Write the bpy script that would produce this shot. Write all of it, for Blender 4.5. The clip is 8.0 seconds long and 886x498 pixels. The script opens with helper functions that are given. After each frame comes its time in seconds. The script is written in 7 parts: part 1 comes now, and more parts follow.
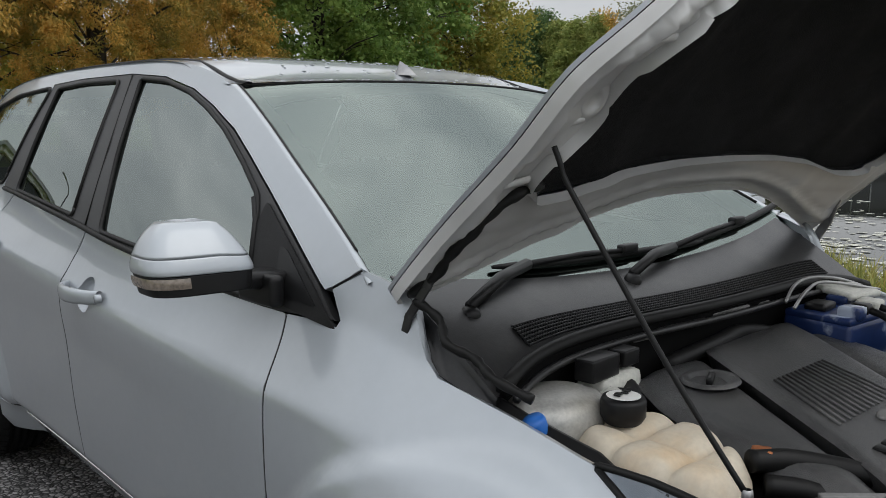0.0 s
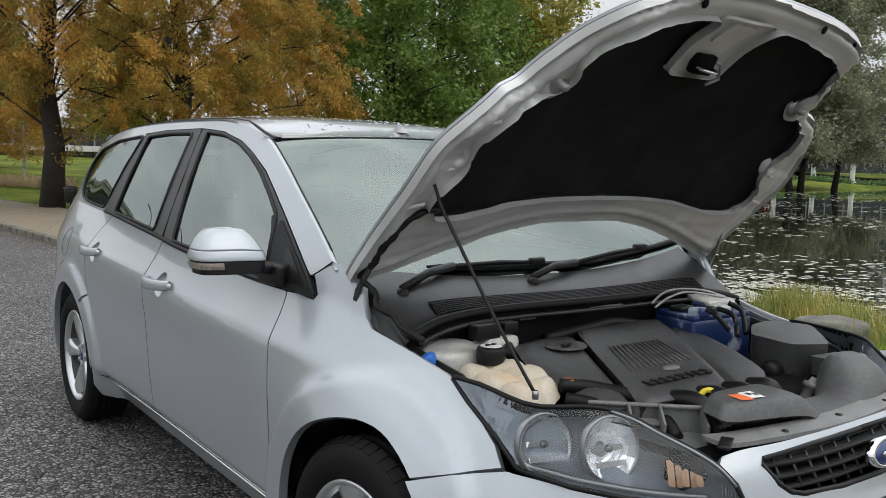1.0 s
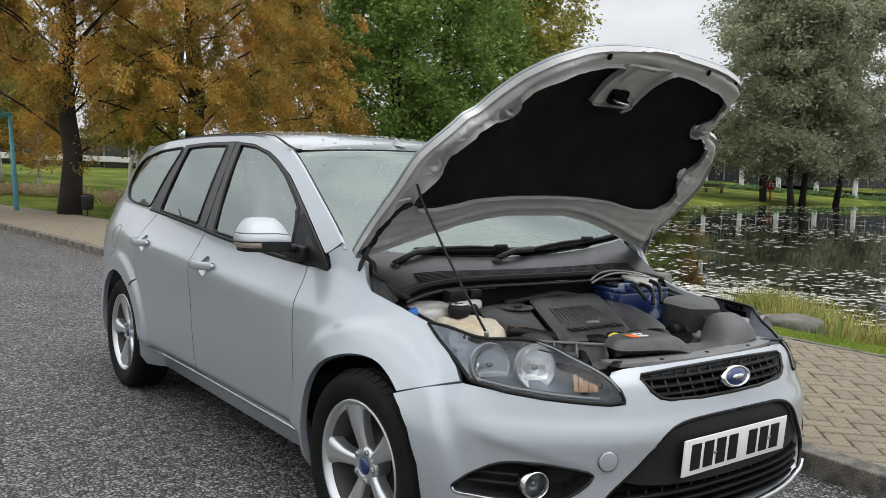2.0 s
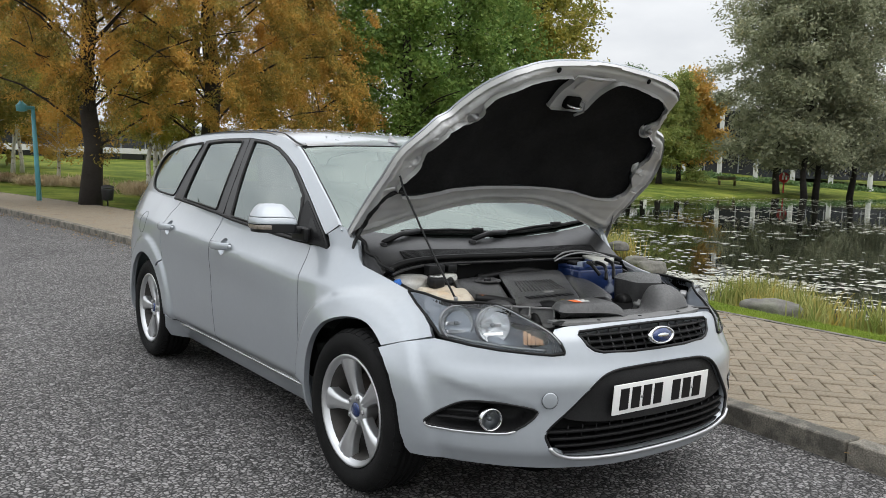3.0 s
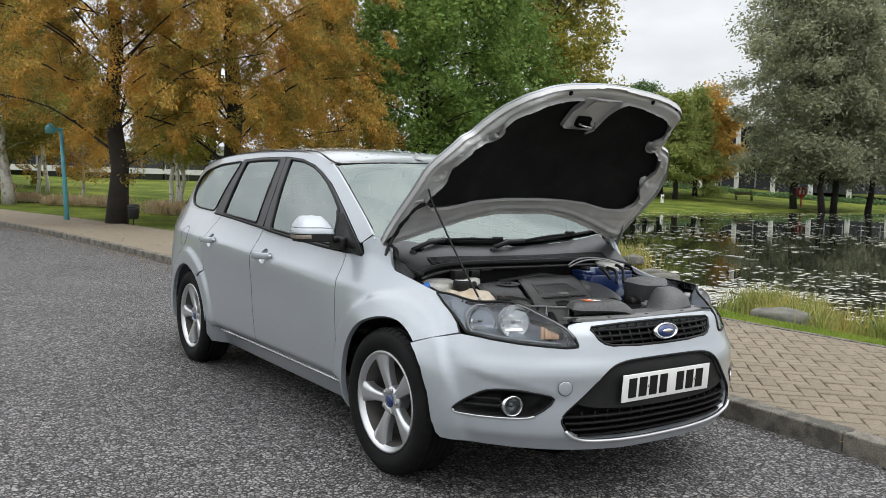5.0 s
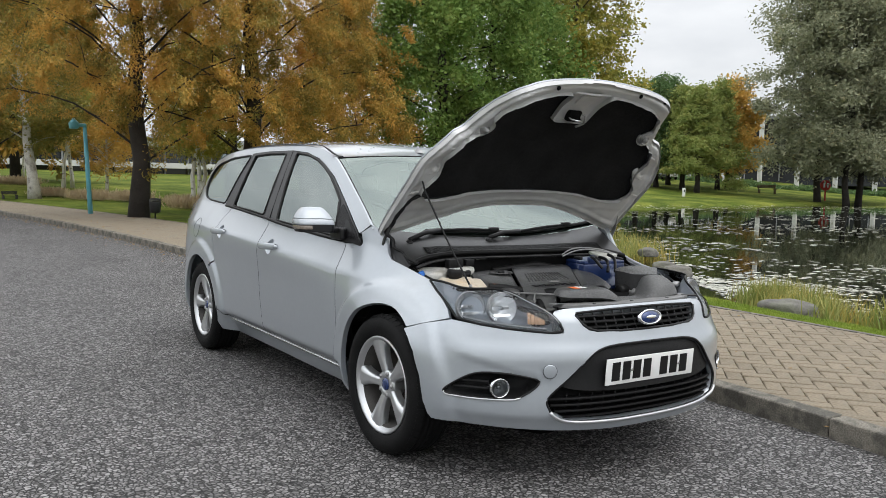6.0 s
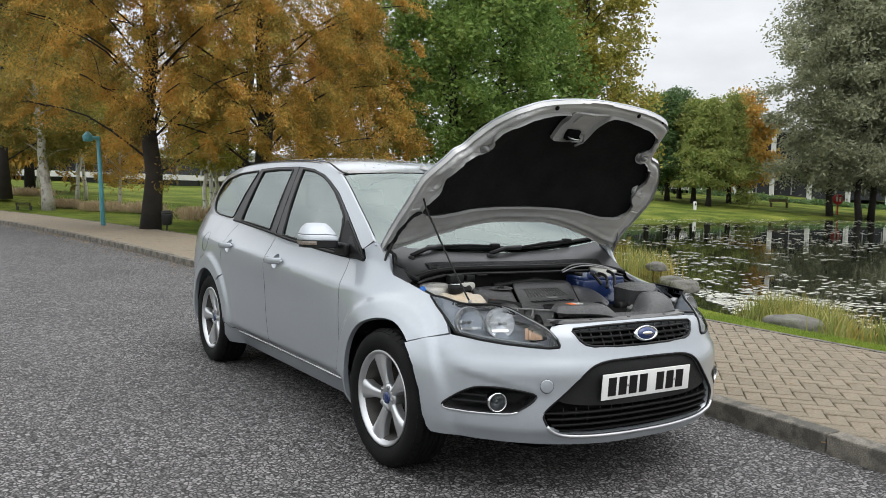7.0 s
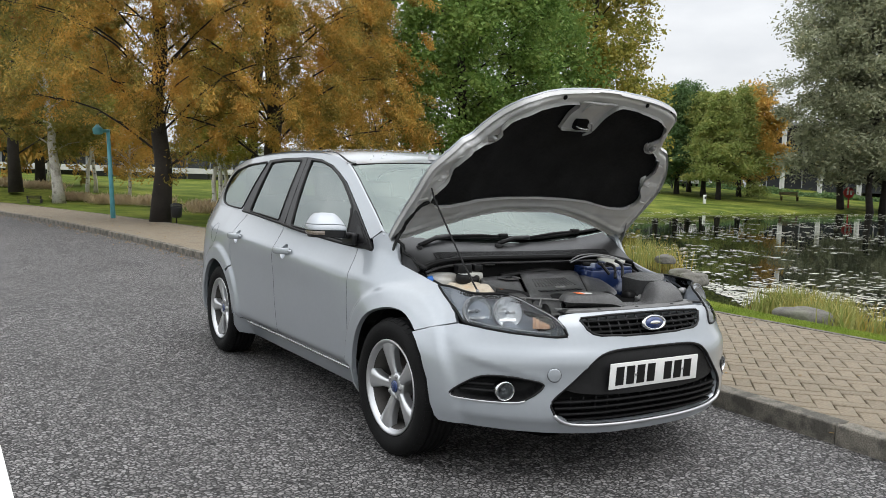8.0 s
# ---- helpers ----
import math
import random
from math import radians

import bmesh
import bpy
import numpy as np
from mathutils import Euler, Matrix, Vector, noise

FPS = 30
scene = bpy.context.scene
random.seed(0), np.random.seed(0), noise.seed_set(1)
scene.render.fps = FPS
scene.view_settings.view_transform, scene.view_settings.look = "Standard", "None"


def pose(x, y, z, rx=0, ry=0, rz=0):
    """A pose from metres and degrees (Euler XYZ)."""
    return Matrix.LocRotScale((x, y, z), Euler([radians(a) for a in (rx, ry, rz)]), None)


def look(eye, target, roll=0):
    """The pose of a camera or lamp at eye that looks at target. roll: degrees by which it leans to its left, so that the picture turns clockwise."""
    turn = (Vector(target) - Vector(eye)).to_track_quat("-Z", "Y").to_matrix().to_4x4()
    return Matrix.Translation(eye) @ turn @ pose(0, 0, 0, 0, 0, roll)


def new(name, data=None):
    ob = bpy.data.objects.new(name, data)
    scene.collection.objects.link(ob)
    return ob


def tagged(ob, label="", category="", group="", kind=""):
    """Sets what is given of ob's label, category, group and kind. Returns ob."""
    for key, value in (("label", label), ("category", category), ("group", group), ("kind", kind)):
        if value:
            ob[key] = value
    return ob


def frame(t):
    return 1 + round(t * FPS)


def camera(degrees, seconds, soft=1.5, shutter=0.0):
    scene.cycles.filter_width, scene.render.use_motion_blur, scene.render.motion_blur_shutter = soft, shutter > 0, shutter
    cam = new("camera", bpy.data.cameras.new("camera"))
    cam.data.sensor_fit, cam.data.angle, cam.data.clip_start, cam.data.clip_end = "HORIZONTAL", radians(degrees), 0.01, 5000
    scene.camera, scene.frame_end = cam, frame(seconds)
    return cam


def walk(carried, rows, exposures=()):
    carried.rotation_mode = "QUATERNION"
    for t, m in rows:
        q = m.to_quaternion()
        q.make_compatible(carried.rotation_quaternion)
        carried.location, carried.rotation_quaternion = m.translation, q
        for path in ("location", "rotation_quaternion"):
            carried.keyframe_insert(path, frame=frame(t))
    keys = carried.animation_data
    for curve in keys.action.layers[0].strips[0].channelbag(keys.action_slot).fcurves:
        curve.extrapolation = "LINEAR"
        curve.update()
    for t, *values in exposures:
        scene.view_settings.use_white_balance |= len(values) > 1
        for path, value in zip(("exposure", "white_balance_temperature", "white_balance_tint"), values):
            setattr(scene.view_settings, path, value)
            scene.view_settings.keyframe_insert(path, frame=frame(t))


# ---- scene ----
from mathutils.geometry import delaunay_2d_cdt

cam = camera(56.0, 8.0, soft=0.45)
PATH = [
    (0, (-1.581, -0.824, 1.268), (-0.262, 0.649, 0.968), 0.2),
    (0.5, (-1.742, -1.219, 1.287), (-0.496, 0.328, 1.048), 0.9),
    (1, (-1.837, -1.62, 1.279), (-0.64, -0.03, 1.081), 1.4),
    (1.5, (-2.059, -1.98, 1.264), (-0.862, -0.388, 1.084), 1.6),
    (2, (-2.219, -2.266, 1.258), (-1.031, -0.667, 1.089), 1.8),
    (2.2, (-2.236, -2.399, 1.278), (-1.068, -0.786, 1.085), 1.6),
    (3.3, (-2.533, -2.878, 1.261), (-1.373, -1.26, 1.074), 1.9),
    (3.5, (-2.592, -2.926, 1.262), (-1.434, -1.305, 1.088), 1.6),
    (4, (-2.644, -2.98, 1.263), (-1.504, -1.344, 1.109), 1.5),
    (5.5, (-2.668, -3.134, 1.241), (-1.551, -1.481, 1.09), 1.3),
    (6, (-2.645, -3.249, 1.241), (-1.559, -1.577, 1.077), 1.3),
    (6.5, (-2.65, -3.327, 1.265), (-1.579, -1.645, 1.113), 1.4),
    (7, (-2.645, -3.336, 1.265), (-1.581, -1.648, 1.13), 1.5),
    (7.5, (-2.645, -3.339, 1.257), (-1.589, -1.646, 1.118), 1.5),
    (8, (-2.644, -3.343, 1.247), (-1.598, -1.645, 1.096), 1.5),
]
walk(cam, [(t, look(eye, target, roll)) for t, eye, target, roll in PATH],
     exposures=[(0.0, -0.2), (0.5, -0.01), (1.0, 0.1), (1.5, 0.17), (2.0, 0.2), (3.3, 0.3), (8.0, 0.32)])

# ---- world and light ----
world = bpy.data.worlds.new("overcast_sky")
scene.world = world
world.use_nodes = True
wn, wl = world.node_tree.nodes, world.node_tree.links
wn.clear()
w_out = wn.new("ShaderNodeOutputWorld")
w_bg = wn.new("ShaderNodeBackground")
w_sky = wn.new("ShaderNodeTexSky")
w_sky.sky_type = "NISHITA"
w_sky.sun_disc = False
w_sky.sun_elevation, w_sky.sun_rotation = radians(59), radians(162)
w_co = wn.new("ShaderNodeTexCoord")
w_map = wn.new("ShaderNodeMapping")
w_map.inputs["Scale"].default_value = (1.0, 1.0, 2.6)
w_noise = wn.new("ShaderNodeTexNoise")
w_noise.inputs["Scale"].default_value, w_noise.inputs["Detail"].default_value = 2.6, 6.0
w_ramp = wn.new("ShaderNodeValToRGB")
w_ramp.color_ramp.elements[0].position, w_ramp.color_ramp.elements[0].color = 0.34, (5.3, 5.5, 5.8, 1)
w_ramp.color_ramp.elements[1].position, w_ramp.color_ramp.elements[1].color = 0.66, (8.6, 8.7, 8.8, 1)
w_mix = wn.new("ShaderNodeMix")
w_mix.data_type = "RGBA"
w_mix.inputs["Factor"].default_value = 0.93
wl.new(w_co.outputs["Generated"], w_map.inputs["Vector"])
wl.new(w_map.outputs["Vector"], w_noise.inputs["Vector"])
wl.new(w_noise.outputs["Fac"], w_ramp.inputs["Fac"])
wl.new(w_sky.outputs["Color"], w_mix.inputs["A"])
wl.new(w_ramp.outputs["Color"], w_mix.inputs["B"])
# an overcast sky grows brighter towards the zenith
w_sep = wn.new("ShaderNodeSeparateXYZ")
w_gain = wn.new("ShaderNodeMapRange")
w_gain.interpolation_type = "SMOOTHSTEP"
w_gain.inputs["From Min"].default_value, w_gain.inputs["From Max"].default_value = 0.1, 0.95
w_gain.inputs["To Min"].default_value, w_gain.inputs["To Max"].default_value = 0.69, 1.6
w_mul = wn.new("ShaderNodeVectorMath")
w_mul.operation = "SCALE"
wl.new(w_co.outputs["Generated"], w_sep.inputs[0])
wl.new(w_sep.outputs["Z"], w_gain.inputs["Value"])
wl.new(w_mix.outputs["Result"], w_mul.inputs[0])
wl.new(w_gain.outputs["Result"], w_mul.inputs["Scale"])
wl.new(w_mul.outputs["Vector"], w_bg.inputs["Color"])
wl.new(w_bg.outputs["Background"], w_out.inputs["Surface"])
w_bg.inputs["Strength"].default_value = 0.15

sun = new("sun", bpy.data.lights.new("sun", "SUN"))
sun.data.energy, sun.data.angle, sun.data.color = 0.55, radians(50), (1.0, 0.96, 0.9)
sun.matrix_world = look((7, -22, 38), (0, 0, 0))


# ---- materials ----
def material(name, color, rough=0.5, metal=0.0, spots=0.0, scale=20.0, fine=0.0, bump=0.0, bump_scale=200.0, coat=0.0, second=None, spread=(0.4, 0.6), spec=0.5, sheen=0.0, per_piece=0.0):
    """A principled surface with stains at one scale, grain at another, fine relief, and a shift from piece to piece."""
    m = bpy.data.materials.new(name)
    m.use_nodes = True
    nt = m.node_tree
    b = nt.nodes["Principled BSDF"]
    b.inputs["Roughness"].default_value, b.inputs["Metallic"].default_value = rough, metal
    b.inputs["Coat Weight"].default_value, b.inputs["Coat Roughness"].default_value = coat, 0.04
    b.inputs["Specular IOR Level"].default_value = spec
    co = nt.nodes.new("ShaderNodeTexCoord")
    col = None
    base = nt.nodes.new("ShaderNodeRGB")
    base.outputs[0].default_value = (*color, 1)
    col = base.outputs[0]
    if second:
        n = nt.nodes.new("ShaderNodeTexNoise")
        n.inputs["Scale"].default_value, n.inputs["Detail"].default_value = scale, 5.0
        nt.links.new(co.outputs["Object"], n.inputs["Vector"])
        r = nt.nodes.new("ShaderNodeMapRange")
        r.inputs["From Min"].default_value, r.inputs["From Max"].default_value = spread
        nt.links.new(n.outputs["Fac"], r.inputs["Value"])
        x = nt.nodes.new("ShaderNodeMix")
        x.data_type = "RGBA"
        x.inputs["B"].default_value = (*second, 1)
        nt.links.new(r.outputs["Result"], x.inputs["Factor"])
        nt.links.new(col, x.inputs["A"])
        col = x.outputs["Result"]
    if spots or fine or per_piece:
        h = nt.nodes.new("ShaderNodeHueSaturation")
        add = None
        for s, k in ((scale, spots), (scale * 14, fine)):
            if k:
                n = nt.nodes.new("ShaderNodeTexNoise")
                n.inputs["Scale"].default_value, n.inputs["Detail"].default_value = s, 4.0
                nt.links.new(co.outputs["Object"], n.inputs["Vector"])
                r = nt.nodes.new("ShaderNodeMapRange")
                r.inputs["From Min"].default_value, r.inputs["From Max"].default_value = 0.3, 0.7
                r.inputs["To Min"].default_value, r.inputs["To Max"].default_value = -k, k
                nt.links.new(n.outputs["Fac"], r.inputs["Value"])
                if add is None:
                    add = r.outputs["Result"]
                else:
                    a = nt.nodes.new("ShaderNodeMath")
                    nt.links.new(add, a.inputs[0])
                    nt.links.new(r.outputs["Result"], a.inputs[1])
                    add = a.outputs[0]
        if per_piece:
            o = nt.nodes.new("ShaderNodeObjectInfo")
            g = nt.nodes.new("ShaderNodeNewGeometry")
            s = nt.nodes.new("ShaderNodeMath")
            nt.links.new(o.outputs["Random"], s.inputs[0])
            nt.links.new(g.outputs["Random Per Island"], s.inputs[1])
            fr = nt.nodes.new("ShaderNodeMath")
            fr.operation = "FRACT"
            nt.links.new(s.outputs[0], fr.inputs[0])
            r = nt.nodes.new("ShaderNodeMapRange")
            r.inputs["To Min"].default_value, r.inputs["To Max"].default_value = -per_piece, per_piece
            nt.links.new(fr.outputs[0], r.inputs["Value"])
            if add is None:
                add = r.outputs["Result"]
            else:
                a = nt.nodes.new("ShaderNodeMath")
                nt.links.new(add, a.inputs[0])
                nt.links.new(r.outputs["Result"], a.inputs[1])
                add = a.outputs[0]
        one = nt.nodes.new("ShaderNodeMath")
        one.inputs[1].default_value = 1.0
        nt.links.new(add, one.inputs[0])
        nt.links.new(one.outputs[0], h.inputs["Value"])
        nt.links.new(col, h.inputs["Color"])
        col = h.outputs["Color"]
    nt.links.new(col, b.inputs["Base Color"])
    if bump:
        n = nt.nodes.new("ShaderNodeTexNoise")
        n.inputs["Scale"].default_value, n.inputs["Detail"].default_value = bump_scale, 3.0
        nt.links.new(co.outputs["Object"], n.inputs["Vector"])
        p = nt.nodes.new("ShaderNodeBump")
        p.inputs["Strength"].default_value, p.inputs["Distance"].default_value = bump, 0.01
        nt.links.new(n.outputs["Fac"], p.inputs["Height"])
        nt.links.new(p.outputs["Normal"], b.inputs["Normal"])
    return m


def glass(name, tint, gloss_rough=0.0, ior=1.5, gloss=(1, 1, 1)):
    """A thin pane: it lets light through in its tint and mirrors by the Fresnel law."""
    m = bpy.data.materials.new(name)
    m.use_nodes = True
    nt = m.node_tree
    nt.nodes.clear()
    o = nt.nodes.new("ShaderNodeOutputMaterial")
    mix = nt.nodes.new("ShaderNodeMixShader")
    t = nt.nodes.new("ShaderNodeBsdfTransparent")
    t.inputs["Color"].default_value = (*tint, 1)
    g = nt.nodes.new("ShaderNodeBsdfGlossy")
    g.inputs["Roughness"].default_value = gloss_rough
    g.inputs["Color"].default_value = (*gloss, 1)
    f = nt.nodes.new("ShaderNodeFresnel")
    f.inputs["IOR"].default_value = ior
    nt.links.new(f.outputs[0], mix.inputs[0])
    nt.links.new(t.outputs[0], mix.inputs[1])
    nt.links.new(g.outputs[0], mix.inputs[2])
    nt.links.new(mix.outputs[0], o.inputs["Surface"])
    return m


def asphalt():
    """Stone chips set close, with thin dark gaps, paler and darker stones, and broad worn patches."""
    m = material("asphalt", (0.155, 0.15, 0.147), rough=0.8, spots=0.14, scale=0.9)
    nt = m.node_tree
    b = nt.nodes["Principled BSDF"]
    co = nt.nodes.new("ShaderNodeTexCoord")
    warp = nt.nodes.new("ShaderNodeTexNoise")
    warp.inputs["Scale"].default_value = 40.0
    nt.links.new(co.outputs["Object"], warp.inputs["Vector"])
    add = nt.nodes.new("ShaderNodeVectorMath")
    add.operation = "MULTIPLY_ADD"
    add.inputs[1].default_value = (0.012, 0.012, 0.0)
    nt.links.new(warp.outputs["Color"], add.inputs[0])
    nt.links.new(co.outputs["Object"], add.inputs[2])
    cell = nt.nodes.new("ShaderNodeTexVoronoi")
    edge = nt.nodes.new("ShaderNodeTexVoronoi")
    edge.feature = "DISTANCE_TO_EDGE"
    for v in (cell, edge):
        v.inputs["Scale"].default_value = 48.0
        nt.links.new(add.outputs["Vector"], v.inputs["Vector"])
    def ranged(sock, lo, hi, a, c):
        r = nt.nodes.new("ShaderNodeMapRange")
        r.inputs["From Min"].default_value, r.inputs["From Max"].default_value = lo, hi
        r.inputs["To Min"].default_value, r.inputs["To Max"].default_value = a, c
        nt.links.new(sock, r.inputs["Value"])
        return r.outputs["Result"]
    sep = nt.nodes.new("ShaderNodeSeparateColor")
    nt.links.new(cell.outputs["Color"], sep.inputs[0])
    gap = ranged(edge.outputs["Distance"], 0.05, 0.17, 0.06, 1.0)
    stone = ranged(sep.outputs[0], 0.0, 1.0, 0.5, 2.1)
    k = nt.nodes.new("ShaderNodeMath")
    k.operation = "MULTIPLY"
    nt.links.new(gap, k.inputs[0])
    nt.links.new(stone, k.inputs[1])
    hs = nt.nodes.new("ShaderNodeHueSaturation")
    nt.links.new(k.outputs[0], hs.inputs["Value"])
    src = b.inputs["Base Color"].links[0].from_socket
    nt.links.new(src, hs.inputs["Color"])
    nt.links.new(hs.outputs["Color"], b.inputs["Base Color"])
    h = nt.nodes.new("ShaderNodeMath")
    h.operation = "MULTIPLY"
    nt.links.new(ranged(edge.outputs["Distance"], 0.0, 0.3, 0.0, 1.0), h.inputs[0])
    nt.links.new(ranged(sep.outputs[1], 0.0, 1.0, 0.35, 1.0), h.inputs[1])
    p = nt.nodes.new("ShaderNodeBump")
    p.inputs["Strength"].default_value, p.inputs["Distance"].default_value = 1.0, 0.007
    nt.links.new(h.outputs[0], p.inputs["Height"])
    nt.links.new(p.outputs["Normal"], b.inputs["Normal"])
    return m


def leafy(name, colors, rough=0.6):
    """Foliage whose colour runs through a ramp from leaf to leaf."""
    m = bpy.data.materials.new(name)
    m.use_nodes = True
    nt = m.node_tree
    b = nt.nodes["Principled BSDF"]
    b.inputs["Roughness"].default_value = rough
    b.inputs["Specular IOR Level"].default_value = 0.25
    g = nt.nodes.new("ShaderNodeNewGeometry")
    co = nt.nodes.new("ShaderNodeTexCoord")
    n = nt.nodes.new("ShaderNodeTexNoise")
    n.inputs["Scale"].default_value, n.inputs["Detail"].default_value = 1.1, 4.0
    nt.links.new(co.outputs["Object"], n.inputs["Vector"])
    a = nt.nodes.new("ShaderNodeMath")
    a.operation = "MULTIPLY_ADD"
    a.inputs[1].default_value = 0.33
    nt.links.new(g.outputs["Random Per Island"], a.inputs[0])
    s = nt.nodes.new("ShaderNodeMapRange")
    s.inputs["From Min"].default_value, s.inputs["From Max"].default_value = 0.3, 0.7
    s.inputs["To Max"].default_value = 0.67
    nt.links.new(n.outputs["Fac"], s.inputs["Value"])
    nt.links.new(s.outputs["Result"], a.inputs[2])
    r = nt.nodes.new("ShaderNodeValToRGB")
    el = r.color_ramp.elements
    while len(el) < len(colors):
        el.new(0.5)
    for i, c in enumerate(colors):
        el[i].position, el[i].color = i / (len(colors) - 1), (*c, 1)
    nt.links.new(a.outputs[0], r.inputs["Fac"])
    nt.links.new(r.outputs["Color"], b.inputs["Base Color"])
    t = nt.nodes.new("ShaderNodeBsdfTranslucent")
    nt.links.new(r.outputs["Color"], t.inputs["Color"])
    mix = nt.nodes.new("ShaderNodeMixShader")
    mix.inputs[0].default_value = 0.38
    nt.links.new(b.outputs[0], mix.inputs[1])
    nt.links.new(t.outputs[0], mix.inputs[2])
    nt.links.new(mix.outputs[0], nt.nodes["Material Output"].inputs["Surface"])
    return m


M_ASPHALT = asphalt()
M_LINE = material("road_paint", (0.72, 0.72, 0.69), rough=0.7, spots=0.15, scale=6, fine=0.12, bump=0.4, bump_scale=90)
M_KERB = material("kerb_concrete", (0.22, 0.20, 0.165), rough=0.9, spots=0.3, scale=9, fine=0.4, bump=0.5, bump_scale=110, second=(0.075, 0.07, 0.058), spread=(0.42, 0.6), per_piece=0.12)
M_PAVER = material("block_paving", (0.235, 0.192, 0.135), rough=0.9, spots=0.3, scale=4, fine=0.26, bump=0.45, bump_scale=140, second=(0.15, 0.132, 0.10), spread=(0.45, 0.7), per_piece=0.1)
M_JOINT = material("mossy_joint", (0.085, 0.075, 0.035), rough=1.0, spots=0.3, scale=6, fine=0.3, second=(0.16, 0.155, 0.04), spread=(0.5, 0.62))
M_GRASS = material("lawn", (0.078, 0.112, 0.018), rough=0.95, spec=0.05, spots=0.22, scale=0.35, fine=0.3, bump=0.8, bump_scale=30, second=(0.165, 0.178, 0.036), spread=(0.4, 0.7))
M_BARK = material("dark_bark", (0.03, 0.025, 0.021), rough=0.95, spots=0.3, scale=3.0, fine=0.3, bump=1.0, bump_scale=16)
M_BIRCH = material("birch_bark", (0.62, 0.6, 0.56), rough=0.8, scale=5.0, fine=0.15, second=(0.12, 0.1, 0.09), spread=(0.56, 0.64), bump=0.4, bump_scale=30)
M_STONE = material("boulder", (0.15, 0.142, 0.125), rough=0.9, spots=0.3, scale=7, fine=0.25, bump=0.9, bump_scale=25, second=(0.14, 0.14, 0.11), spread=(0.45, 0.65))
M_TEAL = material("teal_paint", (0.13, 0.42, 0.5), rough=0.4, spots=0.08, scale=2)
L_CYPRESS = leafy("cypress_foliage", [(0.40, 0.16, 0.05), (0.20, 0.19, 0.05), (0.36, 0.27, 0.065), (0.56, 0.34, 0.08), (0.61, 0.345, 0.075), (0.46, 0.23, 0.06)])
L_OLIVE = leafy("olive_cypress_foliage", [(0.12, 0.13, 0.035), (0.19, 0.19, 0.05), (0.29, 0.24, 0.06), (0.40, 0.22, 0.05)])
L_GREEN = leafy("green_foliage", [(0.085, 0.15, 0.04), (0.15, 0.25, 0.06), (0.25, 0.35, 0.09), (0.38, 0.43, 0.13)])
L_YELLOW = leafy("yellowing_foliage", [(0.17, 0.22, 0.05), (0.28, 0.29, 0.065), (0.42, 0.36, 0.075), (0.5, 0.38, 0.07)])
L_WILLOW = leafy("willow_foliage", [(0.19, 0.215, 0.125), (0.28, 0.30, 0.19), (0.38, 0.39, 0.26), (0.42, 0.37, 0.20)])
L_CONIFER = leafy("conifer_foliage", [(0.07, 0.14, 0.06), (0.13, 0.21, 0.08), (0.2, 0.28, 0.1)])
L_LARCH = leafy("larch_foliage", [(0.19, 0.26, 0.075), (0.29, 0.34, 0.10), (0.42, 0.38, 0.12)])
L_AUTUMN = leafy("autumn_foliage", [(0.36, 0.29, 0.08), (0.58, 0.40, 0.11), (0.66, 0.43, 0.11), (0.6, 0.31, 0.08)])
L_REED = leafy("reed_leaves", [(0.10, 0.15, 0.03), (0.20, 0.25, 0.06), (0.36, 0.35, 0.12), (0.58, 0.44, 0.11), (0.30, 0.19, 0.07)])
L_TURF = leafy("grass_blades", [(0.17, 0.25, 0.035), (0.25, 0.33, 0.05), (0.34, 0.38, 0.075)])
L_STRAW = leafy("dry_grass", [(0.36, 0.29, 0.18), (0.5, 0.4, 0.26), (0.58, 0.48, 0.32)])
L_FALLEN = leafy("fallen_leaves", [(0.14, 0.09, 0.04), (0.3, 0.19, 0.07), (0.4, 0.27, 0.12)])
L_PAD = material("floating_leaves", (0.46, 0.46, 0.38), rough=0.3, spec=0.9, spots=0.3, scale=3, per_piece=0.3)


def water_material():
    m = bpy.data.materials.new("pond_water")
    m.use_nodes = True
    nt = m.node_tree
    b = nt.nodes["Principled BSDF"]
    b.inputs["Base Color"].default_value = (0.012, 0.014, 0.01, 1)
    b.inputs["Roughness"].default_value = 0.02
    b.inputs["IOR"].default_value = 1.33
    co = nt.nodes.new("ShaderNodeTexCoord")
    n = nt.nodes.new("ShaderNodeTexNoise")
    n.inputs["Scale"].default_value, n.inputs["Detail"].default_value = 1.8, 3.0
    nt.links.new(co.outputs["Object"], n.inputs["Vector"])
    p = nt.nodes.new("ShaderNodeBump")
    p.inputs["Strength"].default_value, p.inputs["Distance"].default_value = 0.08, 0.02
    nt.links.new(n.outputs["Fac"], p.inputs["Height"])
    nt.links.new(p.outputs["Normal"], b.inputs["Normal"])
    return m


M_WATER = water_material()


# ---- building helpers ----
def spl(*knots):
    """A smooth function through (u, value) knots, held level outside them."""
    us = [k[0] for k in knots]
    vs = [k[1] for k in knots]
    n = len(us)
    ms = []
    for i in range(n):
        a, b = max(i - 1, 0), min(i + 1, n - 1)
        ms.append((vs[b] - vs[a]) / (us[b] - us[a]))
    def f(u):
        if u <= us[0]:
            return vs[0] + ms[0] * (u - us[0]) * 0.0
        if u >= us[-1]:
            return vs[-1]
        i = 0
        while us[i + 1] < u:
            i += 1
        h = us[i + 1] - us[i]
        t = (u - us[i]) / h
        return ((2 * t**3 - 3 * t**2 + 1) * vs[i] + (t**3 - 2 * t**2 + t) * h * ms[i]
                + (-2 * t**3 + 3 * t**2) * vs[i + 1] + (t**3 - t**2) * h * ms[i + 1])
    return f


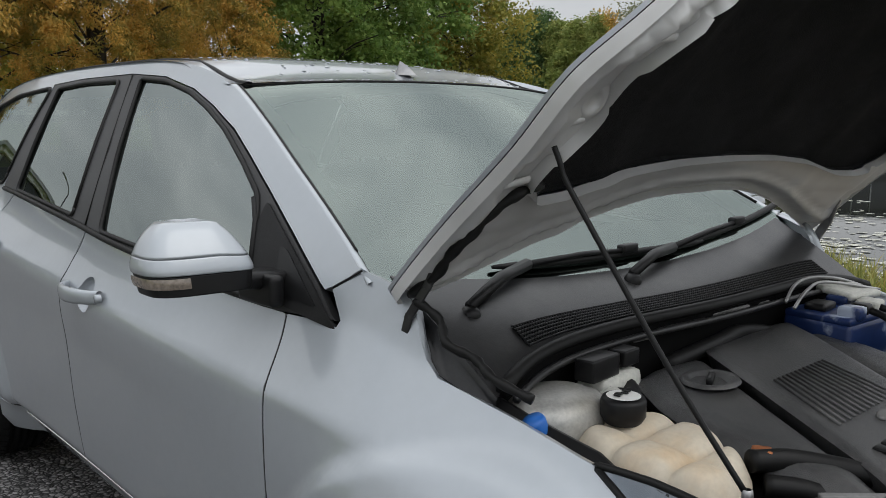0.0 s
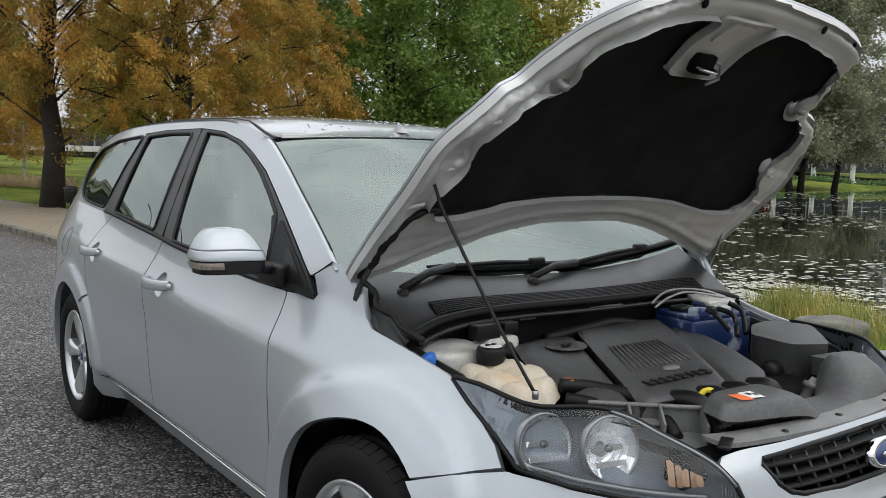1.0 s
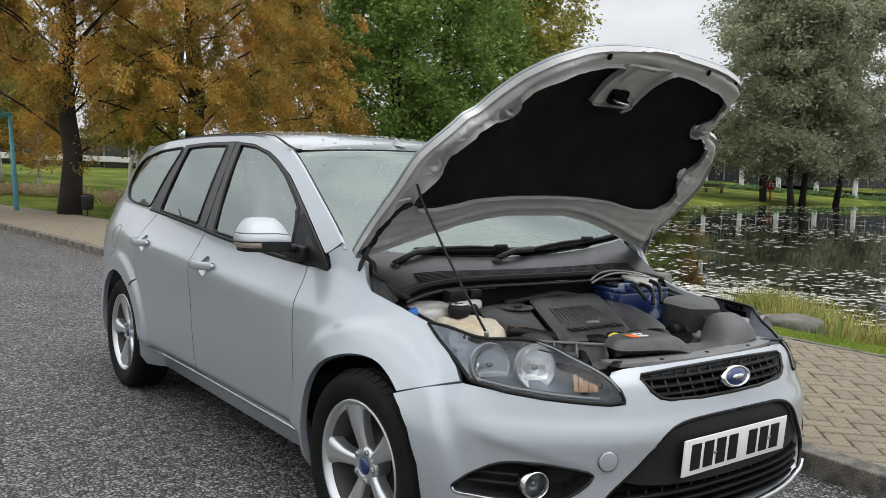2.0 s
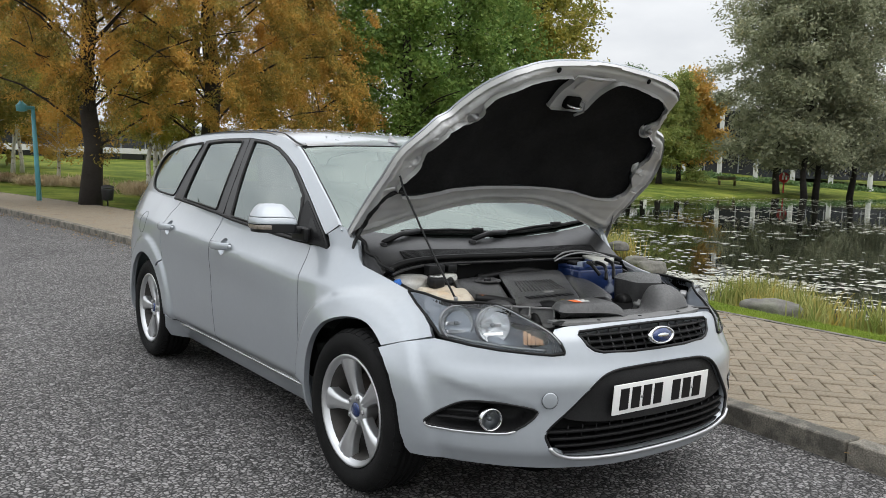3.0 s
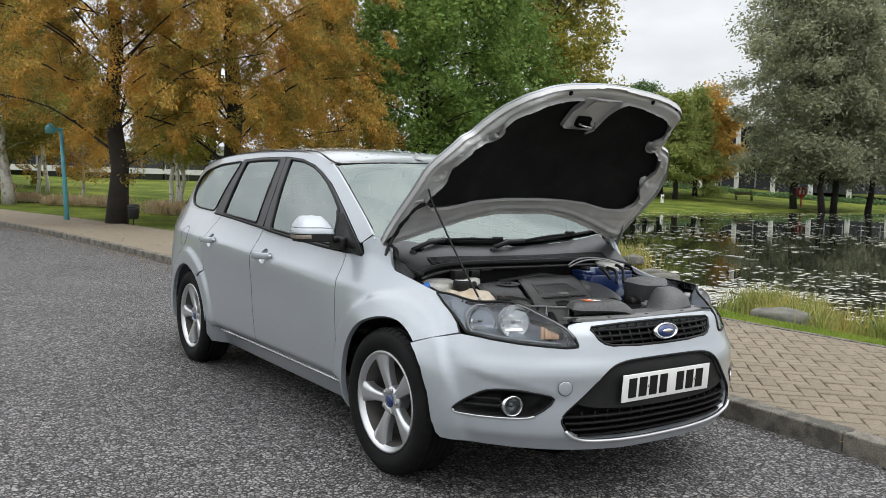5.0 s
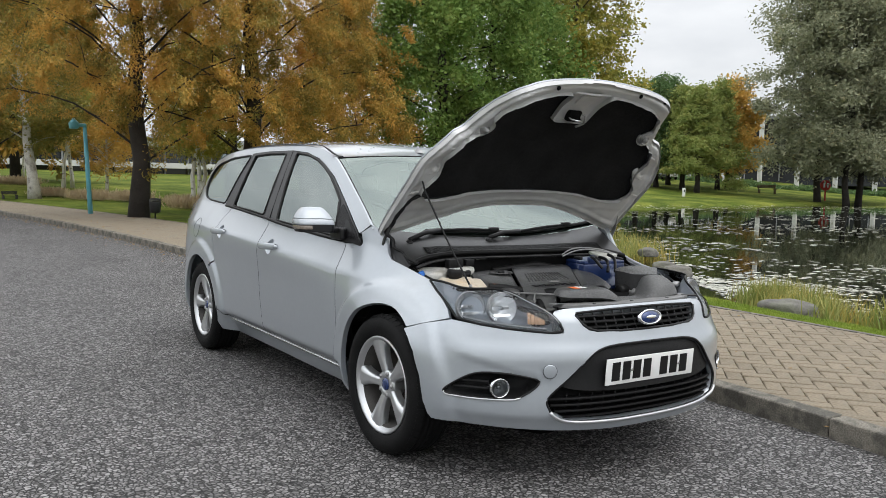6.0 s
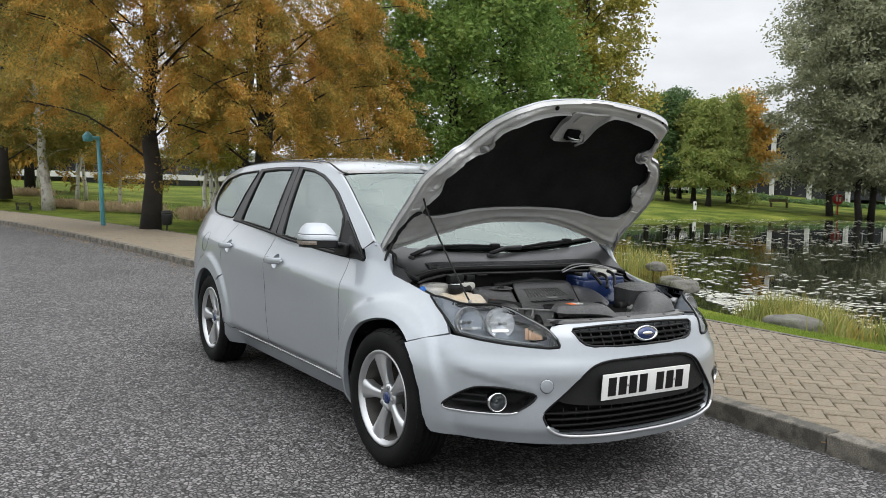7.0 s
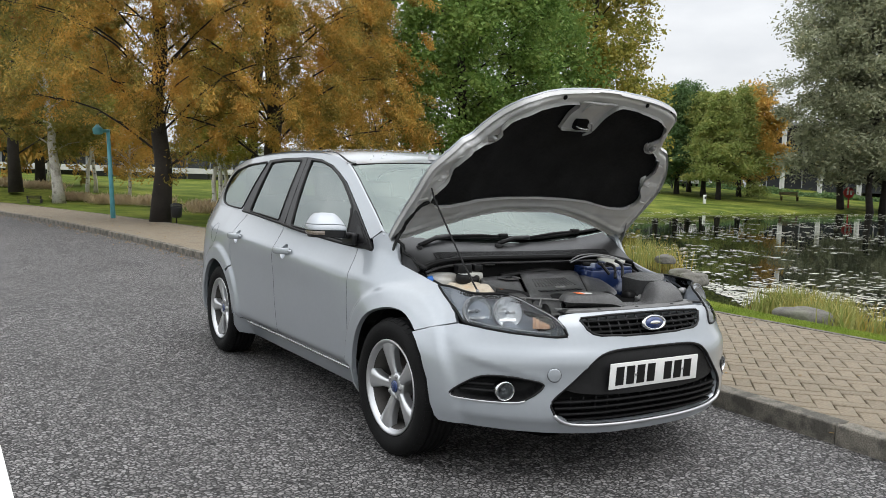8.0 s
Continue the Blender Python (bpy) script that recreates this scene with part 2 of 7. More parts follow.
def smooth_path(pts, n=6, closed=False):
    """Catmull-Rom points through pts (2D or 3D), n to a stretch."""
    p = [Vector(q) for q in pts]
    k = len(p)
    out = []
    for i in range(k if closed else k - 1):
        if closed:
            a, b, c, d = p[i - 1], p[i], p[(i + 1) % k], p[(i + 2) % k]
        else:
            a, b, c, d = p[max(i - 1, 0)], p[i], p[i + 1], p[min(i + 2, k - 1)]
        for j in range(n):
            t = j / n
            out.append(0.5 * ((2 * b) + (c - a) * t + (2 * a - 5 * b + 4 * c - d) * t * t + (3 * b - a - 3 * c + d) * t**3))
    if not closed:
        out.append(p[-1].copy())
    return out


def rounded(pts, r, n=5):
    """A polygon with its corners rounded by r."""
    out = []
    k = len(pts)
    for i in range(k):
        a, b, c = Vector(pts[i - 1]), Vector(pts[i]), Vector(pts[(i + 1) % k])
        u, v = a - b, c - b
        d = min(r, u.length * 0.45, v.length * 0.45)
        p, q = b + u.normalized() * d, b + v.normalized() * d
        for j in range(n + 1):
            t = j / n
            out.append((1 - t) ** 2 * p + 2 * t * (1 - t) * b + t * t * q)
    return out


def inside(p, poly):
    x, y, hit = p[0], p[1], False
    j = len(poly) - 1
    for i in range(len(poly)):
        xi, yi, xj, yj = poly[i][0], poly[i][1], poly[j][0], poly[j][1]
        if (yi > y) != (yj > y) and x < (xj - xi) * (y - yi) / (yj - yi) + xi:
            hit = not hit
        j = i
    return hit


def split_edges(loop, step):
    out = []
    for i in range(len(loop)):
        a, b = Vector(loop[i][:2]), Vector(loop[(i + 1) % len(loop)][:2])
        n = max(1, int(math.ceil((b - a).length / step)))
        if (b - a).length < 1e-5:
            continue
        out += [a.lerp(b, j / n) for j in range(n)]
    return out


def fill(outline, f, step, holes=(), depth=0.0, out=None):
    """A sheet over a 2D outline with holes, laid on the surface f(a, b); its rims turn in by depth. out: where it faces."""
    loops = [split_edges(outline, step)] + [split_edges(h, step) for h in holes]
    coords, edges = [], []
    for lp in loops:
        s = len(coords)
        coords += lp
        edges += [(s + i, s + (i + 1) % len(lp)) for i in range(len(lp))]
    a0, a1 = min(p[0] for p in loops[0]), max(p[0] for p in loops[0])
    b0, b1 = min(p[1] for p in loops[0]), max(p[1] for p in loops[0])
    rim = [p for lp in loops for p in lp]
    cells = {}
    for p in rim:
        cells.setdefault((int(p[0] // step), int(p[1] // step)), []).append(p)
    for i in range(int((a1 - a0) / step) + 1):
        for j in range(int((b1 - b0) / step) + 1):
            q = Vector((a0 + (i + 0.5 + 0.25 * (j % 2)) * step, b0 + (j + 0.5) * step))
            if not inside(q, loops[0]) or any(inside(q, h) for h in loops[1:]):
                continue
            c = (int(q[0] // step), int(q[1] // step))
            if any((q - p).length < 0.45 * step for x in (-1, 0, 1) for y in (-1, 0, 1) for p in cells.get((c[0] + x, c[1] + y), ())):
                continue
            coords.append(q)
    vs, _, fs, _, _, _ = delaunay_2d_cdt(coords, edges, [], 0, 1e-6)
    bm = bmesh.new()
    bv = [bm.verts.new(f(v[0], v[1])) for v in vs]
    for t in fs:
        c = sum((vs[i] for i in t), Vector((0, 0))) / len(t)
        if len(t) == 3 and abs((vs[t[1]] - vs[t[0]]).cross(vs[t[2]] - vs[t[0]])) < 0.004 * step * step:
            continue
        if inside(c, loops[0]) and not any(inside(c, h) for h in loops[1:]):
            try:
                bm.faces.new([bv[i] for i in t])
            except ValueError:
                pass
    loose = [v for v in bm.verts if not v.link_faces]
    bmesh.ops.delete(bm, geom=loose, context="VERTS")
    bm.normal_update()
    if out is not None:
        total = sum((g.normal * g.calc_area() for g in bm.faces), Vector())
        if total.dot(Vector(out)) < 0:
            bmesh.ops.reverse_faces(bm, faces=bm.faces[:])
            bm.normal_update()
    if depth:
        turn_in(bm, depth)
    return bm


def turn_in(bm, depth):
    """Folds the open rims of a sheet back by depth, along the sheet's normals."""
    rim = [e for e in bm.edges if len(e.link_faces) == 1]
    deep = {}
    for e in rim:
        for v in e.verts:
            if v not in deep:
                deep[v] = None
    spots = {v: (v.co - v.normal * depth) for v in deep}
    for v in list(deep):
        deep[v] = bm.verts.new(spots[v])
    for e in rim:
        lp = e.link_loops[0]
        a, b = lp.vert, lp.link_loop_next.vert
        g = bm.faces.new((b, a, deep[a], deep[b]))
        g.smooth = False
    for e in rim:
        e.smooth = False
    bm.normal_update()


def flip_x(bm):
    """The sheet's mirror image across the car's middle."""
    c = bm.copy()
    for v in c.verts:
        v.co.x = -v.co.x
    bmesh.ops.reverse_faces(c, faces=c.faces[:])
    return c


def obj(name, bm, mat, smooth=True):
    me = bpy.data.meshes.new(name)
    if smooth:
        for f in bm.faces:
            f.smooth = True
    bm.to_mesh(me)
    bm.free()
    me.materials.append(mat)
    return new(name, me)


def part(name, bm, mat, parent, label="", smooth=True):
    ob = obj(name, bm, mat, smooth)
    ob.parent = parent
    if label:
        ob["label"] = label
    return ob


def thing(name, label, category, group="", at=None, kind=""):
    ob = new(name)
    ob.empty_display_size = 0.2
    if at is not None:
        ob.matrix_world = at
    return tagged(ob, label, category, group, kind)


def add_box(bm, size, m, bevel=0.0, seg=2):
    """A box of that size at the pose m, with worn edges."""
    r = bmesh.ops.create_cube(bm, size=1.0, matrix=m @ Matrix.Diagonal((*size, 1)))
    if bevel:
        es = {e for v in r["verts"] for e in v.link_edges}
        bmesh.ops.bevel(bm, geom=list(es), offset=bevel, segments=seg, affect="EDGES", profile=0.6)
    return bm


def box(size, m=None, bevel=0.0, seg=2):
    return add_box(bmesh.new(), size, m or Matrix(), bevel, seg)


def add_tube(bm, pts, r, sides=8, caps=True):
    """A tube along pts; r is one radius or one for each point."""
    p = [Vector(q) for q in pts]
    rs = r if isinstance(r, (list, tuple)) else [r] * len(p)
    rings = []
    up = Vector((0.13, 0.21, 0.97))
    for i, q in enumerate(p):
        d = (p[min(i + 1, len(p) - 1)] - p[max(i - 1, 0)]).normalized()
        if abs(d.dot(up)) > 0.95:
            up = Vector((0.97, 0.13, 0.21))
        a = d.cross(up).normalized()
        b = d.cross(a)
        rings.append([bm.verts.new(q + (a * math.cos(2 * math.pi * j / sides) + b * math.sin(2 * math.pi * j / sides)) * rs[i]) for j in range(sides)])
    for u, v in zip(rings, rings[1:]):
        for j in range(sides):
            bm.faces.new((u[j], u[(j + 1) % sides], v[(j + 1) % sides], v[j]))
    if caps:
        bm.faces.new(rings[0][::-1])
        bm.faces.new(rings[-1])
    return bm


def tube(pts, r, sides=8):
    return add_tube(bmesh.new(), pts, r, sides)


def lathe(profile, m=None, sides=48, closed=False):
    """A profile of (radius, along) turned round the local z axis, at the pose m."""
    bm = bmesh.new()
    m = m or Matrix()
    rings = []
    for r, h in profile:
        if r < 1e-6:
            rings.append([bm.verts.new(m @ Vector((0, 0, h)))])
        else:
            rings.append([bm.verts.new(m @ Vector((r * math.cos(2 * math.pi * j / sides), r * math.sin(2 * math.pi * j / sides), h))) for j in range(sides)])
    pairs = list(zip(rings, rings[1:])) + ([(rings[-1], rings[0])] if closed else [])
    for a, b in pairs:
        for j in range(sides):
            k = (j + 1) % sides
            if len(a) == 1 and len(b) > 1:
                bm.faces.new((a[0], b[k], b[j]))
            elif len(b) == 1 and len(a) > 1:
                bm.faces.new((a[j], a[k], b[0]))
            elif len(a) > 1:
                bm.faces.new((a[j], a[k], b[k], b[j]))
    bmesh.ops.recalc_face_normals(bm, faces=bm.faces[:])
    return bm


def join_sheet(rows, closed=False):
    """A sheet through rows of points, one row for each section."""
    bm = bmesh.new()
    vs = [[bm.verts.new(p) for p in row] for row in rows]
    for a, b in zip(vs, vs[1:]):
        n = len(a)
        for j in range(n if closed else n - 1):
            k = (j + 1) % n
            bm.faces.new((a[j], a[k], b[k], b[j]))
    return bm


def leaf_mesh(name, spots, size, mat, parent, rng, droop=0.0, slim=0.5):
    """Small folded leaves, two triangles each, one at every spot."""
    verts, faces = [], []
    for p in spots:
        d = Vector((rng.gauss(0, 1), rng.gauss(0, 1), rng.gauss(0, 0.7) - droop)).normalized()
        s = d.cross(Vector((rng.gauss(0, 1), rng.gauss(0, 1), rng.gauss(0, 1)))).normalized()
        l = size * rng.uniform(0.6, 1.4)
        w = l * slim
        i = len(verts)
        verts += [p, p + d * l * 0.5 + s * w * 0.5, p + d * l, p + d * l * 0.5 - s * w * 0.5]
        faces += [(i, i + 1, i + 2), (i, i + 2, i + 3)]
    me = bpy.data.meshes.new(name)
    me.from_pydata([tuple(v) for v in verts], [], faces)
    me.materials.append(mat)
    ob = new(name, me)
    ob.parent = parent
    return ob

# ---- ground, road, pavement, water ----
KERB_X = spl((-40, -14), (-20, -3.6), (-8, 0.55), (-3, 1.03), (-1.1, 1.19), (0, 1.26), (3, 1.33), (6, 1.22), (9.6, 0.96), (13.2, 0.75), (17.4, 0.36),
             (21, -0.09), (24.6, -0.62), (35, -2.6), (50, -7.0), (70, -16), (100, -34))
PAVE = 2.5
WATER = -0.2
SHORE = [(6.2, -40), (5.3, -12), (5.2, -2), (5.5, 1.6), (5.9, 3.4), (7.2, 5.2), (8.9, 7.8), (11.2, 11.2), (17, 18.2), (26, 28.4), (37.5, 38.3), (51, 39.4), (61, 40.6), (76, 42.4), (120, 48), (130, -40)]


def shore_gap(x, y):
    """Metres to the pond's edge, negative on the water."""
    best = 1e9
    for i in range(len(SHORE)):
        ax, ay = SHORE[i]
        bx, by = SHORE[(i + 1) % len(SHORE)]
        dx, dy = bx - ax, by - ay
        t = min(1, max(0, ((x - ax) * dx + (y - ay) * dy) / (dx * dx + dy * dy)))
        best = min(best, math.hypot(x - ax - t * dx, y - ay - t * dy))
    return -best if inside((x, y), SHORE) else best


FAR_RISE = spl((0, -0.1), (8, 0.45), (16, 1.05), (28, 2.2), (45, 2.9), (120, 3.2))
LEFT_RISE = spl((0, 0.0), (20, 0.0), (34, 0.08), (44, 0.34), (60, 0.42), (90, 0.46), (120, 0.5))


def height(x, y):
    g = shore_gap(x, y)
    k = KERB_X(y)
    h = 0.085
    if x < k + 0.5:
        h = -0.08
    elif x < k + PAVE:
        h = 0.02
    if y > 20 and x > k + PAVE:
        h += LEFT_RISE(y) * (1 if x < 30 else max(0.0, 1 - (x - 30) / 10))
    if g <= 0:
        return WATER - min(0.9, 0.06 - g * 0.25)
    near = x < 36 and y < 37
    if near:
        if g < 1.3 and x > k + PAVE:
            t = g / 1.3
            h = h * t + (WATER - 0.05) * (1 - t)
    else:
        a = min(1.0, max(0.0, (x - 30) / 10))
        h = (1 - a) * max(h, WATER + 0.03 * g) + a * max(FAR_RISE(g), WATER - 0.04 + 0.1 * min(g, 1))
    return h


def build_ground():
    def axis(mid, lo, hi, n):
        k = 4.2
        out = []
        for i in range(n + 1):
            u = -1 + 2 * i / n
            s = math.sinh(k * u) / math.sinh(k)
            out.append(mid + (s * (hi - mid) if s > 0 else s * (mid - lo)))
        return out
    xs, ys = axis(8, -400, 500, 190), axis(6, -400, 500, 190)
    bm = join_sheet([[(x, y, height(x, y)) for x in xs] for y in ys])
    bm.normal_update()
    ob = obj("ground", bm, M_GRASS)
    return tagged(ob, "mown green lawn sloping down to the pond", "ground", kind="structure")


build_ground()

bm = join_sheet([[(x, y, WATER) for x in (3, 20, 60, 140)] for y in (-45, -10, 20, 52)])
tagged(obj("water", bm, M_WATER), "dark still pond water mirroring trees and sky", "water", kind="structure")

ys = [-40 + i * 0.5 for i in range(0, 60)] + [-10 + i * 0.5 for i in range(40)] + [10 + i * 1.5 for i in range(60)]
bm = join_sheet([[(KERB_X(y) - 9 + 9.02 * j / 12, y, 0.0) for j in range(13)] for y in ys])
tagged(obj("road", bm, M_ASPHALT), "grey chipped asphalt road surface", "road", kind="structure")
# far side of the road: kerb line and verge behind the camera
bm = join_sheet([[(KERB_X(y) - 9.0, y, 0.0), (KERB_X(y) - 9.0, y, 0.1), (KERB_X(y) - 9.15, y, 0.1), (KERB_X(y) - 30, y, 0.16)] for y in ys])
tagged(obj("verge", bm, M_GRASS, smooth=False), "grass verge along the far side of the road", "ground", kind="structure")

bm = bmesh.new()
add_box(bm, (0.12, 4.0, 0.004), pose(-2.45, -1.05, 0.003))
tagged(obj("road_marking", bm, M_LINE, smooth=False), "worn white painted line on the asphalt", "road marking", kind="structure")

bm = join_sheet([[(KERB_X(y) + 0.1, y, 0.082), (KERB_X(y) + PAVE, y, 0.088)] for y in ys])
pavement = tagged(obj("pavement", bm, M_JOINT), "brown concrete block paving with mossy joints", "pavement", kind="structure")

# ---- the car: silver estate, bonnet open; front axle at y = 0, nose towards -y ----
M_PAINT = material("silver_paint", (0.39, 0.42, 0.45), rough=0.36, metal=0.4, coat=1.0, spots=0.02, scale=3.0, fine=0.015, bump=0.012, bump_scale=900)
M_INNER = material("underside_paint", (0.57, 0.57, 0.565), rough=0.45, metal=0.25, spots=0.08, scale=9, coat=0.2)
M_TRIM = material("black_trim", (0.008, 0.008, 0.0085), rough=0.4, spec=0.3, spots=0.2, scale=12)
M_PLASTIC = material("grained_plastic", (0.011, 0.011, 0.0115), rough=0.55, spec=0.25, spots=0.22, scale=10, fine=0.2, bump=0.15, bump_scale=700)
M_DUSTY = material("dusty_plastic", (0.018, 0.018, 0.019), rough=0.36, spec=0.55, spots=0.3, scale=6, fine=0.2, bump=0.06, bump_scale=400, second=(0.042, 0.041, 0.038), spread=(0.5, 0.8))
M_RUBBER = material("tyre_rubber", (0.008, 0.008, 0.008), rough=0.75, spec=0.15, spots=0.3, scale=10, fine=0.2, bump=0.2, bump_scale=300)
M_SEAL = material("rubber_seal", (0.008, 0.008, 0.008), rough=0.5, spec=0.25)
M_RUST = material("rusty_disc", (0.09, 0.075, 0.065), rough=0.5, metal=0.6, spots=0.3, scale=20)
M_ALLOY = material("alloy_silver", (0.60, 0.61, 0.62), rough=0.3, metal=0.85, coat=0.6, spots=0.05, scale=15)
# brake dust, with the shade behind the spokes put into its colour
M_DUSTSHADE = material("shaded_brake_dust", (0.05, 0.046, 0.042), rough=0.7, spots=0.3, scale=18, fine=0.15)
M_CHROME = material("chrome", (0.8, 0.81, 0.82), rough=0.08, metal=1.0)
M_STEEL = material("dull_steel", (0.35, 0.35, 0.35), rough=0.45, metal=0.9, spots=0.2, scale=25)
# near-black for hidden parts and recesses: their shade is put into the colour
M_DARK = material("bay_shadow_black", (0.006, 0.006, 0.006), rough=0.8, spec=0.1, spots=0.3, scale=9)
M_LINER = material("felt_liner", (0.013, 0.013, 0.0135), rough=0.95, spec=0.2, spots=0.3, scale=5, fine=0.25, bump=0.4, bump_scale=350)
M_INTERIOR = material("grey_upholstery", (0.05, 0.05, 0.053), rough=0.9, spots=0.2, scale=14, fine=0.2, bump=0.3, bump_scale=250)
M_HEAD = material("headlining", (0.42, 0.42, 0.41), rough=0.9, spots=0.06, scale=6)
G_WINDOW = glass("window_glass", (0.34, 0.41, 0.375), ior=3.3, gloss=(0.91, 1.0, 0.97))
G_SCREEN = glass("windscreen_glass", (0.55, 0.64, 0.6), ior=2.7, gloss=(0.88, 1.0, 0.94))
G_LAMP = glass("lamp_cover", (0.93, 0.95, 0.96), ior=1.4)

car = thing("estate_car", "silver estate car parked on the road with its bonnet open", "car")

BELT = spl((-0.5, 0.66), (-0.4, 0.70), (-0.27, 0.755), (-0.15, 0.803), (-0.07, 0.817), (0.04, 0.842), (0.14, 0.878), (0.22, 0.912), (0.33, 0.932), (0.5, 0.925), (0.9, 0.95), (1.32, 0.975), (1.5, 0.99), (2.12, 1.022), (2.7, 1.04), (3.1, 1.06), (3.5, 1.08))
CREASE = spl((0.1, 0.765), (0.25, 0.777), (0.45, 0.798), (0.75, 0.814), (1.16, 0.834), (1.5, 0.853), (2.1, 0.870), (2.7, 0.885))
LEVELS = (0.0, 0.1, 0.34, 0.62, 0.79, 0.84, 1.0)
STATIONS = (
    (-0.5, (0.68, 0.72, 0.745, 0.745, 0.73, 0.72, 0.66)),
    (-0.4, (0.75, 0.79, 0.815, 0.815, 0.79, 0.777, 0.715)),
    (-0.2, (0.79, 0.842, 0.864, 0.862, 0.806, 0.780, 0.700)),
    (0.0, (0.80, 0.85, 0.87, 0.87, 0.82, 0.799, 0.708)),
    (0.35, (0.80, 0.845, 0.864, 0.874, 0.864, 0.848, 0.778)),
    (0.9, (0.80, 0.84, 0.864, 0.88, 0.896, 0.884, 0.835)),
    (1.6, (0.80, 0.84, 0.865, 0.881, 0.898, 0.884, 0.825)),
    (2.3, (0.80, 0.85, 0.87, 0.88, 0.886, 0.868, 0.785)),
    (2.64, (0.81, 0.862, 0.877, 0.880, 0.868, 0.85, 0.764)),
    (3.1, (0.77, 0.83, 0.845, 0.842, 0.825, 0.805, 0.732)),
    (3.5, (0.66, 0.72, 0.735, 0.732, 0.715, 0.70, 0.64)),
)
WIDE = [spl(*[(y, row[i]) for y, row in STATIONS]) for i in range(len(LEVELS))]


def half_width(y, z):
    v = (z - 0.19) / (BELT(y) - 0.19)
    # raised lips round the wheel arches
    lip = 0.0
    for cy in (0.0, 2.64):
        r = math.hypot(y - cy, z - 0.32)
        if r < 0.6:
            k = min(1.0, max(0.0, (0.478 - r) / 0.036))
            lip += 0.02 * k * k * (3 - 2 * k)
    # doors: a crisp shoulder crease and a turned-under lower edge
    if v <= 1:
        w = min(1.0, max(0.0, (y - 0.1) / 0.5)) * min(1.0, max(0.0, (2.6 - y) / 0.3))
        zc, b = CREASE(y), BELT(y)
        if z > zc:
            lip -= w * 0.24 * (z - zc) * max(0.0, 1 - (z - zc) / max(0.02, b - zc))
        else:
            lip -= w * 0.34 * (zc - z) * math.exp(-(zc - z) / 0.034)
        lip -= min(1.0, max(0.0, (y - 0.38) / 0.06)) * min(1.0, max(0.0, (2.3 - y) / 0.1)) * 0.75 * max(0.0, 0.352 - 0.006 * (y - 0.5) - max(z, 0.275))
    if v <= 1:
        return spl(*[(l, w(y)) for l, w in zip(LEVELS, WIDE)])(v) + lip
    top, low = WIDE[6](y), WIDE[5](y)
    return top + (top - low) / 0.16 * (v - 1) * 0.5


def side(y, z):
    return (-half_width(y, z), y, z)


RAIL_Z = spl((0.15, 0.905), (0.3, 0.99), (0.47, 1.08), (0.64, 1.165), (0.83, 1.26), (1.05, 1.355), (1.33, 1.41), (1.72, 1.425), (2.2, 1.425), (2.6, 1.412), (2.9, 1.385), (3.2, 1.335))
RAIL_X = spl((0.15, 0.79), (0.3, 0.755), (0.64, 0.69), (1.05, 0.62), (1.33, 0.605), (1.72, 0.60), (2.2, 0.60), (2.6, 0.597), (2.9, 0.592), (3.2, 0.58))


def upper_half(y, z):
    """Half-width of the glasshouse at a height."""
    b, r = BELT(y), RAIL_Z(y)
    t = min(1.15, max(-0.1, (z - b) / max(r - b, 0.03)))
    w0, w1 = WIDE[6](y), RAIL_X(y)
    return w0 + (w1 - w0) * (0.8 * t + 0.2 * t * abs(t))


def upper(y, z, proud=0.0):
    return (-upper_half(y, z) - proud, y, z)


def pair(name, bm, mat, label="", smooth=True):
    """The part on the driver's side and its mirror image."""
    c = flip_x(bm)
    a = part(name, bm, mat, car, label, smooth)
    b = part(name, c, mat, car, label, smooth)
    return a, b


def arc(cy, cz, r, a0, a1, n=28):
    return [(cy + r * math.cos(radians(a0 + (a1 - a0) * i / n)), cz + r * math.sin(radians(a0 + (a1 - a0) * i / n))) for i in range(n + 1)]


G = 0.0022
belt_line = lambda y0, y1, dz=0.0, n=14: [(y0 + (y1 - y0) * i / n, BELT(y0 + (y1 - y0) * i / n) + dz) for i in range(n + 1)]

# front wing, from the lamp to the door
fender = [(-0.176, 0.796), (-0.149, 0.803), (-0.07, 0.817), (0.04, 0.842), (0.13, 0.868), (0.158, 0.892), (0.178, 0.925), (0.196, 0.965), (0.218, 0.990), (0.26, 1.004), (0.306, 1.016), (0.374, 0.978), (0.338, 0.930), (0.342, 0.918), (0.40, 0.922), (0.478, 0.920)]
fender_top = spl((-0.149, 0.803), (-0.07, 0.817), (0.04, 0.842), (0.13, 0.868), (0.158, 0.892), (0.178, 0.925), (0.196, 0.965), (0.218, 0.990), (0.26, 1.004), (0.306, 1.016))
fender += [(0.470, 0.88), (0.462, 0.83), (0.449, 0.78), (0.441, 0.70), (0.438, 0.6), (0.438, 0.31), (0.438, 0.205), (0.34, 0.205)]
fender += arc(0, 0.325, 0.36, -8, 126)
fender += [(-0.303, 0.6455), (-0.384, 0.671), (-0.345, 0.705), (-0.27, 0.745)]
rows = []
for i in range(41):
    y = -0.149 + 0.455 * i / 40
    e = Vector(side(y, fender_top(y)))
    rows.append([e, e + Vector((0.010, 0, -0.002)), e + Vector((0.014, 0, -0.012)), e + Vector((0.015, 0, -0.04))])
bm = join_sheet(rows)
bmesh.ops.recalc_face_normals(bm, faces=bm.faces[:])
pair("wing_flange", bm, M_PAINT)
pair("front_wing", fill(fender, side, 0.013, depth=0.025, out=(-1, 0, 0)), M_PAINT)

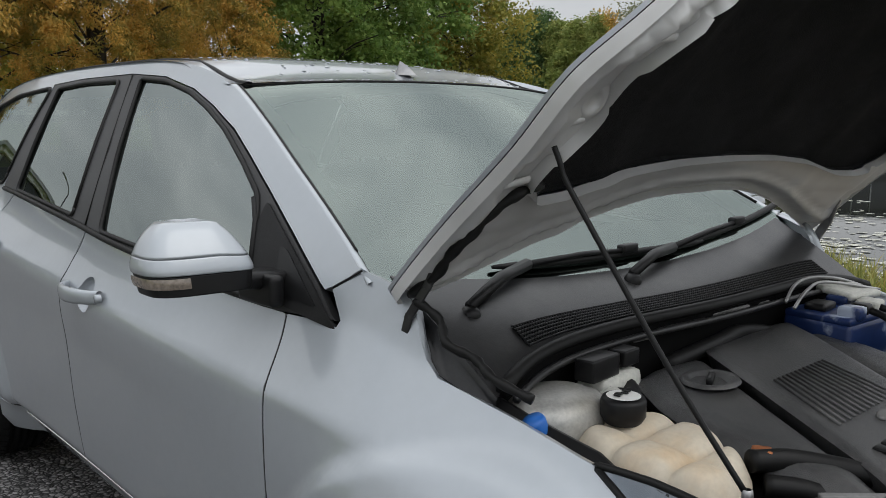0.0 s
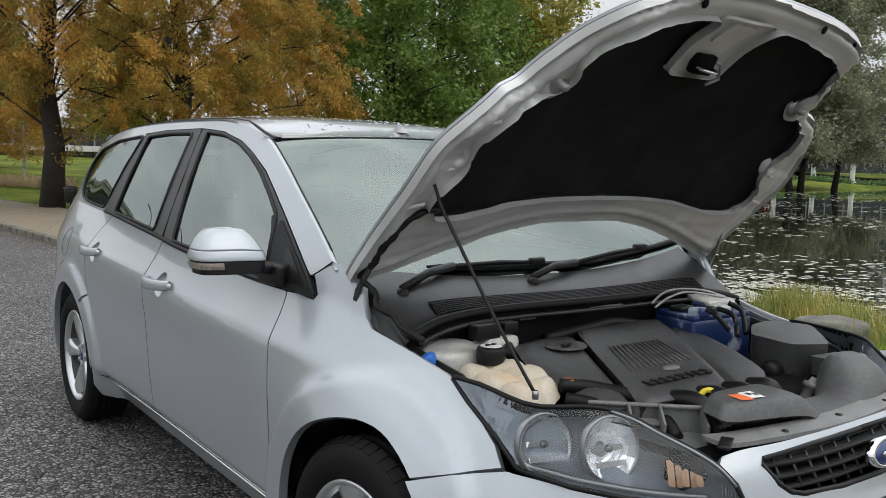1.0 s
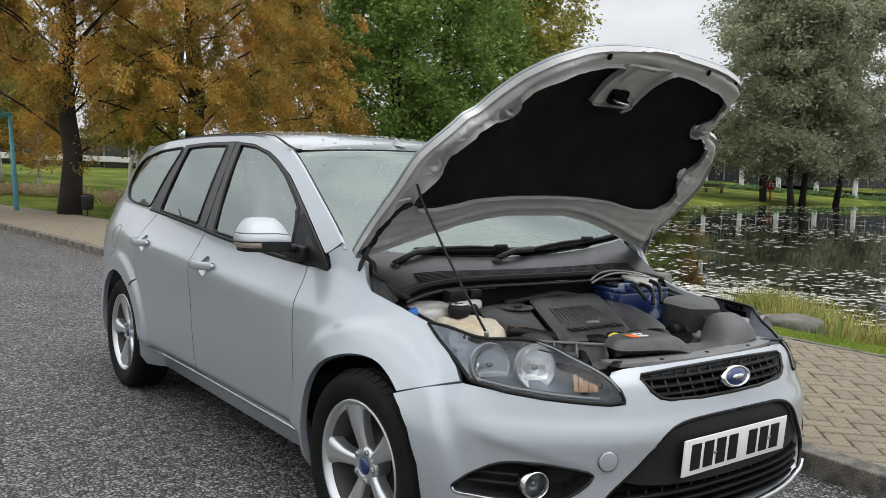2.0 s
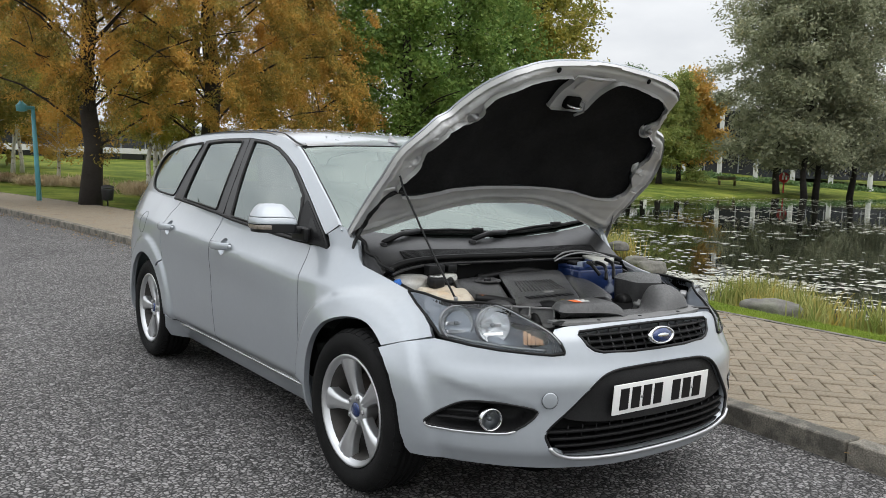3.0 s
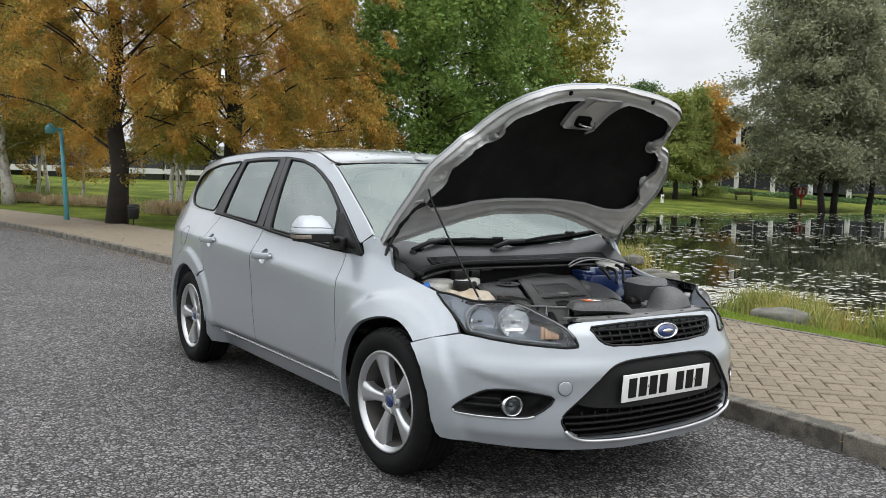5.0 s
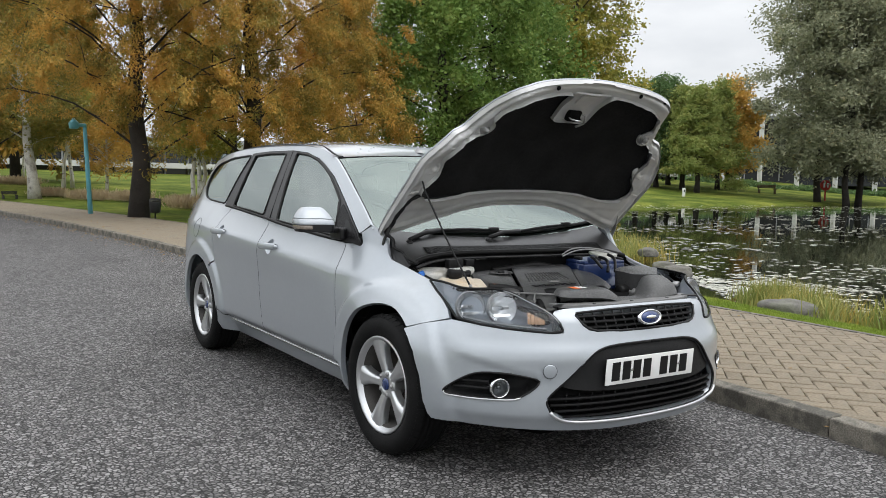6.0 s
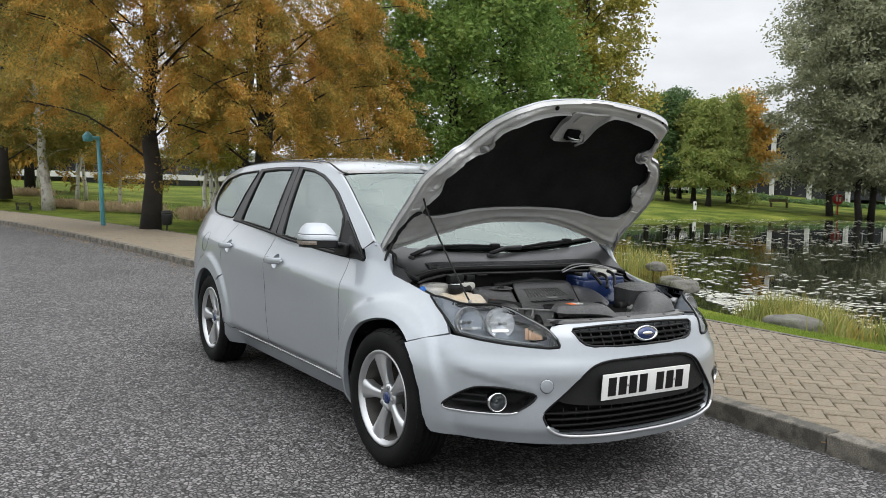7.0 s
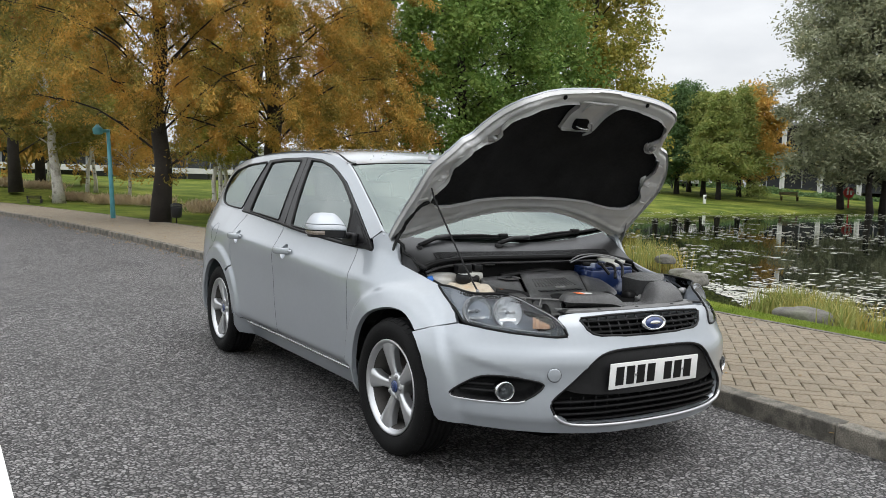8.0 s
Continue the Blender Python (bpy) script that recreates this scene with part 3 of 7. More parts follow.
door_f = [(0.443, 0.31), (0.443, 0.6), (0.446, 0.70), (0.454, 0.78), (0.467, 0.83), (0.475, 0.88), (0.483, 0.919)] + belt_line(0.49, 1.42, -0.004) + [(1.455, 0.9), (1.475, 0.75), (1.48, 0.55), (1.475, 0.40), (1.465, 0.315)]
HANDLES = ((1.302, 0.846), (2.212, 0.874))
hollow = [[(y - 0.012 + 0.046 * math.cos(2 * math.pi * i / 24), z - 0.006 + 0.043 * math.sin(2 * math.pi * i / 24)) for i in range(24)] for y, z in HANDLES]
pair("front_door", fill(door_f, side, 0.0125, holes=(hollow[0],), depth=0.02, out=(-1, 0, 0)), M_PAINT)
door_r = [(1.471, 0.315), (1.481, 0.40), (1.486, 0.55), (1.481, 0.75), (1.461, 0.9)] + belt_line(1.428, 2.22, -0.004) + [(2.30, 0.95), (2.34, 0.80), (2.31, 0.66)] + arc(2.64, 0.32, 0.385, 128, 172, 12)[1:] + [(2.25, 0.34), (2.22, 0.315)]
pair("rear_door", fill(door_r, side, 0.0155, holes=(hollow[1],), depth=0.02, out=(-1, 0, 0)), M_PAINT)
quarter = belt_line(2.226, 3.2, 0.0)[0:1] + belt_line(2.24, 3.25, 0.0) + [(3.42, 1.02), (3.46, 0.8), (3.47, 0.5), (3.44, 0.24), (3.1, 0.22), (2.985, 0.23)]
quarter += arc(2.64, 0.32, 0.36, -14, 178, 34) + [(2.262, 0.40)] + arc(2.64, 0.32, 0.388, 166, 128, 10) + [(2.317, 0.665), (2.347, 0.80), (2.307, 0.95)]
pair("rear_quarter", fill(quarter, side, 0.02, depth=0.025, out=(-1, 0, 0)), M_PAINT)
sill = [(0.443, 0.307), (1.438, 0.311), (2.22, 0.311), (2.268, 0.33), (2.30, 0.25), (2.31, 0.195), (0.443, 0.19)]
pair("sill", fill(sill, side, 0.03, depth=0.05, out=(-1, 0, 0)), M_PAINT)
# dark seams behind the gaps between panels
for seam in ([(0.4405, 0.315), (0.4405, 0.6), (0.4435, 0.70), (0.4515, 0.78), (0.4645, 0.83), (0.4725, 0.88), (0.480, 0.915)], [(1.468, 0.32), (1.478, 0.40), (1.483, 0.55), (1.478, 0.75), (1.458, 0.9), (1.44, 0.965)], [(0.45, 0.309), (1.0, 0.311), (1.6, 0.312), (2.2, 0.313)]):
    pts = smooth_path(seam, 8)
    bm = tube([Vector(side(q[0], q[1])) + Vector((0.0035, 0, 0)) for q in pts], 0.0036, 6)
    pair("door_seam", bm, M_SEAL)
def strip_at(y):
    p, q = Vector(side(y, 0.30)), Vector(side(y, 0.282))
    return [p + Vector((-0.001, 0, 0)), p + Vector((-0.007, 0, -0.002)), q + Vector((-0.009, 0, 0.002)), q + Vector((-0.001, 0, 0))]


bm = join_sheet([strip_at(0.46 + 1.66 * i / 40) for i in range(41)])
bmesh.ops.recalc_face_normals(bm, faces=bm.faces[:])
pair("sill_strip", bm, M_CHROME, "bright strip along the sill")

# nose: plan curve by arc length, and how far the face leans back with height
PLAN = smooth_path([(0, -0.825), (0.17, -0.82), (0.32, -0.80), (0.46, -0.757), (0.59, -0.68), (0.69, -0.58), (0.77, -0.47), (0.83, -0.35), (0.865, -0.22), (0.875, -0.10)], 12)
ARC = [0.0]
for _a, _b in zip(PLAN, PLAN[1:]):
    ARC.append(ARC[-1] + (_b - _a).length)
LEAN_BACK = spl((0.18, -0.06), (0.25, -0.026), (0.285, -0.008), (0.302, 0.003), (0.36, 0.005), (0.45, 0.0), (0.50, 0.0), (0.53, 0.001), (0.565, -0.006), (0.60, -0.022), (0.645, -0.038), (0.70, -0.062), (0.74, -0.105), (0.775, -0.15), (0.80, -0.175), (0.83, -0.20))


def plan_at(s):
    a = abs(s)
    i = 0
    while i < len(ARC) - 2 and ARC[i + 1] < a:
        i += 1
    t = (a - ARC[i]) / (ARC[i + 1] - ARC[i])
    p = PLAN[i].lerp(PLAN[i + 1], t)
    d0 = (PLAN[min(i + 1, len(PLAN) - 1)] - PLAN[max(i - 1, 0)]).normalized()
    d1 = (PLAN[min(i + 2, len(PLAN) - 1)] - PLAN[i]).normalized()
    d = d0.lerp(d1, t).normalized()
    return p, Vector((d.y, -d.x))


def s_at(x, y):
    """Arc length of the plan's point nearest to (x, y)."""
    j = min(range(len(PLAN)), key=lambda i: (PLAN[i] - Vector((abs(x), y))).length)
    return math.copysign(ARC[j], x)


def nose(s, z, proud=0.0):
    p, n = plan_at(s)
    # a step that falls from the wheel arch towards the towing eye
    zc = 0.475 + (abs(s) - 0.576) * 0.227
    w = min(1.0, max(0.0, (abs(s) - 0.46) / 0.12)) * min(1.0, max(0.0, (1.06 - abs(s)) / 0.12))
    d = zc - z
    step = -0.006 * w * min(1.0, max(0.0, d / 0.012)) * math.exp(-max(0.0, d) / 0.06) + 0.004 * w * math.exp(-abs(d) / 0.03)
    q = p + n * (LEAN_BACK(z) + proud + step)
    k = min(1.0, max(0.0, (0.478 - math.hypot(q.y, z - 0.32)) / 0.036))
    k = k * k * (3 - 2 * k)
    b = min(1.0, max(0.0, (q.y + 0.56) / 0.2))
    b = b * b * (3 - 2 * b)
    q = q + n * 0.02 * k * (1 - b)
    x = q.x * (1 - b) + (half_width(q.y, z) if b > 0 else 0.0) * b
    return (-x if s < 0 else x, q.y, z)


def on_nose(pts):
    return [(s_at(x, y), z) for x, y, z in pts]


S_ARCH = lambda y: s_at(0.85, y)
def near_nose(x, y, z):
    """Arc length and height of a place on the leaning face."""
    best = min((Vector(nose(ARC[i], z)) - Vector((abs(x), y, z))).length * 1000 + i * 1e-6 for i in range(len(ARC)))
    for i in range(len(ARC)):
        if (Vector(nose(ARC[i], z)) - Vector((abs(x), y, z))).length * 1000 + i * 1e-6 == best:
            return (ARC[i], z)


lamp_sz = [(1.224, 0.804), (1.10, 0.804), (0.965, 0.798), (0.853, 0.793), (0.773, 0.796), (0.715, 0.790), (0.656, 0.774), (0.557, 0.742), (0.493, 0.712), (0.456, 0.674), (0.444, 0.646),
           (0.493, 0.640), (0.57, 0.645), (0.691, 0.652), (0.819, 0.662), (0.931, 0.674), (1.01, 0.718), (1.123, 0.762)]
half = [(0.0, 0.226), (0.2, 0.228), (0.4, 0.238), (0.6, 0.246), (0.8, 0.25), (S_ARCH(-0.405), 0.256), (S_ARCH(-0.382), 0.275), (S_ARCH(-0.362), 0.325), (S_ARCH(-0.345), 0.43), (S_ARCH(-0.30), 0.526), (S_ARCH(-0.255), 0.575), (S_ARCH(-0.212), 0.608), (S_ARCH(-0.303), 0.641)]
half += [(0.955, 0.667)] + [(q, z - 0.005) for q, z in lamp_sz[14:10:-1]] + [(0.443, 0.638), (0.437, 0.65), (0.449, 0.678), (0.482, 0.711), (0.47, 0.722), (0.42, 0.728), (0.385, 0.73), (0.20, 0.734), (0.0, 0.735)]
bumper_loop = half + [(-s, z) for s, z in half[::-1] if s > 0]
grille_half = [(0.0, 0.722), (0.2, 0.72), (0.365, 0.712), (0.375, 0.704), (0.345, 0.668), (0.318, 0.650), (0.28, 0.642), (0.15, 0.637), (0.0, 0.636)]
mouth_half = [(0.0, 0.585), (0.18, 0.583), (0.27, 0.572), (0.33, 0.545), (0.42, 0.465), (0.495, 0.40), (0.515, 0.37), (0.51, 0.345), (0.48, 0.305), (0.40, 0.278), (0.2, 0.268), (0.0, 0.266)]
grille_loop = [(-s, z) for s, z in grille_half] + [(s, z) for s, z in grille_half[::-1][1:-1]]
mouth_loop = smooth_path([(-s, z) for s, z in mouth_half] + [(s, z) for s, z in mouth_half[::-1][1:-1]], 4, True)
fog_raw = on_nose([(0.545, -0.74, 0.447), (0.60, -0.68, 0.47), (0.66, -0.61, 0.476), (0.715, -0.545, 0.468), (0.76, -0.48, 0.43), (0.785, -0.44, 0.395), (0.785, -0.44, 0.378), (0.76, -0.48, 0.37), (0.66, -0.61, 0.372), (0.59, -0.69, 0.385)])
fog_loop = smooth_path(fog_raw, 3, True)
fog_r, fog_l = [(-s, z) for s, z in fog_loop], [(s, z) for s, z in fog_loop]
bumper = part("front_bumper", fill(bumper_loop, nose, 0.014, holes=(grille_loop, mouth_loop, fog_r, fog_l), depth=0.03, out=(0, -1, 0)), M_PAINT, car)

# greenhouse: glass, pillars, roof
glass_f = [(0.60, 0.949), (0.9, 0.969), (1.325, 0.991), (1.42, 1.19), (1.512, 1.387), (1.33, 1.373), (1.18, 1.342), (1.04, 1.297), (0.93, 1.251), (0.80, 1.182), (0.70, 1.122), (0.66, 1.065)]
glass_r = [(1.552, 1.012), (1.8, 1.025), (2.196, 1.041), (2.198, 1.2), (2.206, 1.378), (1.95, 1.388), (1.67, 1.386), (1.605, 1.2)]
glass_q = [(2.405, 1.050), (2.6, 1.054), (2.80, 1.062), (2.95, 1.082), (3.05, 1.14), (3.10, 1.21), (3.09, 1.275), (3.0, 1.325), (2.7, 1.366), (2.29, 1.384), (2.35, 1.22)]
for loop, nm, r in ((glass_f, "front_side_window", 0.02), (glass_r, "rear_side_window", 0.02), (glass_q, "quarter_window", 0.04)):
    pair(nm, fill(rounded(loop, r, 4), lambda y, z: upper(y, z, -0.004), 0.025, out=(-1, 0, 0)), G_WINDOW, "grey tinted side glass mirroring the clouds")
band = belt_line(0.345, 2.36, -0.003, 24) + [(2.397, 1.05), (2.345, 1.22), (2.284, 1.392), (2.0, 1.402), (1.6, 1.402), (1.36, 1.385), (1.17, 1.348), (1.03, 1.303), (0.90, 1.25), (0.78, 1.188), (0.66, 1.122), (0.54, 1.052), (0.42, 0.98), (0.352, 0.927)]
M_PILLAR = material("satin_pillar", (0.026, 0.026, 0.027), rough=0.42, spec=0.4, spots=0.15, scale=12, fine=0.1)
for loop, r in ((glass_f, 0.02), (glass_r, 0.02), (glass_q, 0.04)):
    ring = rounded(loop, r, 4)
    pair("window_seal", tube([Vector(upper(q[0], q[1], 0.001)) for q in ring + ring[:1]], 0.0065, 6), M_SEAL)
pair("pillar_gap", tube([upper(1.435, 0.995, 0.001), upper(1.50, 1.2, 0.001), upper(1.595, 1.40, 0.001)], 0.003, 6), M_SEAL)
pair("belt_strip", tube([upper(0.52 + 1.85 * i / 30, BELT(0.52 + 1.85 * i / 30) + 0.006, 0.003) for i in range(31)], 0.008, 6), M_SEAL, "black rubber strip below the side windows")
pair("window_surround", fill(band, lambda y, z: upper(y, z, 0.0), 0.04, holes=(rounded(glass_f, 0.02, 4), rounded(glass_r, 0.02, 4)), depth=0.02, out=(-1, 0, 0)), M_PILLAR, "satin black window frames and pillars")
rail_top = [(0.33 + 2.87 * i / 40, RAIL_Z(0.33 + 2.87 * i / 40) + 0.015) for i in range(41)]
shell = [(0.314, 1.021), (0.381, 0.982), (0.398, 0.974), (0.415, 0.983), (0.535, 1.055), (0.657, 1.125), (0.777, 1.191), (0.897, 1.253), (1.03, 1.306), (1.17, 1.351), (1.36, 1.388), (1.6, 1.405), (2.0, 1.405), (2.288, 1.395), (2.349, 1.22), (2.40, 1.02), (2.6, 1.02), (2.9, 1.033), (3.2, 1.045)] + rail_top[::-1]
pair("roof_side", fill(shell, lambda y, z: upper(y, z, 0.0), 0.04, holes=(rounded(glass_q, 0.04, 4),), depth=0.02, out=(-1, 0, 0)), M_PAINT)

ROOF_Z = spl((0.9, 1.335), (1.02, 1.395), (1.2, 1.435), (1.5, 1.468), (2.0, 1.485), (2.5, 1.48), (2.9, 1.455), (3.2, 1.41))


def screen_edge(t):
    """The windscreen's side edge, from its foot (0) to its head (1)."""
    y = 0.33 + 0.68 * t
    return (RAIL_X(y) - 0.024 - 0.010 * t, y, RAIL_Z(y) + 0.012)


def screen(u, t):
    """The windscreen: u across (-1 to 1), t upward."""
    x, y, z = screen_edge(t)
    b = 1 - abs(u) ** 2.2
    return (u * x, y - b * (0.06 * (1 - t) + 0.07 * t), z + b * (-0.056 * (1 - t) + 0.022 * t + 0.02 * t * (1 - t)))


def roof(u, t):
    """u across, t from the windscreen's head to the tail."""
    y0 = screen(u, 1.0)[1]
    y = y0 + 0.004 + (3.22 - y0) * t
    e = RAIL_X(max(y, 1.0)) - 0.003
    ze = RAIL_Z(max(y, 1.0)) + 0.0145
    zc = max(ze + 0.0, ROOF_Z(y))
    b = 1 - abs(u) ** 2.6
    zz = ze + (zc - ze) * b
    if t < 0.12:
        k = t / 0.12
        zz = zz * k + (screen(u, 1.0)[2] + 0.003) * (1 - k) if k < 1 else zz
    return (u * e, y, zz)


bm = join_sheet([[roof(-1 + 2 * i / 36, j / 40) for i in range(37)] for j in range(41)])
bm.normal_update()
part("roof_panel", bm, M_PAINT, car, "silver roof with drops of water on it")
bm = join_sheet([[screen(-1 + 2 * i / 30, -0.07 + 1.07 * j / 20) for i in range(31)] for j in range(21)])
part("windscreen", bm, G_SCREEN, car, "windscreen mirroring the pale sky")
# black border printed round the screen, just inside it
def frit(u0, u1, t0, t1, n=30):
    rows = [[Vector(screen(u0 + (u1 - u0) * i / n, t0 + (t1 - t0) * j / 6)) + Vector((0, 0.004, -0.003)) for i in range(n + 1)] for j in range(7)]
    return join_sheet(rows)
for a in ((-1, 1, -0.07, 0.012), (-1, 1, 0.965, 1.0), (-1, -0.94, -0.07, 1.0), (0.94, 1, -0.07, 1.0)):
    part("screen_border", frit(*a), M_TRIM, car)
for sgn in (-1, 1):
    part("screen_seal", tube([Vector(screen(sgn * 1.0, j / 16)) + Vector((sgn * 0.002, 0, 0.0)) for j in range(1, 17)], 0.0045, 6), M_SEAL, car)
part("screen_seal", tube([Vector(screen(-1 + 2 * i / 24, 1.0)) + Vector((0, 0.002, 0.001)) for i in range(25)], 0.0035, 6), M_SEAL, car)

# the pillar's front face, between its side and the glass
rows = []
for i in range(21):
    y = 0.29 + 0.72 * i / 20
    a = Vector(upper(y, RAIL_Z(y) + 0.014))
    ex, ey, ez = screen_edge((y - 0.33) / 0.68)
    b = Vector((-ex - 0.002, ey, ez + 0.001))
    rows.append([a + Vector((0.002, 0, -0.006)), a, a.lerp(b, 0.5) + Vector((-0.001, -0.002, 0.003)), b, b + Vector((0.004, 0, -0.012))])
bm = join_sheet(rows)
bmesh.ops.recalc_face_normals(bm, faces=bm.faces[:])
pair("pillar_face", bm, M_PAINT)

# tail: tailgate glass, tailgate and rear bumper close the back
def tail(u, z):
    k = 1 - abs(u) ** 3
    y0 = spl((0.2, 3.45), (0.5, 3.52), (0.75, 3.52), (1.05, 3.42), (1.25, 3.29), (1.41, 3.2))(z)
    w = spl((0.2, 0.70), (0.5, 0.745), (0.8, 0.735), (1.05, 0.68), (1.25, 0.60), (1.41, 0.55))(z)
    return (u * w, y0 - 0.06 + 0.09 * k, z)
for nm, z0, z1, mt in (("rear_bumper", 0.22, 0.62, M_PAINT), ("tailgate", 0.624, 1.06, M_PAINT), ("rear_window", 1.064, 1.405, G_WINDOW)):
    part(nm, join_sheet([[tail(-1 + 2 * i / 24, z0 + (z1 - z0) * j / 10) for i in range(25)] for j in range(11)]), mt, car)

# floor pan, to shut the light out below
part("floor_pan", box((1.5, 3.6, 0.06), pose(0, 1.55, 0.23), 0.02), M_DARK, car)


# ---- wheels ----
def wheel(x, y, steer=0.0):
    s = -1 if x < 0 else 1
    hub = new("wheel")
    hub.parent = car
    hub.matrix_local = pose(x, y, 0.316, 0, 90 * s, 0) if not steer else pose(x, y, 0.316, 0, 0, steer) @ pose(0, 0, 0, 0, 90 * s, 0)
    R = 0.316
    prof = [(0.222, 0.088), (0.232, 0.098), (0.262, 0.1065), (0.285, 0.104), (0.302, 0.092), (0.3105, 0.08), (R, 0.06)]
    for g in (0.042, 0.012, -0.012, -0.042):
        prof += [(R, g + 0.006), (R - 0.008, g + 0.004), (R - 0.008, g - 0.004), (R, g - 0.006)]
    prof += [(R, -0.06), (0.3105, -0.08), (0.302, -0.092), (0.27, -0.104), (0.222, -0.09)]
    part("tyre", lathe(prof, sides=72), M_RUBBER, hub, "black road tyre")
    blocks = bmesh.new()
    for i in range(54):
        a = 2 * math.pi * i / 54
        for zz, sk in ((0.074, 0.06), (-0.074, -0.06)):
            m = Matrix.Rotation(a, 4, "Z") @ pose(0.3085, 0, zz) @ Matrix.Rotation(-0.45 if zz > 0 else 0.45, 4, "Y")
            add_box(blocks, (0.010, 0.026, 0.03), m)
    tagged(part("tread", blocks, M_RUBBER, hub, smooth=False), kind="stuff")
    part("rim", lathe([(0.205, -0.085), (0.19, 0.0), (0.193, 0.05), (0.206, 0.078), (0.217, 0.086), (0.222, 0.090), (0.220, 0.095), (0.212, 0.095), (0.205, 0.086), (0.196, 0.072)], sides=72), M_ALLOY, hub, "five-spoke silver alloy wheel")
    part("barrel", lathe([(0.196, 0.072), (0.186, 0.05), (0.182, 0.0), (0.186, -0.085), (0.0, -0.085)], sides=60), M_DUSTSHADE, hub, "inside of the rim, dulled by brake dust and darkened for shade")
    sp_mesh = None
    for k in range(5):
        rows = []
        for j in range(13):
            t = j / 12
            r = 0.035 + (0.206 - 0.035) * t
            w = 0.019 + 0.034 * t**2.4
            zt = 0.062 + 0.024 * math.sin(t * 1.7) - 0.004 * t
            dip = 0.012 * (1 - t) + 0.004
            rows.append([(r, -w * 1.1, zt - 0.045), (r, -w * 1.05, zt - 0.018), (r, -w * 0.92, zt - 0.004), (r, -w * 0.3, zt + 0.001), (r, 0, zt - dip * 0.25), (r, w * 0.3, zt + 0.001), (r, w * 0.92, zt - 0.004), (r, w * 1.05, zt - 0.018), (r, w * 1.1, zt - 0.045)])
        if sp_mesh is None:
            bm = join_sheet(rows)
            bmesh.ops.recalc_face_normals(bm, faces=bm.faces[:])
            o = part("spoke", bm, M_ALLOY, hub)
            sp_mesh = o.data
        else:
            o = new("spoke", sp_mesh)
            o.parent = hub
        o.matrix_local = Matrix.Rotation(2 * math.pi * k / 5 + 0.3, 4, "Z")
    part("hub_disc", lathe([(0.06, 0.0), (0.066, 0.05), (0.06, 0.064), (0.034, 0.068), (0.03, 0.062), (0, 0.062)], sides=32), M_ALLOY, hub)
    part("hub_cap", lathe([(0.029, 0.058), (0.029, 0.067), (0.024, 0.071), (0, 0.072)], sides=28), M_BADGE, hub, "blue and silver hub cap")
    for k in range(5):
        m = Matrix.Rotation(2 * math.pi * (k + 0.5) / 5 + 0.3, 4, "Z") @ pose(0.05, 0, 0.05)
        part("wheel_nut", lathe([(0.011, 0), (0.011, 0.018), (0.007, 0.022), (0, 0.022)], m, sides=6), M_STEEL, hub, smooth=False)
    part("brake_disc", lathe([(0.0, 0.0), (0.14, 0.0), (0.14, -0.022), (0.0, -0.022)], pose(0, 0, -0.01), sides=48), M_RUST, hub, "grey steel brake disc")
    return hub


M_BADGE = material("blue_enamel", (0.012, 0.035, 0.14), rough=0.2, metal=0.3, coat=1.0)
for wx, wy, st in ((-0.765, 0.0, 2.0), (-0.765, 2.64, 0.0), (0.765, 0.0, 2.0), (0.765, 2.64, 0.0)):
    wheel(wx, wy, st)
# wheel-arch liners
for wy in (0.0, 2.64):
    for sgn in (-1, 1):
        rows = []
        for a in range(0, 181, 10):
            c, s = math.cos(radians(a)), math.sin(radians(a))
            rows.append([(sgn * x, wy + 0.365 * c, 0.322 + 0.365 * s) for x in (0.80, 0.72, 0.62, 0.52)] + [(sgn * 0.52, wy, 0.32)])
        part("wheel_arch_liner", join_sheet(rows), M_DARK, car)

# ---- bonnet, standing open on its prop ----
HINGE_Y, HINGE_Z, LIFT = 0.21, 0.955, 62.0
BON_MID = spl((-0.755, 0.722), (-0.70, 0.765), (-0.6, 0.843), (-0.4, 0.915), (-0.2, 0.958), (0.02, 0.99), (0.2, 1.005))
BON_DROP = spl((-0.755, 0.18), (-0.65, 0.175), (-0.55, 0.118), (-0.45, 0.066), (-0.2, 0.031), (0.0, 0.01), (0.19, 0.0))
BON_EDGE = spl((-0.7, 0.0), (-0.5, 0.06), (-0.4, 0.083), (-0.28, 0.063), (-0.15, 0.063), (0.0, 0.043), (0.19, 0.01))
bonnet_turn = Matrix.Translation((0, HINGE_Y, HINGE_Z)) @ Matrix.Rotation(radians(-LIFT), 4, "X") @ Matrix.Translation((0, -HINGE_Y, -HINGE_Z))


def shut_bonnet(x, y, low=0.0):
    """The closed bonnet's skin; low: how far beneath it."""
    a = abs(x) / 0.73
    return Vector((x, y, BON_MID(y) - BON_DROP(y) * a * a - BON_EDGE(y) * a**4 - low - 0.006 * math.exp(-((abs(x) - 0.42) / 0.04) ** 2)))


def bonnet_at(x, y, low=0.0):
    return bonnet_turn @ shut_bonnet(x, y, low)


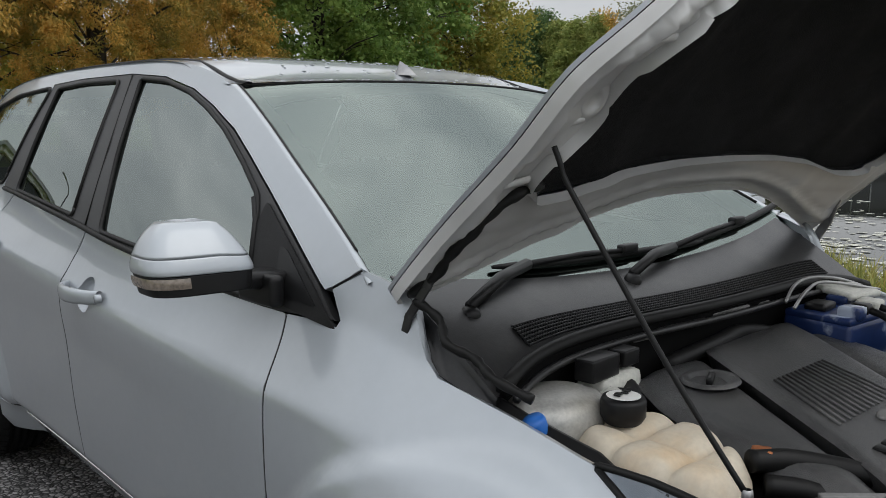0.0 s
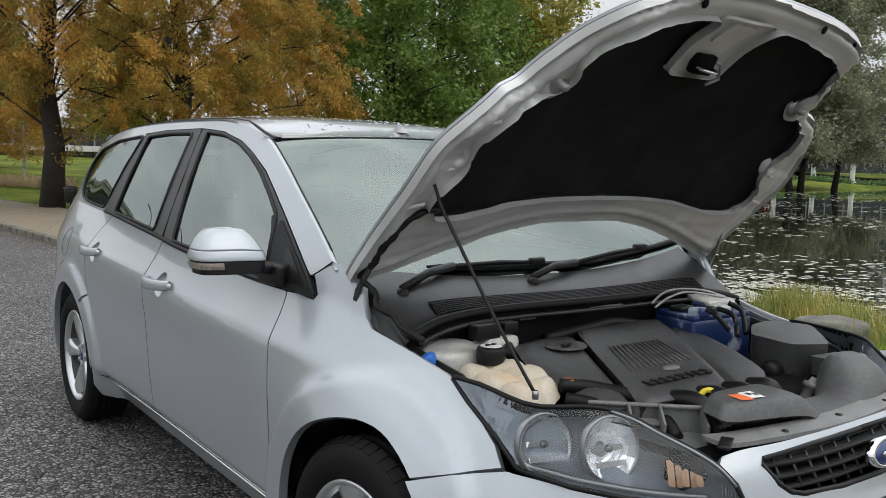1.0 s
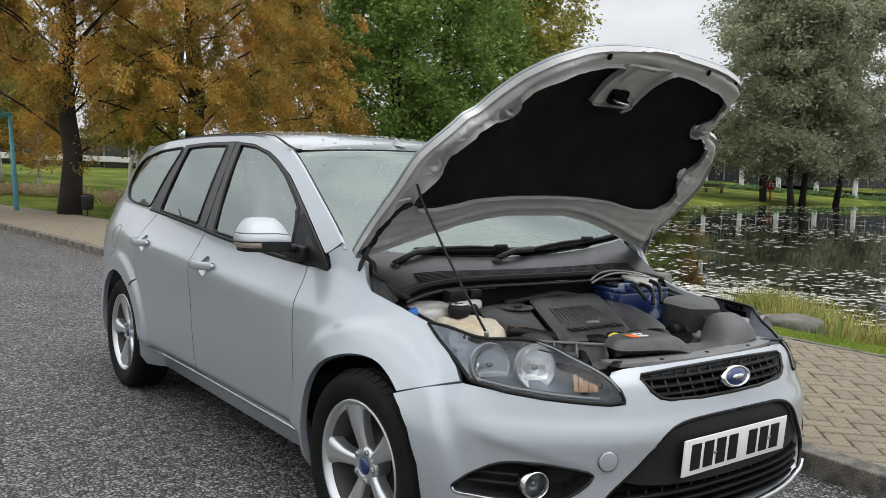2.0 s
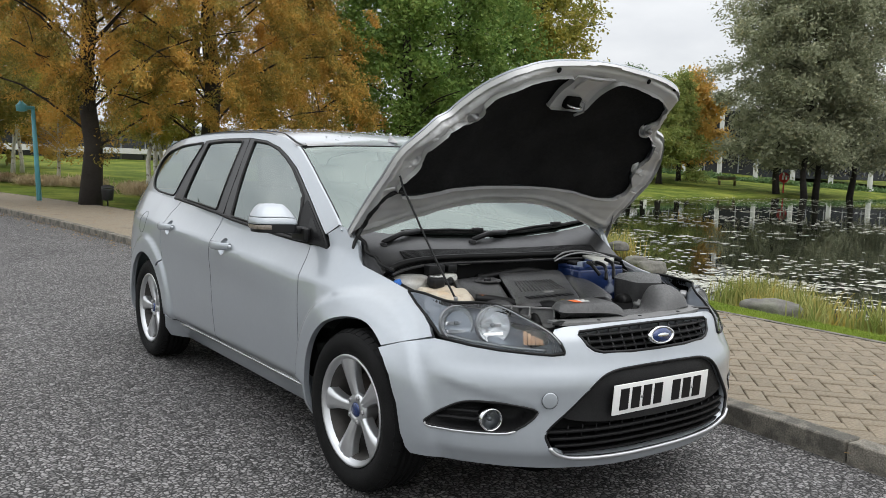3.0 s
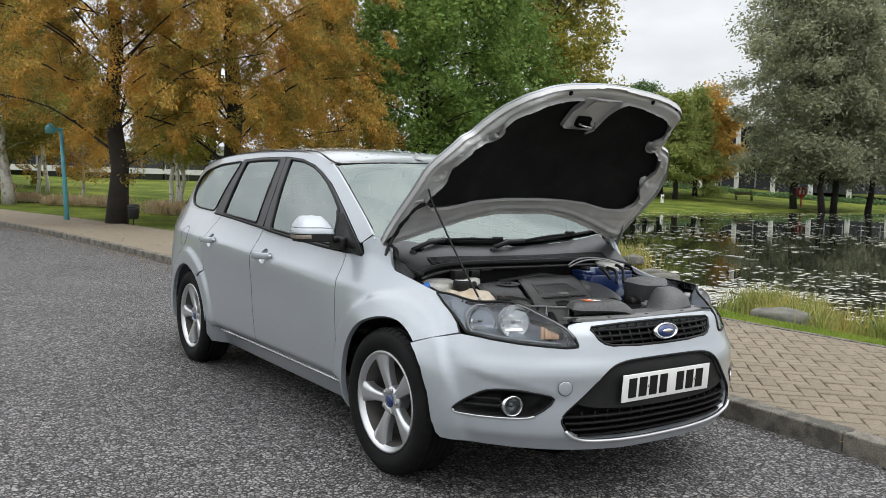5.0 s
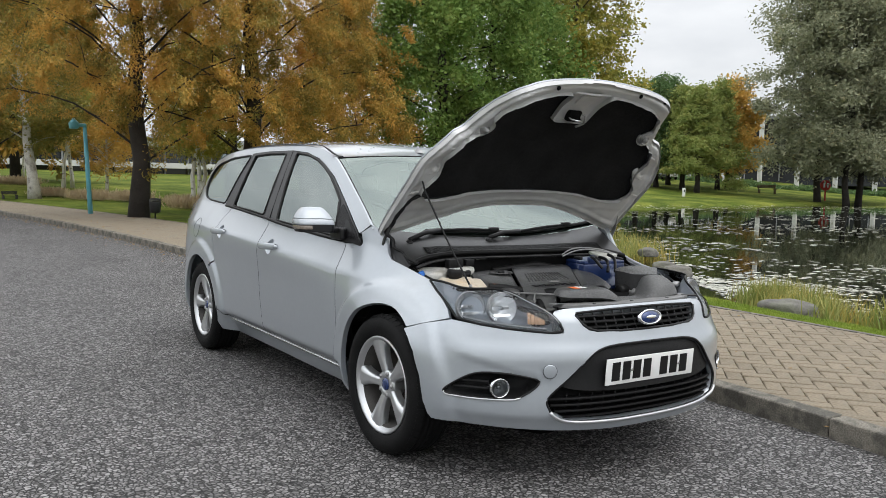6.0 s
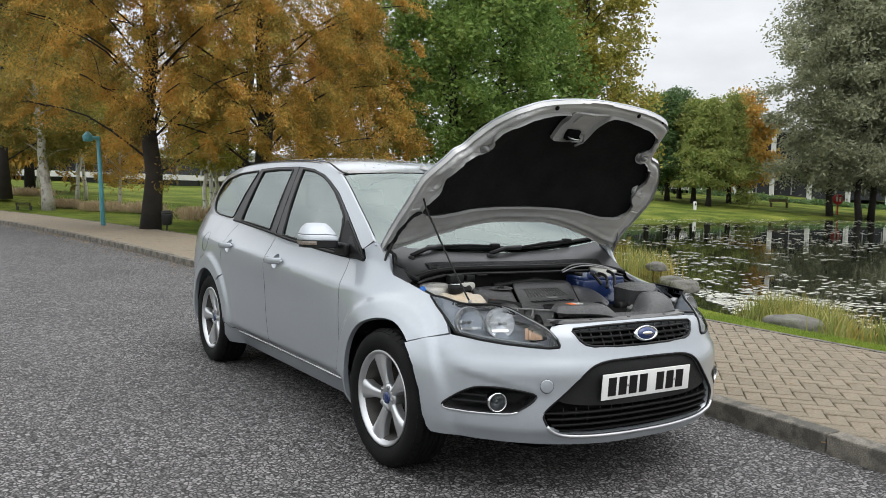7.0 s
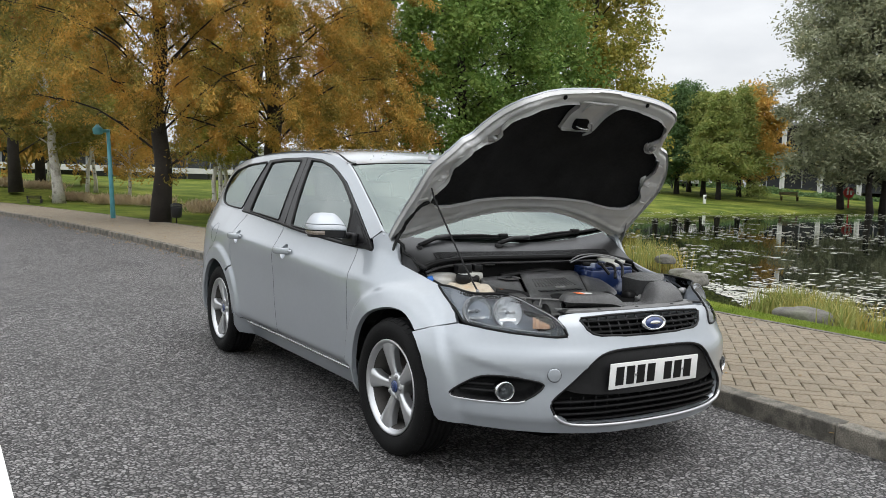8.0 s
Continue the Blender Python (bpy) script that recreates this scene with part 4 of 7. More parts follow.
bon_half = [(0.0, 0.025), (0.17, 0.028), (0.36, 0.068), (0.50, 0.115), (0.61, 0.155), (0.70, 0.185), (0.745, 0.195), (0.757, 0.16), (0.757, 0.05), (0.757, -0.10), (0.752, -0.20), (0.735, -0.28), (0.70, -0.345), (0.655, -0.41), (0.635, -0.435), (0.60, -0.447), (0.578, -0.465), (0.562, -0.51), (0.53, -0.585), (0.50, -0.645), (0.46, -0.69), (0.39, -0.722), (0.28, -0.745), (0.12, -0.757), (0.0, -0.76)]
bon_loop = bon_half + [(-x, y) for x, y in bon_half[::-1][1:-1]]


def shrink(loop, k):
    """The loop drawn in by k, square to its edges."""
    out = []
    n = len(loop)
    for i in range(n):
        a, b, c = Vector(loop[i - 1]), Vector(loop[i]), Vector(loop[(i + 1) % n])
        d = ((b - a).normalized() + (c - b).normalized()).normalized()
        q = b + Vector((-d.y, d.x)) * k
        if not inside(q, loop):
            q = b - Vector((-d.y, d.x)) * k
        out.append((q.x, q.y))
    return out


def edge_gap(x, y, loop):
    best = 9.0
    for i in range(len(loop)):
        a, b = Vector(loop[i]), Vector(loop[(i + 1) % len(loop)])
        d = b - a
        if d.length_squared > 1e-10:
            t = min(1, max(0, (Vector((x, y)) - a).dot(d) / d.length_squared))
            best = min(best, (Vector((x, y)) - a - d * t).length)
    return best


bon_loop = [tuple(q) for q in smooth_path(bon_loop, 2, True)]
open_bonnet = part("bonnet", fill(bon_loop, bonnet_at, 0.03, depth=0.007, out=(0, -0.9, 0.5)), M_PAINT, car, "silver bonnet propped open")
# make sure the skin's outer face looks away from the engine
liner_half = [(0.0, -0.078), (0.18, -0.075), (0.36, -0.06), (0.51, -0.03), (0.615, -0.035), (0.665, -0.08), (0.655, -0.14), (0.615, -0.185), (0.612, -0.24), (0.63, -0.29), (0.60, -0.36), (0.555, -0.425), (0.475, -0.45), (0.462, -0.49), (0.495, -0.53), (0.46, -0.60), (0.38, -0.652), (0.25, -0.678), (0.115, -0.69), (0.105, -0.508), (0.0, -0.508)]
liner_loop = rounded(liner_half[:-1] + [(-x, y) for x, y in liner_half[:-1][::-1] if x > 0], 0.03, 4)
inner_edge = [(x * 0.9992, -0.3 + (y + 0.3) * 0.9992) for x, y in bon_loop]


def deep_side(x, y):
    """The frame grows deeper towards the front corners."""
    a, b = min(1.0, max(0.0, (abs(x) - 0.22) / 0.25)), min(1.0, max(0.0, (-0.2 - y) / 0.25))
    return 0.026 * a * a * (3 - 2 * a) * b * b * (3 - 2 * b)


def pressing(x, y):
    """Shallow steps pressed across the frame's long sides."""
    w = min(1.0, max(0.0, (abs(x) - 0.44) / 0.06))
    return 0.0035 * w * min(1.0, max(-1.0, 7 * math.sin(2 * math.pi * (y + 0.05) / 0.17)))


def frame_low(x, y):
    """The pressed frame: shallow at its rim, a raised box section within."""
    a = edge_gap(x, y, inner_edge)
    k = min(1.0, max(0.0, (a - 0.014) / 0.02))
    return 0.002 + (0.032 + deep_side(x, y)) * k * k * (3 - 2 * k) - 0.006 * math.exp(-((a - 0.055) / 0.007) ** 2) + pressing(x, y) * k


inner = part("inner_frame", fill(inner_edge, lambda x, y: bonnet_at(x, y, frame_low(x, y)), 0.012, holes=(liner_loop,), depth=0.02, out=(0, 0.9, -0.5)), M_INNER, open_bonnet, "pressed silver frame under the bonnet")


def quilt(x, y):
    k = 0.0
    for cx, cy in ((-0.25, -0.2), (0.05, -0.2), (0.3, -0.2), (-0.1, -0.36), (0.2, -0.36), (-0.35, -0.36), (0.38, -0.3), (0.0, -0.1)):
        k += 0.006 * math.exp(-((x - cx) ** 2 + (y - cy) ** 2) / 0.0016)
    return 0.021 + 0.8 * deep_side(x, y) - k + 0.005 * math.sin(x * 21) * math.sin(y * 26)


part("liner", fill(liner_loop, lambda x, y: bonnet_at(x, y, quilt(x, y)), 0.02, depth=0.01, out=(0, 0.9, -0.5)), M_LINER, open_bonnet, "black felt liner under the bonnet")
# catch plate and striker at the front
bm = fill(rounded([(-0.11, -0.695), (0.11, -0.695), (0.104, -0.512), (-0.104, -0.512)], 0.012, 3), lambda x, y: bonnet_at(x, y, 0.036 + 0.006 * math.cos(x * 30)), 0.02, depth=0.01, out=(0, 0.9, -0.5))
part("catch_plate", bm, M_INNER, open_bonnet)
bm = fill(rounded([(-0.05, -0.675), (0.05, -0.675), (0.042, -0.61), (-0.042, -0.61)], 0.012, 3), lambda x, y: bonnet_at(x, y, 0.048), 0.02, depth=0.012, out=(0, 0.9, -0.5))
part("catch_boss", bm, M_INNER, open_bonnet)
bm = tube([bonnet_at(x, y, l) for x, y, l in ((-0.03, -0.54, 0.04), (-0.03, -0.54, 0.085), (-0.012, -0.54, 0.1), (0.012, -0.54, 0.1), (0.03, -0.54, 0.085), (0.03, -0.54, 0.04))], 0.0045, 8)
part("striker", bm, M_CHROME, open_bonnet)
bm = tube([bonnet_at(x, y, l) for x, y, l in ((0.04, -0.56, 0.045), (0.062, -0.555, 0.06), (0.06, -0.52, 0.085), (0.02, -0.50, 0.09))], 0.006, 8)
part("safety_hook", bm, M_STEEL, open_bonnet)
part("catch_block", box((0.075, 0.055, 0.03), bonnet_turn @ pose(0.0, -0.547, shut_bonnet(0, -0.547).z - 0.052), 0.008), M_DARK, open_bonnet)
for sgn in (-1, 1):
    for bx, by, r, h in ((0.492, -0.462, 0.012, 0.03),):
        q = shut_bonnet(sgn * bx, by)
        m = bonnet_turn @ pose(q.x, q.y, q.z - 0.03 - deep_side(bx, by), 180, sgn * 8, 0)
        part("rubber_stop", lathe([(0.034, -0.006), (0.03, 0.006), (r, 0.012), (r * 0.85, h), (r * 0.5, h + 0.004), (0, h + 0.004)], m, sides=20), M_STEEL, open_bonnet, "grey rubber stop")
    for bx, by in ((0.645, -0.235), (0.505, -0.458)):
        q = shut_bonnet(sgn * bx, by)
        m = bonnet_turn @ pose(q.x, q.y, q.z - 0.026 - deep_side(bx, by), 180, 0, 0)
        part("dome", lathe([(0.042, -0.014), (0.037, 0.002), (0.026, 0.010), (0.013, 0.0115), (0.013, 0.008), (0, 0.008)], m, sides=26), M_INNER, open_bonnet)
    for bx, by in ((0.70, -0.09), (0.67, -0.20), (0.63, -0.35)):
        q = shut_bonnet(sgn * bx, by)
        m = bonnet_turn @ pose(q.x, q.y, q.z - 0.034 - deep_side(bx, by), 0, 0, sgn * 12)
        part("pressed_rib", box((0.05, 0.012, 0.008), m, 0.005), M_INNER, open_bonnet)
    # holes are flat discs on the frame, the shade within given by black
    for bx, by in ((0.512, -0.575), (0.42, -0.69), (0.25, -0.715)):
        q = shut_bonnet(sgn * bx, by)
        m = bonnet_turn @ pose(q.x, q.y, q.z - frame_low(q.x, q.y) - 0.002, 180, 0, 0)
        part("hole", lathe([(0.011, 0.0), (0.011, 0.0015), (0, 0.0015)], m, sides=14), M_DARK, open_bonnet, "dark hole in the frame")
    # hinge arms
    a = [(sgn * 0.742, 0.215, 0.90), (sgn * 0.738, 0.20, 0.955), (sgn * 0.728, 0.165, 1.01), (sgn * 0.715, 0.14, 1.07)]
    bm = bmesh.new()
    for p0, p1 in zip(a, a[1:]):
        d = Vector(p1) - Vector(p0)
        add_box(bm, (0.006, 0.026 if sgn > 0 else 0.015, d.length + 0.012), look((Vector(p0) + Vector(p1)) / 2, Vector(p1)), 0.002)
    part("bonnet_hinge", bm, M_DUSTY if sgn < 0 else M_STEEL, car, "bent steel bonnet hinge")
# sealing strip along the bonnet's rear corner and a loom of clips
part("bonnet_seal", tube(smooth_path([bonnet_at(x, y, l) for x, y, l in ((-0.73, 0.18, 0.022), (-0.722, 0.12, 0.036), (-0.722, 0.07, 0.034), (-0.715, 0.02, 0.038), (-0.70, -0.03, 0.036), (-0.665, -0.062, 0.04), (-0.60, -0.06, 0.036))], 4), [0.006 + 0.004 * abs(math.sin(k * 0.9)) for k in range(25)], 8), M_SEAL, open_bonnet, "loose black rubber seal")
part("seal_loom", tube(smooth_path([(-0.735, 0.19, 0.985), (-0.715, 0.15, 0.955), (-0.728, 0.12, 0.925), (-0.705, 0.08, 0.905), (-0.712, 0.03, 0.885), (-0.69, -0.03, 0.862)], 5), [0.006 + 0.003 * abs(math.sin(k * 1.1)) for k in range(26)], 8), M_SEAL, car, "black cable loom at the bonnet's corner")
prop = [(-0.60, -0.325, 0.788), (-0.635, -0.225, 0.94), (-0.673, -0.115, 1.125), (-0.686, -0.078, 1.19), (-0.690, -0.07, 1.215), (-0.693, -0.062, 1.236)]
part("prop_rod", tube(smooth_path(prop, 5), 0.0042, 8), M_TRIM, car, "thin black bonnet prop")
part("prop_clip", lathe([(0.007, -0.01), (0.008, 0.0), (0.007, 0.008), (0.005, 0.009)], pose(-0.60, -0.325, 0.788), sides=14), M_STEEL, car)

M_GREYPL = material("grey_plastic", (0.16, 0.16, 0.155), rough=0.5, spots=0.2, scale=12, fine=0.15)

# ---- scuttle panel below the windscreen, with wipers ----
SEAL_Y = spl((-0.80, -0.03), (-0.70, 0.035), (-0.55, 0.08), (-0.3, 0.088), (0, 0.066), (0.3, 0.06), (0.55, 0.055), (0.70, 0.015), (0.80, -0.05))


def scuttle(u, t):
    x = (0.685 + 0.01 * t) * u
    b = Vector(screen(min(1, max(-1, x / 0.74)), -0.02)) + Vector((0, -0.006, 0.0))
    f = Vector((x, SEAL_Y(x) + 0.008, 0.888 - 0.045 * abs(u) ** 6))
    p = f.lerp(b, t)
    p.x = x
    p.z += 0.006 * math.sin(math.pi * t) - (0.006 if 0.02 < t < 0.07 else 0)
    return p


bm = join_sheet([[scuttle(-1 + 2 * i / 40, j / 22) for i in range(41)] for j in range(23)])
scut = part("scuttle_panel", bm, M_DUSTY, car, "dusty black plastic panel below the windscreen")
bm = bmesh.new()
for i in range(150):
    u = -0.80 + 1.6 * i / 149
    a, b = scuttle(u, 0.10), scuttle(u + 0.008, 0.31)
    add_tube(bm, [a + Vector((0, 0, 0.004)), b + Vector((0, 0, 0.004))], 0.0022, 4, False)
for t in (0.10, 0.135, 0.17, 0.205, 0.24, 0.275, 0.31):
    add_tube(bm, [scuttle(-0.80 + 1.608 * i / 30, t) + Vector((0, 0, 0.004)) for i in range(31)], 0.002, 4, False)
tagged(part("air_intake_mesh", bm, M_TRIM, scut, "fine black mesh over the air intake"), kind="stuff")
# black sheet below the mesh, standing for the shade inside the intake
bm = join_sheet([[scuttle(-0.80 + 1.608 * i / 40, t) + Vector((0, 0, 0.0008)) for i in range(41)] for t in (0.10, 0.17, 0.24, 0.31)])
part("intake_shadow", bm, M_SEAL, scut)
part("bay_seal", tube([scuttle(-0.98 + 1.96 * i / 40, 0.0) + Vector((0, -0.004, 0.004)) for i in range(41)], 0.012, 8), M_SEAL, car, "black rubber seal across the bay")
for sgn in (-1, 1):
    rows = []
    for j in range(13):
        p = scuttle(sgn, j / 12)
        yw = -0.10 + 0.40 * j / 12
        e = Vector(side(yw, fender_top(yw)))
        e = Vector((-sgn * (e.x + 0.015), yw, e.z - 0.035))
        m = p.lerp(e, 0.5) + Vector((0, 0, -0.03))
        rows.append([p, p + Vector((sgn * 0.004, 0, -0.012)), m, e, e + Vector((sgn * 0.004, 0, -0.05))])
    part("scuttle_side", join_sheet(rows), M_DUSTY, car)
part("bay_rail", tube([scuttle(-0.95 + 1.9 * i / 40, 0.0) + Vector((0, -0.022, -0.02)) for i in range(41)], 0.007, 6), M_DUSTY, car)
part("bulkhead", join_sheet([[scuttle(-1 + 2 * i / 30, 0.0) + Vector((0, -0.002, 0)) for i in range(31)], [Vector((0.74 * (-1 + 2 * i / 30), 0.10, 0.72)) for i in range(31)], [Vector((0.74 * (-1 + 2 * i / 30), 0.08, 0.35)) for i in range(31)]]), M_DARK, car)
for cx, w in ((-0.13, 0.16), (0.06, 0.14), (0.2, 0.05), (-0.26, 0.06)):
    part("bulkhead_bracket", box((w, 0.008, 0.012), pose(cx, 0.075, 0.868 - abs(cx) * 0.02, 20, 0, -4), 0.004), M_GREYPL, car, "pale metal bracket on the bulkhead")

for px, py, pz, tipx, tipy, tl in ((-0.60, 0.20, 0.932, -0.02, 0.0, 0.07), (-0.125, 0.20, 0.934, 0.50, 0.0, 0.07)):
    part("wiper_pivot", lathe([(0.02, -0.02), (0.019, 0.004), (0.015, 0.012), (0.009, 0.016), (0, 0.017)], pose(px, py, pz + 0.004, 12, 0, 0), sides=20), M_TRIM, car, "round black wiper pivot cap")
    def glass_pt(x, t, off=0.02):
        return Vector(screen(x / 0.70, t)) + Vector((0, -off * 0.5, off))
    a = Vector((px, py, pz + 0.02))
    elbow = glass_pt(px + 0.24, 0.0, 0.016)
    tip = glass_pt(tipx, 0.015, 0.018)
    bm = bmesh.new()
    add_tube(bm, [a, a.lerp(elbow, 0.5) + Vector((0, 0, 0.012)), elbow], [0.011, 0.012, 0.013], 8)
    part("wiper_arm", bm, M_TRIM, car, "satin black wiper arm")
    part("wiper_rod", tube([elbow, elbow.lerp(tip, 0.5) + Vector((0, 0, 0.006)), tip], [0.008, 0.006, 0.005], 6), M_TRIM, car)
    blade = [glass_pt(px + 0.16 + (tipx + 0.28 - px - 0.16) * i / 14, 0.004 + 0.014 * math.sin(math.pi * i / 14), 0.009) for i in range(15)]
    part("wiper_blade", tube(blade, [0.004] + [0.009] * 13 + [0.004], 6), M_SEAL, car, "black wiper blade resting on the glass")
    part("blade_clip", box((0.06, 0.022, 0.02), Matrix.Translation(blade[8] + Vector((0, -0.002, 0.012))) @ pose(0, 0, 0, 0, 0, 4), 0.005), M_TRIM, car)

# ---- engine bay ----
M_TANK = material("yellowed_tank", (0.60, 0.53, 0.42), rough=0.5, spots=0.12, scale=8, second=(0.52, 0.36, 0.2), spread=(0.55, 0.8), fine=0.06)
M_WHITEPL = material("milky_plastic", (0.60, 0.60, 0.55), rough=0.5, spots=0.15, scale=9, fine=0.1, second=(0.4, 0.39, 0.34), spread=(0.5, 0.75))
M_DOME = material("dusty_galvanised_steel", (0.46, 0.455, 0.43), rough=0.42, metal=0.35, spots=0.2, scale=12, fine=0.12, second=(0.3, 0.285, 0.25), spread=(0.5, 0.75))
M_BLUE = material("blue_plastic", (0.02, 0.14, 0.50), rough=0.4, spots=0.1, scale=10)
M_BATTERY = material("battery_blue", (0.011, 0.028, 0.105), rough=0.35, spots=0.3, scale=12, second=(0.3, 0.34, 0.42), spread=(0.58, 0.66))
M_COVER = material("engine_cover_plastic", (0.048, 0.048, 0.049), rough=0.33, spec=0.6, spots=0.25, scale=7, fine=0.2, bump=0.25, bump_scale=600, second=(0.065, 0.063, 0.06), spread=(0.5, 0.9))
M_YELLOW = material("yellow_plastic", (0.72, 0.56, 0.03), rough=0.45, spots=0.1, scale=30)
M_ORANGE = material("orange_print", (0.75, 0.16, 0.04), rough=0.6)
M_WHITE = material("white_print", (0.75, 0.75, 0.72), rough=0.6, spots=0.06, scale=30)
M_COPPER = material("rusty_clip", (0.36, 0.13, 0.05), rough=0.6, metal=0.5, spots=0.3, scale=40)

for sgn in (-1, 1):
    rows = []
    for i in range(13):
        y = -0.66 + 0.82 * i / 12
        yy = min(max(y, -0.17), 0.17)
        e = half_width(yy, BELT(yy)) if y > -0.17 else 0.72 - (-0.17 - y) * 0.62
        z = BELT(yy) if y > -0.17 else 0.79 - (-0.17 - y) * 0.16
        rows.append([(sgn * (e - 0.004), y, z - 0.006), (sgn * (e - 0.012), y, z - 0.03), (sgn * (e - 0.05), y, z - 0.036), (sgn * (e - 0.058), y, z - 0.018), (sgn * (e - 0.068), y, z - 0.02), (sgn * (e - 0.072), y, z - 0.06), (sgn * (e - 0.075), y, 0.42)])
    part("inner_wing", join_sheet(rows), M_TRIM if sgn < 0 else M_PLASTIC, car, "black channel along the wing's edge")
# plain masses in the bay's depth, coloured black for the shade there
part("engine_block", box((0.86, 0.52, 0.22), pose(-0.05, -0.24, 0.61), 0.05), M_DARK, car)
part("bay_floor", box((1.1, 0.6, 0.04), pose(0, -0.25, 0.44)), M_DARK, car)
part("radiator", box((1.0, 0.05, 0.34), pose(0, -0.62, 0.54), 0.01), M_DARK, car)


def sheet_part(name, outline, top, mat, depth=0.05, label="", step=0.025, parent=None, r=0.02, edge=0.01):
    """A moulded cover: its outline in plan, its top as a height function, and a skirt."""
    loop = rounded(outline, r, 4)
    def over(x, y):
        return (x, y, top(x, y) - edge * max(0.0, 1 - edge_gap(x, y, loop) / 0.024) ** 2)
    return part(name, fill(loop, over, step, depth=depth, out=(0, 0, 1)), mat, parent or car, label)


def cover_top(x, y):
    z = 0.822 + 0.095 * (min(y, 0.05) - 0.05) - 0.12 * max(0, -0.36 - x) - 0.10 * max(0, x - 0.22) - 0.05 * max(0, -y - 0.36)
    return z


cover = sheet_part("engine_cover", [(-0.40, -0.45), (-0.09, -0.478), (0.29, 0.055), (-0.10, 0.04)], cover_top, M_COVER, 0.05, "dusty black plastic engine cover", 0.012, edge=0.007)
sheet_part("cover_wing", [(-0.112, 0.04), (-0.24, 0.055), (-0.345, 0.035), (-0.40, -0.06), (-0.425, -0.2), (-0.435, -0.33), (-0.44, -0.43), (-0.412, -0.455)], lambda x, y: cover_top(x, y) - 0.013 - 0.4 * max(0.0, -0.40 - x), M_COVER, 0.10, parent=cover, step=0.014)
sheet_part("cover_wing", [(0.302, 0.055), (0.35, 0.03), (0.30, -0.15), (0.16, -0.40), (0.06, -0.475), (-0.078, -0.48)], lambda x, y: cover_top(x, y) - 0.008, M_COVER, 0.09, parent=cover, step=0.014)
for i in range(13):
    x0, x1 = -0.15 + 0.0163 * i, -0.25 + 0.0196 * i
    part("rib", tube([(x0, -0.135, cover_top(x0, -0.135) + 0.001), (x1, -0.295, cover_top(x1, -0.295) + 0.0005)], 0.0032, 6), M_COVER, cover)
part("oil_cap_dish", lathe([(0.052, 0.0), (0.048, 0.006), (0.036, 0.004), (0.03, -0.008), (0, -0.008)], pose(-0.235, -0.055, 0.8035) @ Matrix.Diagonal((1.2, 1.0, 1.0, 1.0)), sides=26), M_COVER, cover)
part("oil_cap_grip", box((0.05, 0.012, 0.014), pose(-0.235, -0.055, 0.807, 0, 0, 25), 0.004), M_TRIM, cover)
part("cover_badge", lathe([(0.03, 0.0), (0.03, 0.004), (0.022, 0.006), (0, 0.006)], pose(-0.135, -0.325, cover_top(-0.135, -0.325)) @ Matrix.Diagonal((1, 0.5, 1, 1)), sides=24), M_GREYPL, cover)
for i, w in enumerate((0.026, 0.026, 0.026, 0.024, 0.026, 0.01, 0.026, 0.026)):
    x = -0.285 + 0.031 * i
    part("raised_mark", box((w * 0.85, 0.03, 0.006), pose(x, -0.378, cover_top(x, -0.378) + 0.002), 0.002), M_TRIM, cover)

# coolant tank with its cap, brake-fluid vessel, washer filler
tank_loop = rounded([(-0.605, -0.02), (-0.50, 0.0), (-0.395, -0.05), (-0.40, -0.16), (-0.435, -0.25), (-0.52, -0.29), (-0.605, -0.285), (-0.63, -0.16)], 0.045, 4)


def tank_top(x, y):
    """Bulging cells with creases between them."""
    u, v = (x + 0.64) / 0.24 * 2.0 + 0.35 * (y + 0.15), (y + 0.30) / 0.29 * 3.0
    a, b = 2 * (u % 1.0) - 1, 2 * (v % 1.0) - 1
    return 0.778 + 0.018 * (1 - a**4) * (1 - b**4) - 0.10 * max(0, -0.17 - y) - 0.045 * max(0.0, 1 - edge_gap(x, y, tank_loop) / 0.035) ** 2


tank = sheet_part("coolant_tank", tank_loop, tank_top, M_TANK, 0.14, "yellowed translucent coolant tank", 0.008, r=0.002, edge=0.0)
part("tank_cap", lathe([(0.03, -0.012), (0.037, 0.0), (0.037, 0.024), (0.034, 0.03), (0.0, 0.031)], pose(-0.50, -0.055, 0.802), sides=28), M_TRIM, tank, "black screw cap with a white print")
part("cap_print", lathe([(0.028, 0.0), (0.0, 0.0012)], pose(-0.50, -0.055, 0.834), sides=24), M_WHITE, tank)
for i in range(4):
    part("cap_mark", box((0.006 + 0.003 * (i % 2), 0.012, 0.001), pose(-0.515 + 0.01 * i, -0.053 + 0.004 * (i % 2), 0.8365)), M_TRIM, tank)
part("tank_clip", box((0.03, 0.03, 0.02), pose(-0.425, -0.255, 0.775, 0, 0, 30), 0.005), M_COPPER, tank, "rusty hose clip")
part("suspension_top", lathe([(0.105, -0.12), (0.105, -0.02), (0.095, 0.0), (0.06, 0.012), (0.03, 0.014), (0.0, 0.014)], pose(-0.555, 0.045, 0.818) @ Matrix.Diagonal((0.95, 0.75, 1, 1)), sides=36), M_DOME, car, "pale dusty dome beside the bulkhead")
part("washer_cap", lathe([(0.018, -0.02), (0.02, 0.0), (0.017, 0.006), (0, 0.009)], pose(-0.66, -0.005, 0.814, -10, -25, 0), sides=20), M_BLUE, car, "bright blue washer filler cap")
part("fluid_vessel", box((0.12, 0.07, 0.06), pose(-0.39, 0.055, 0.80, 0, 0, 5), 0.018), M_WHITEPL, car, "milky brake fluid vessel")
part("vessel_block", box((0.085, 0.04, 0.04), pose(-0.44, 0.045, 0.848, 0, 0, 5), 0.004), M_TRIM, car)
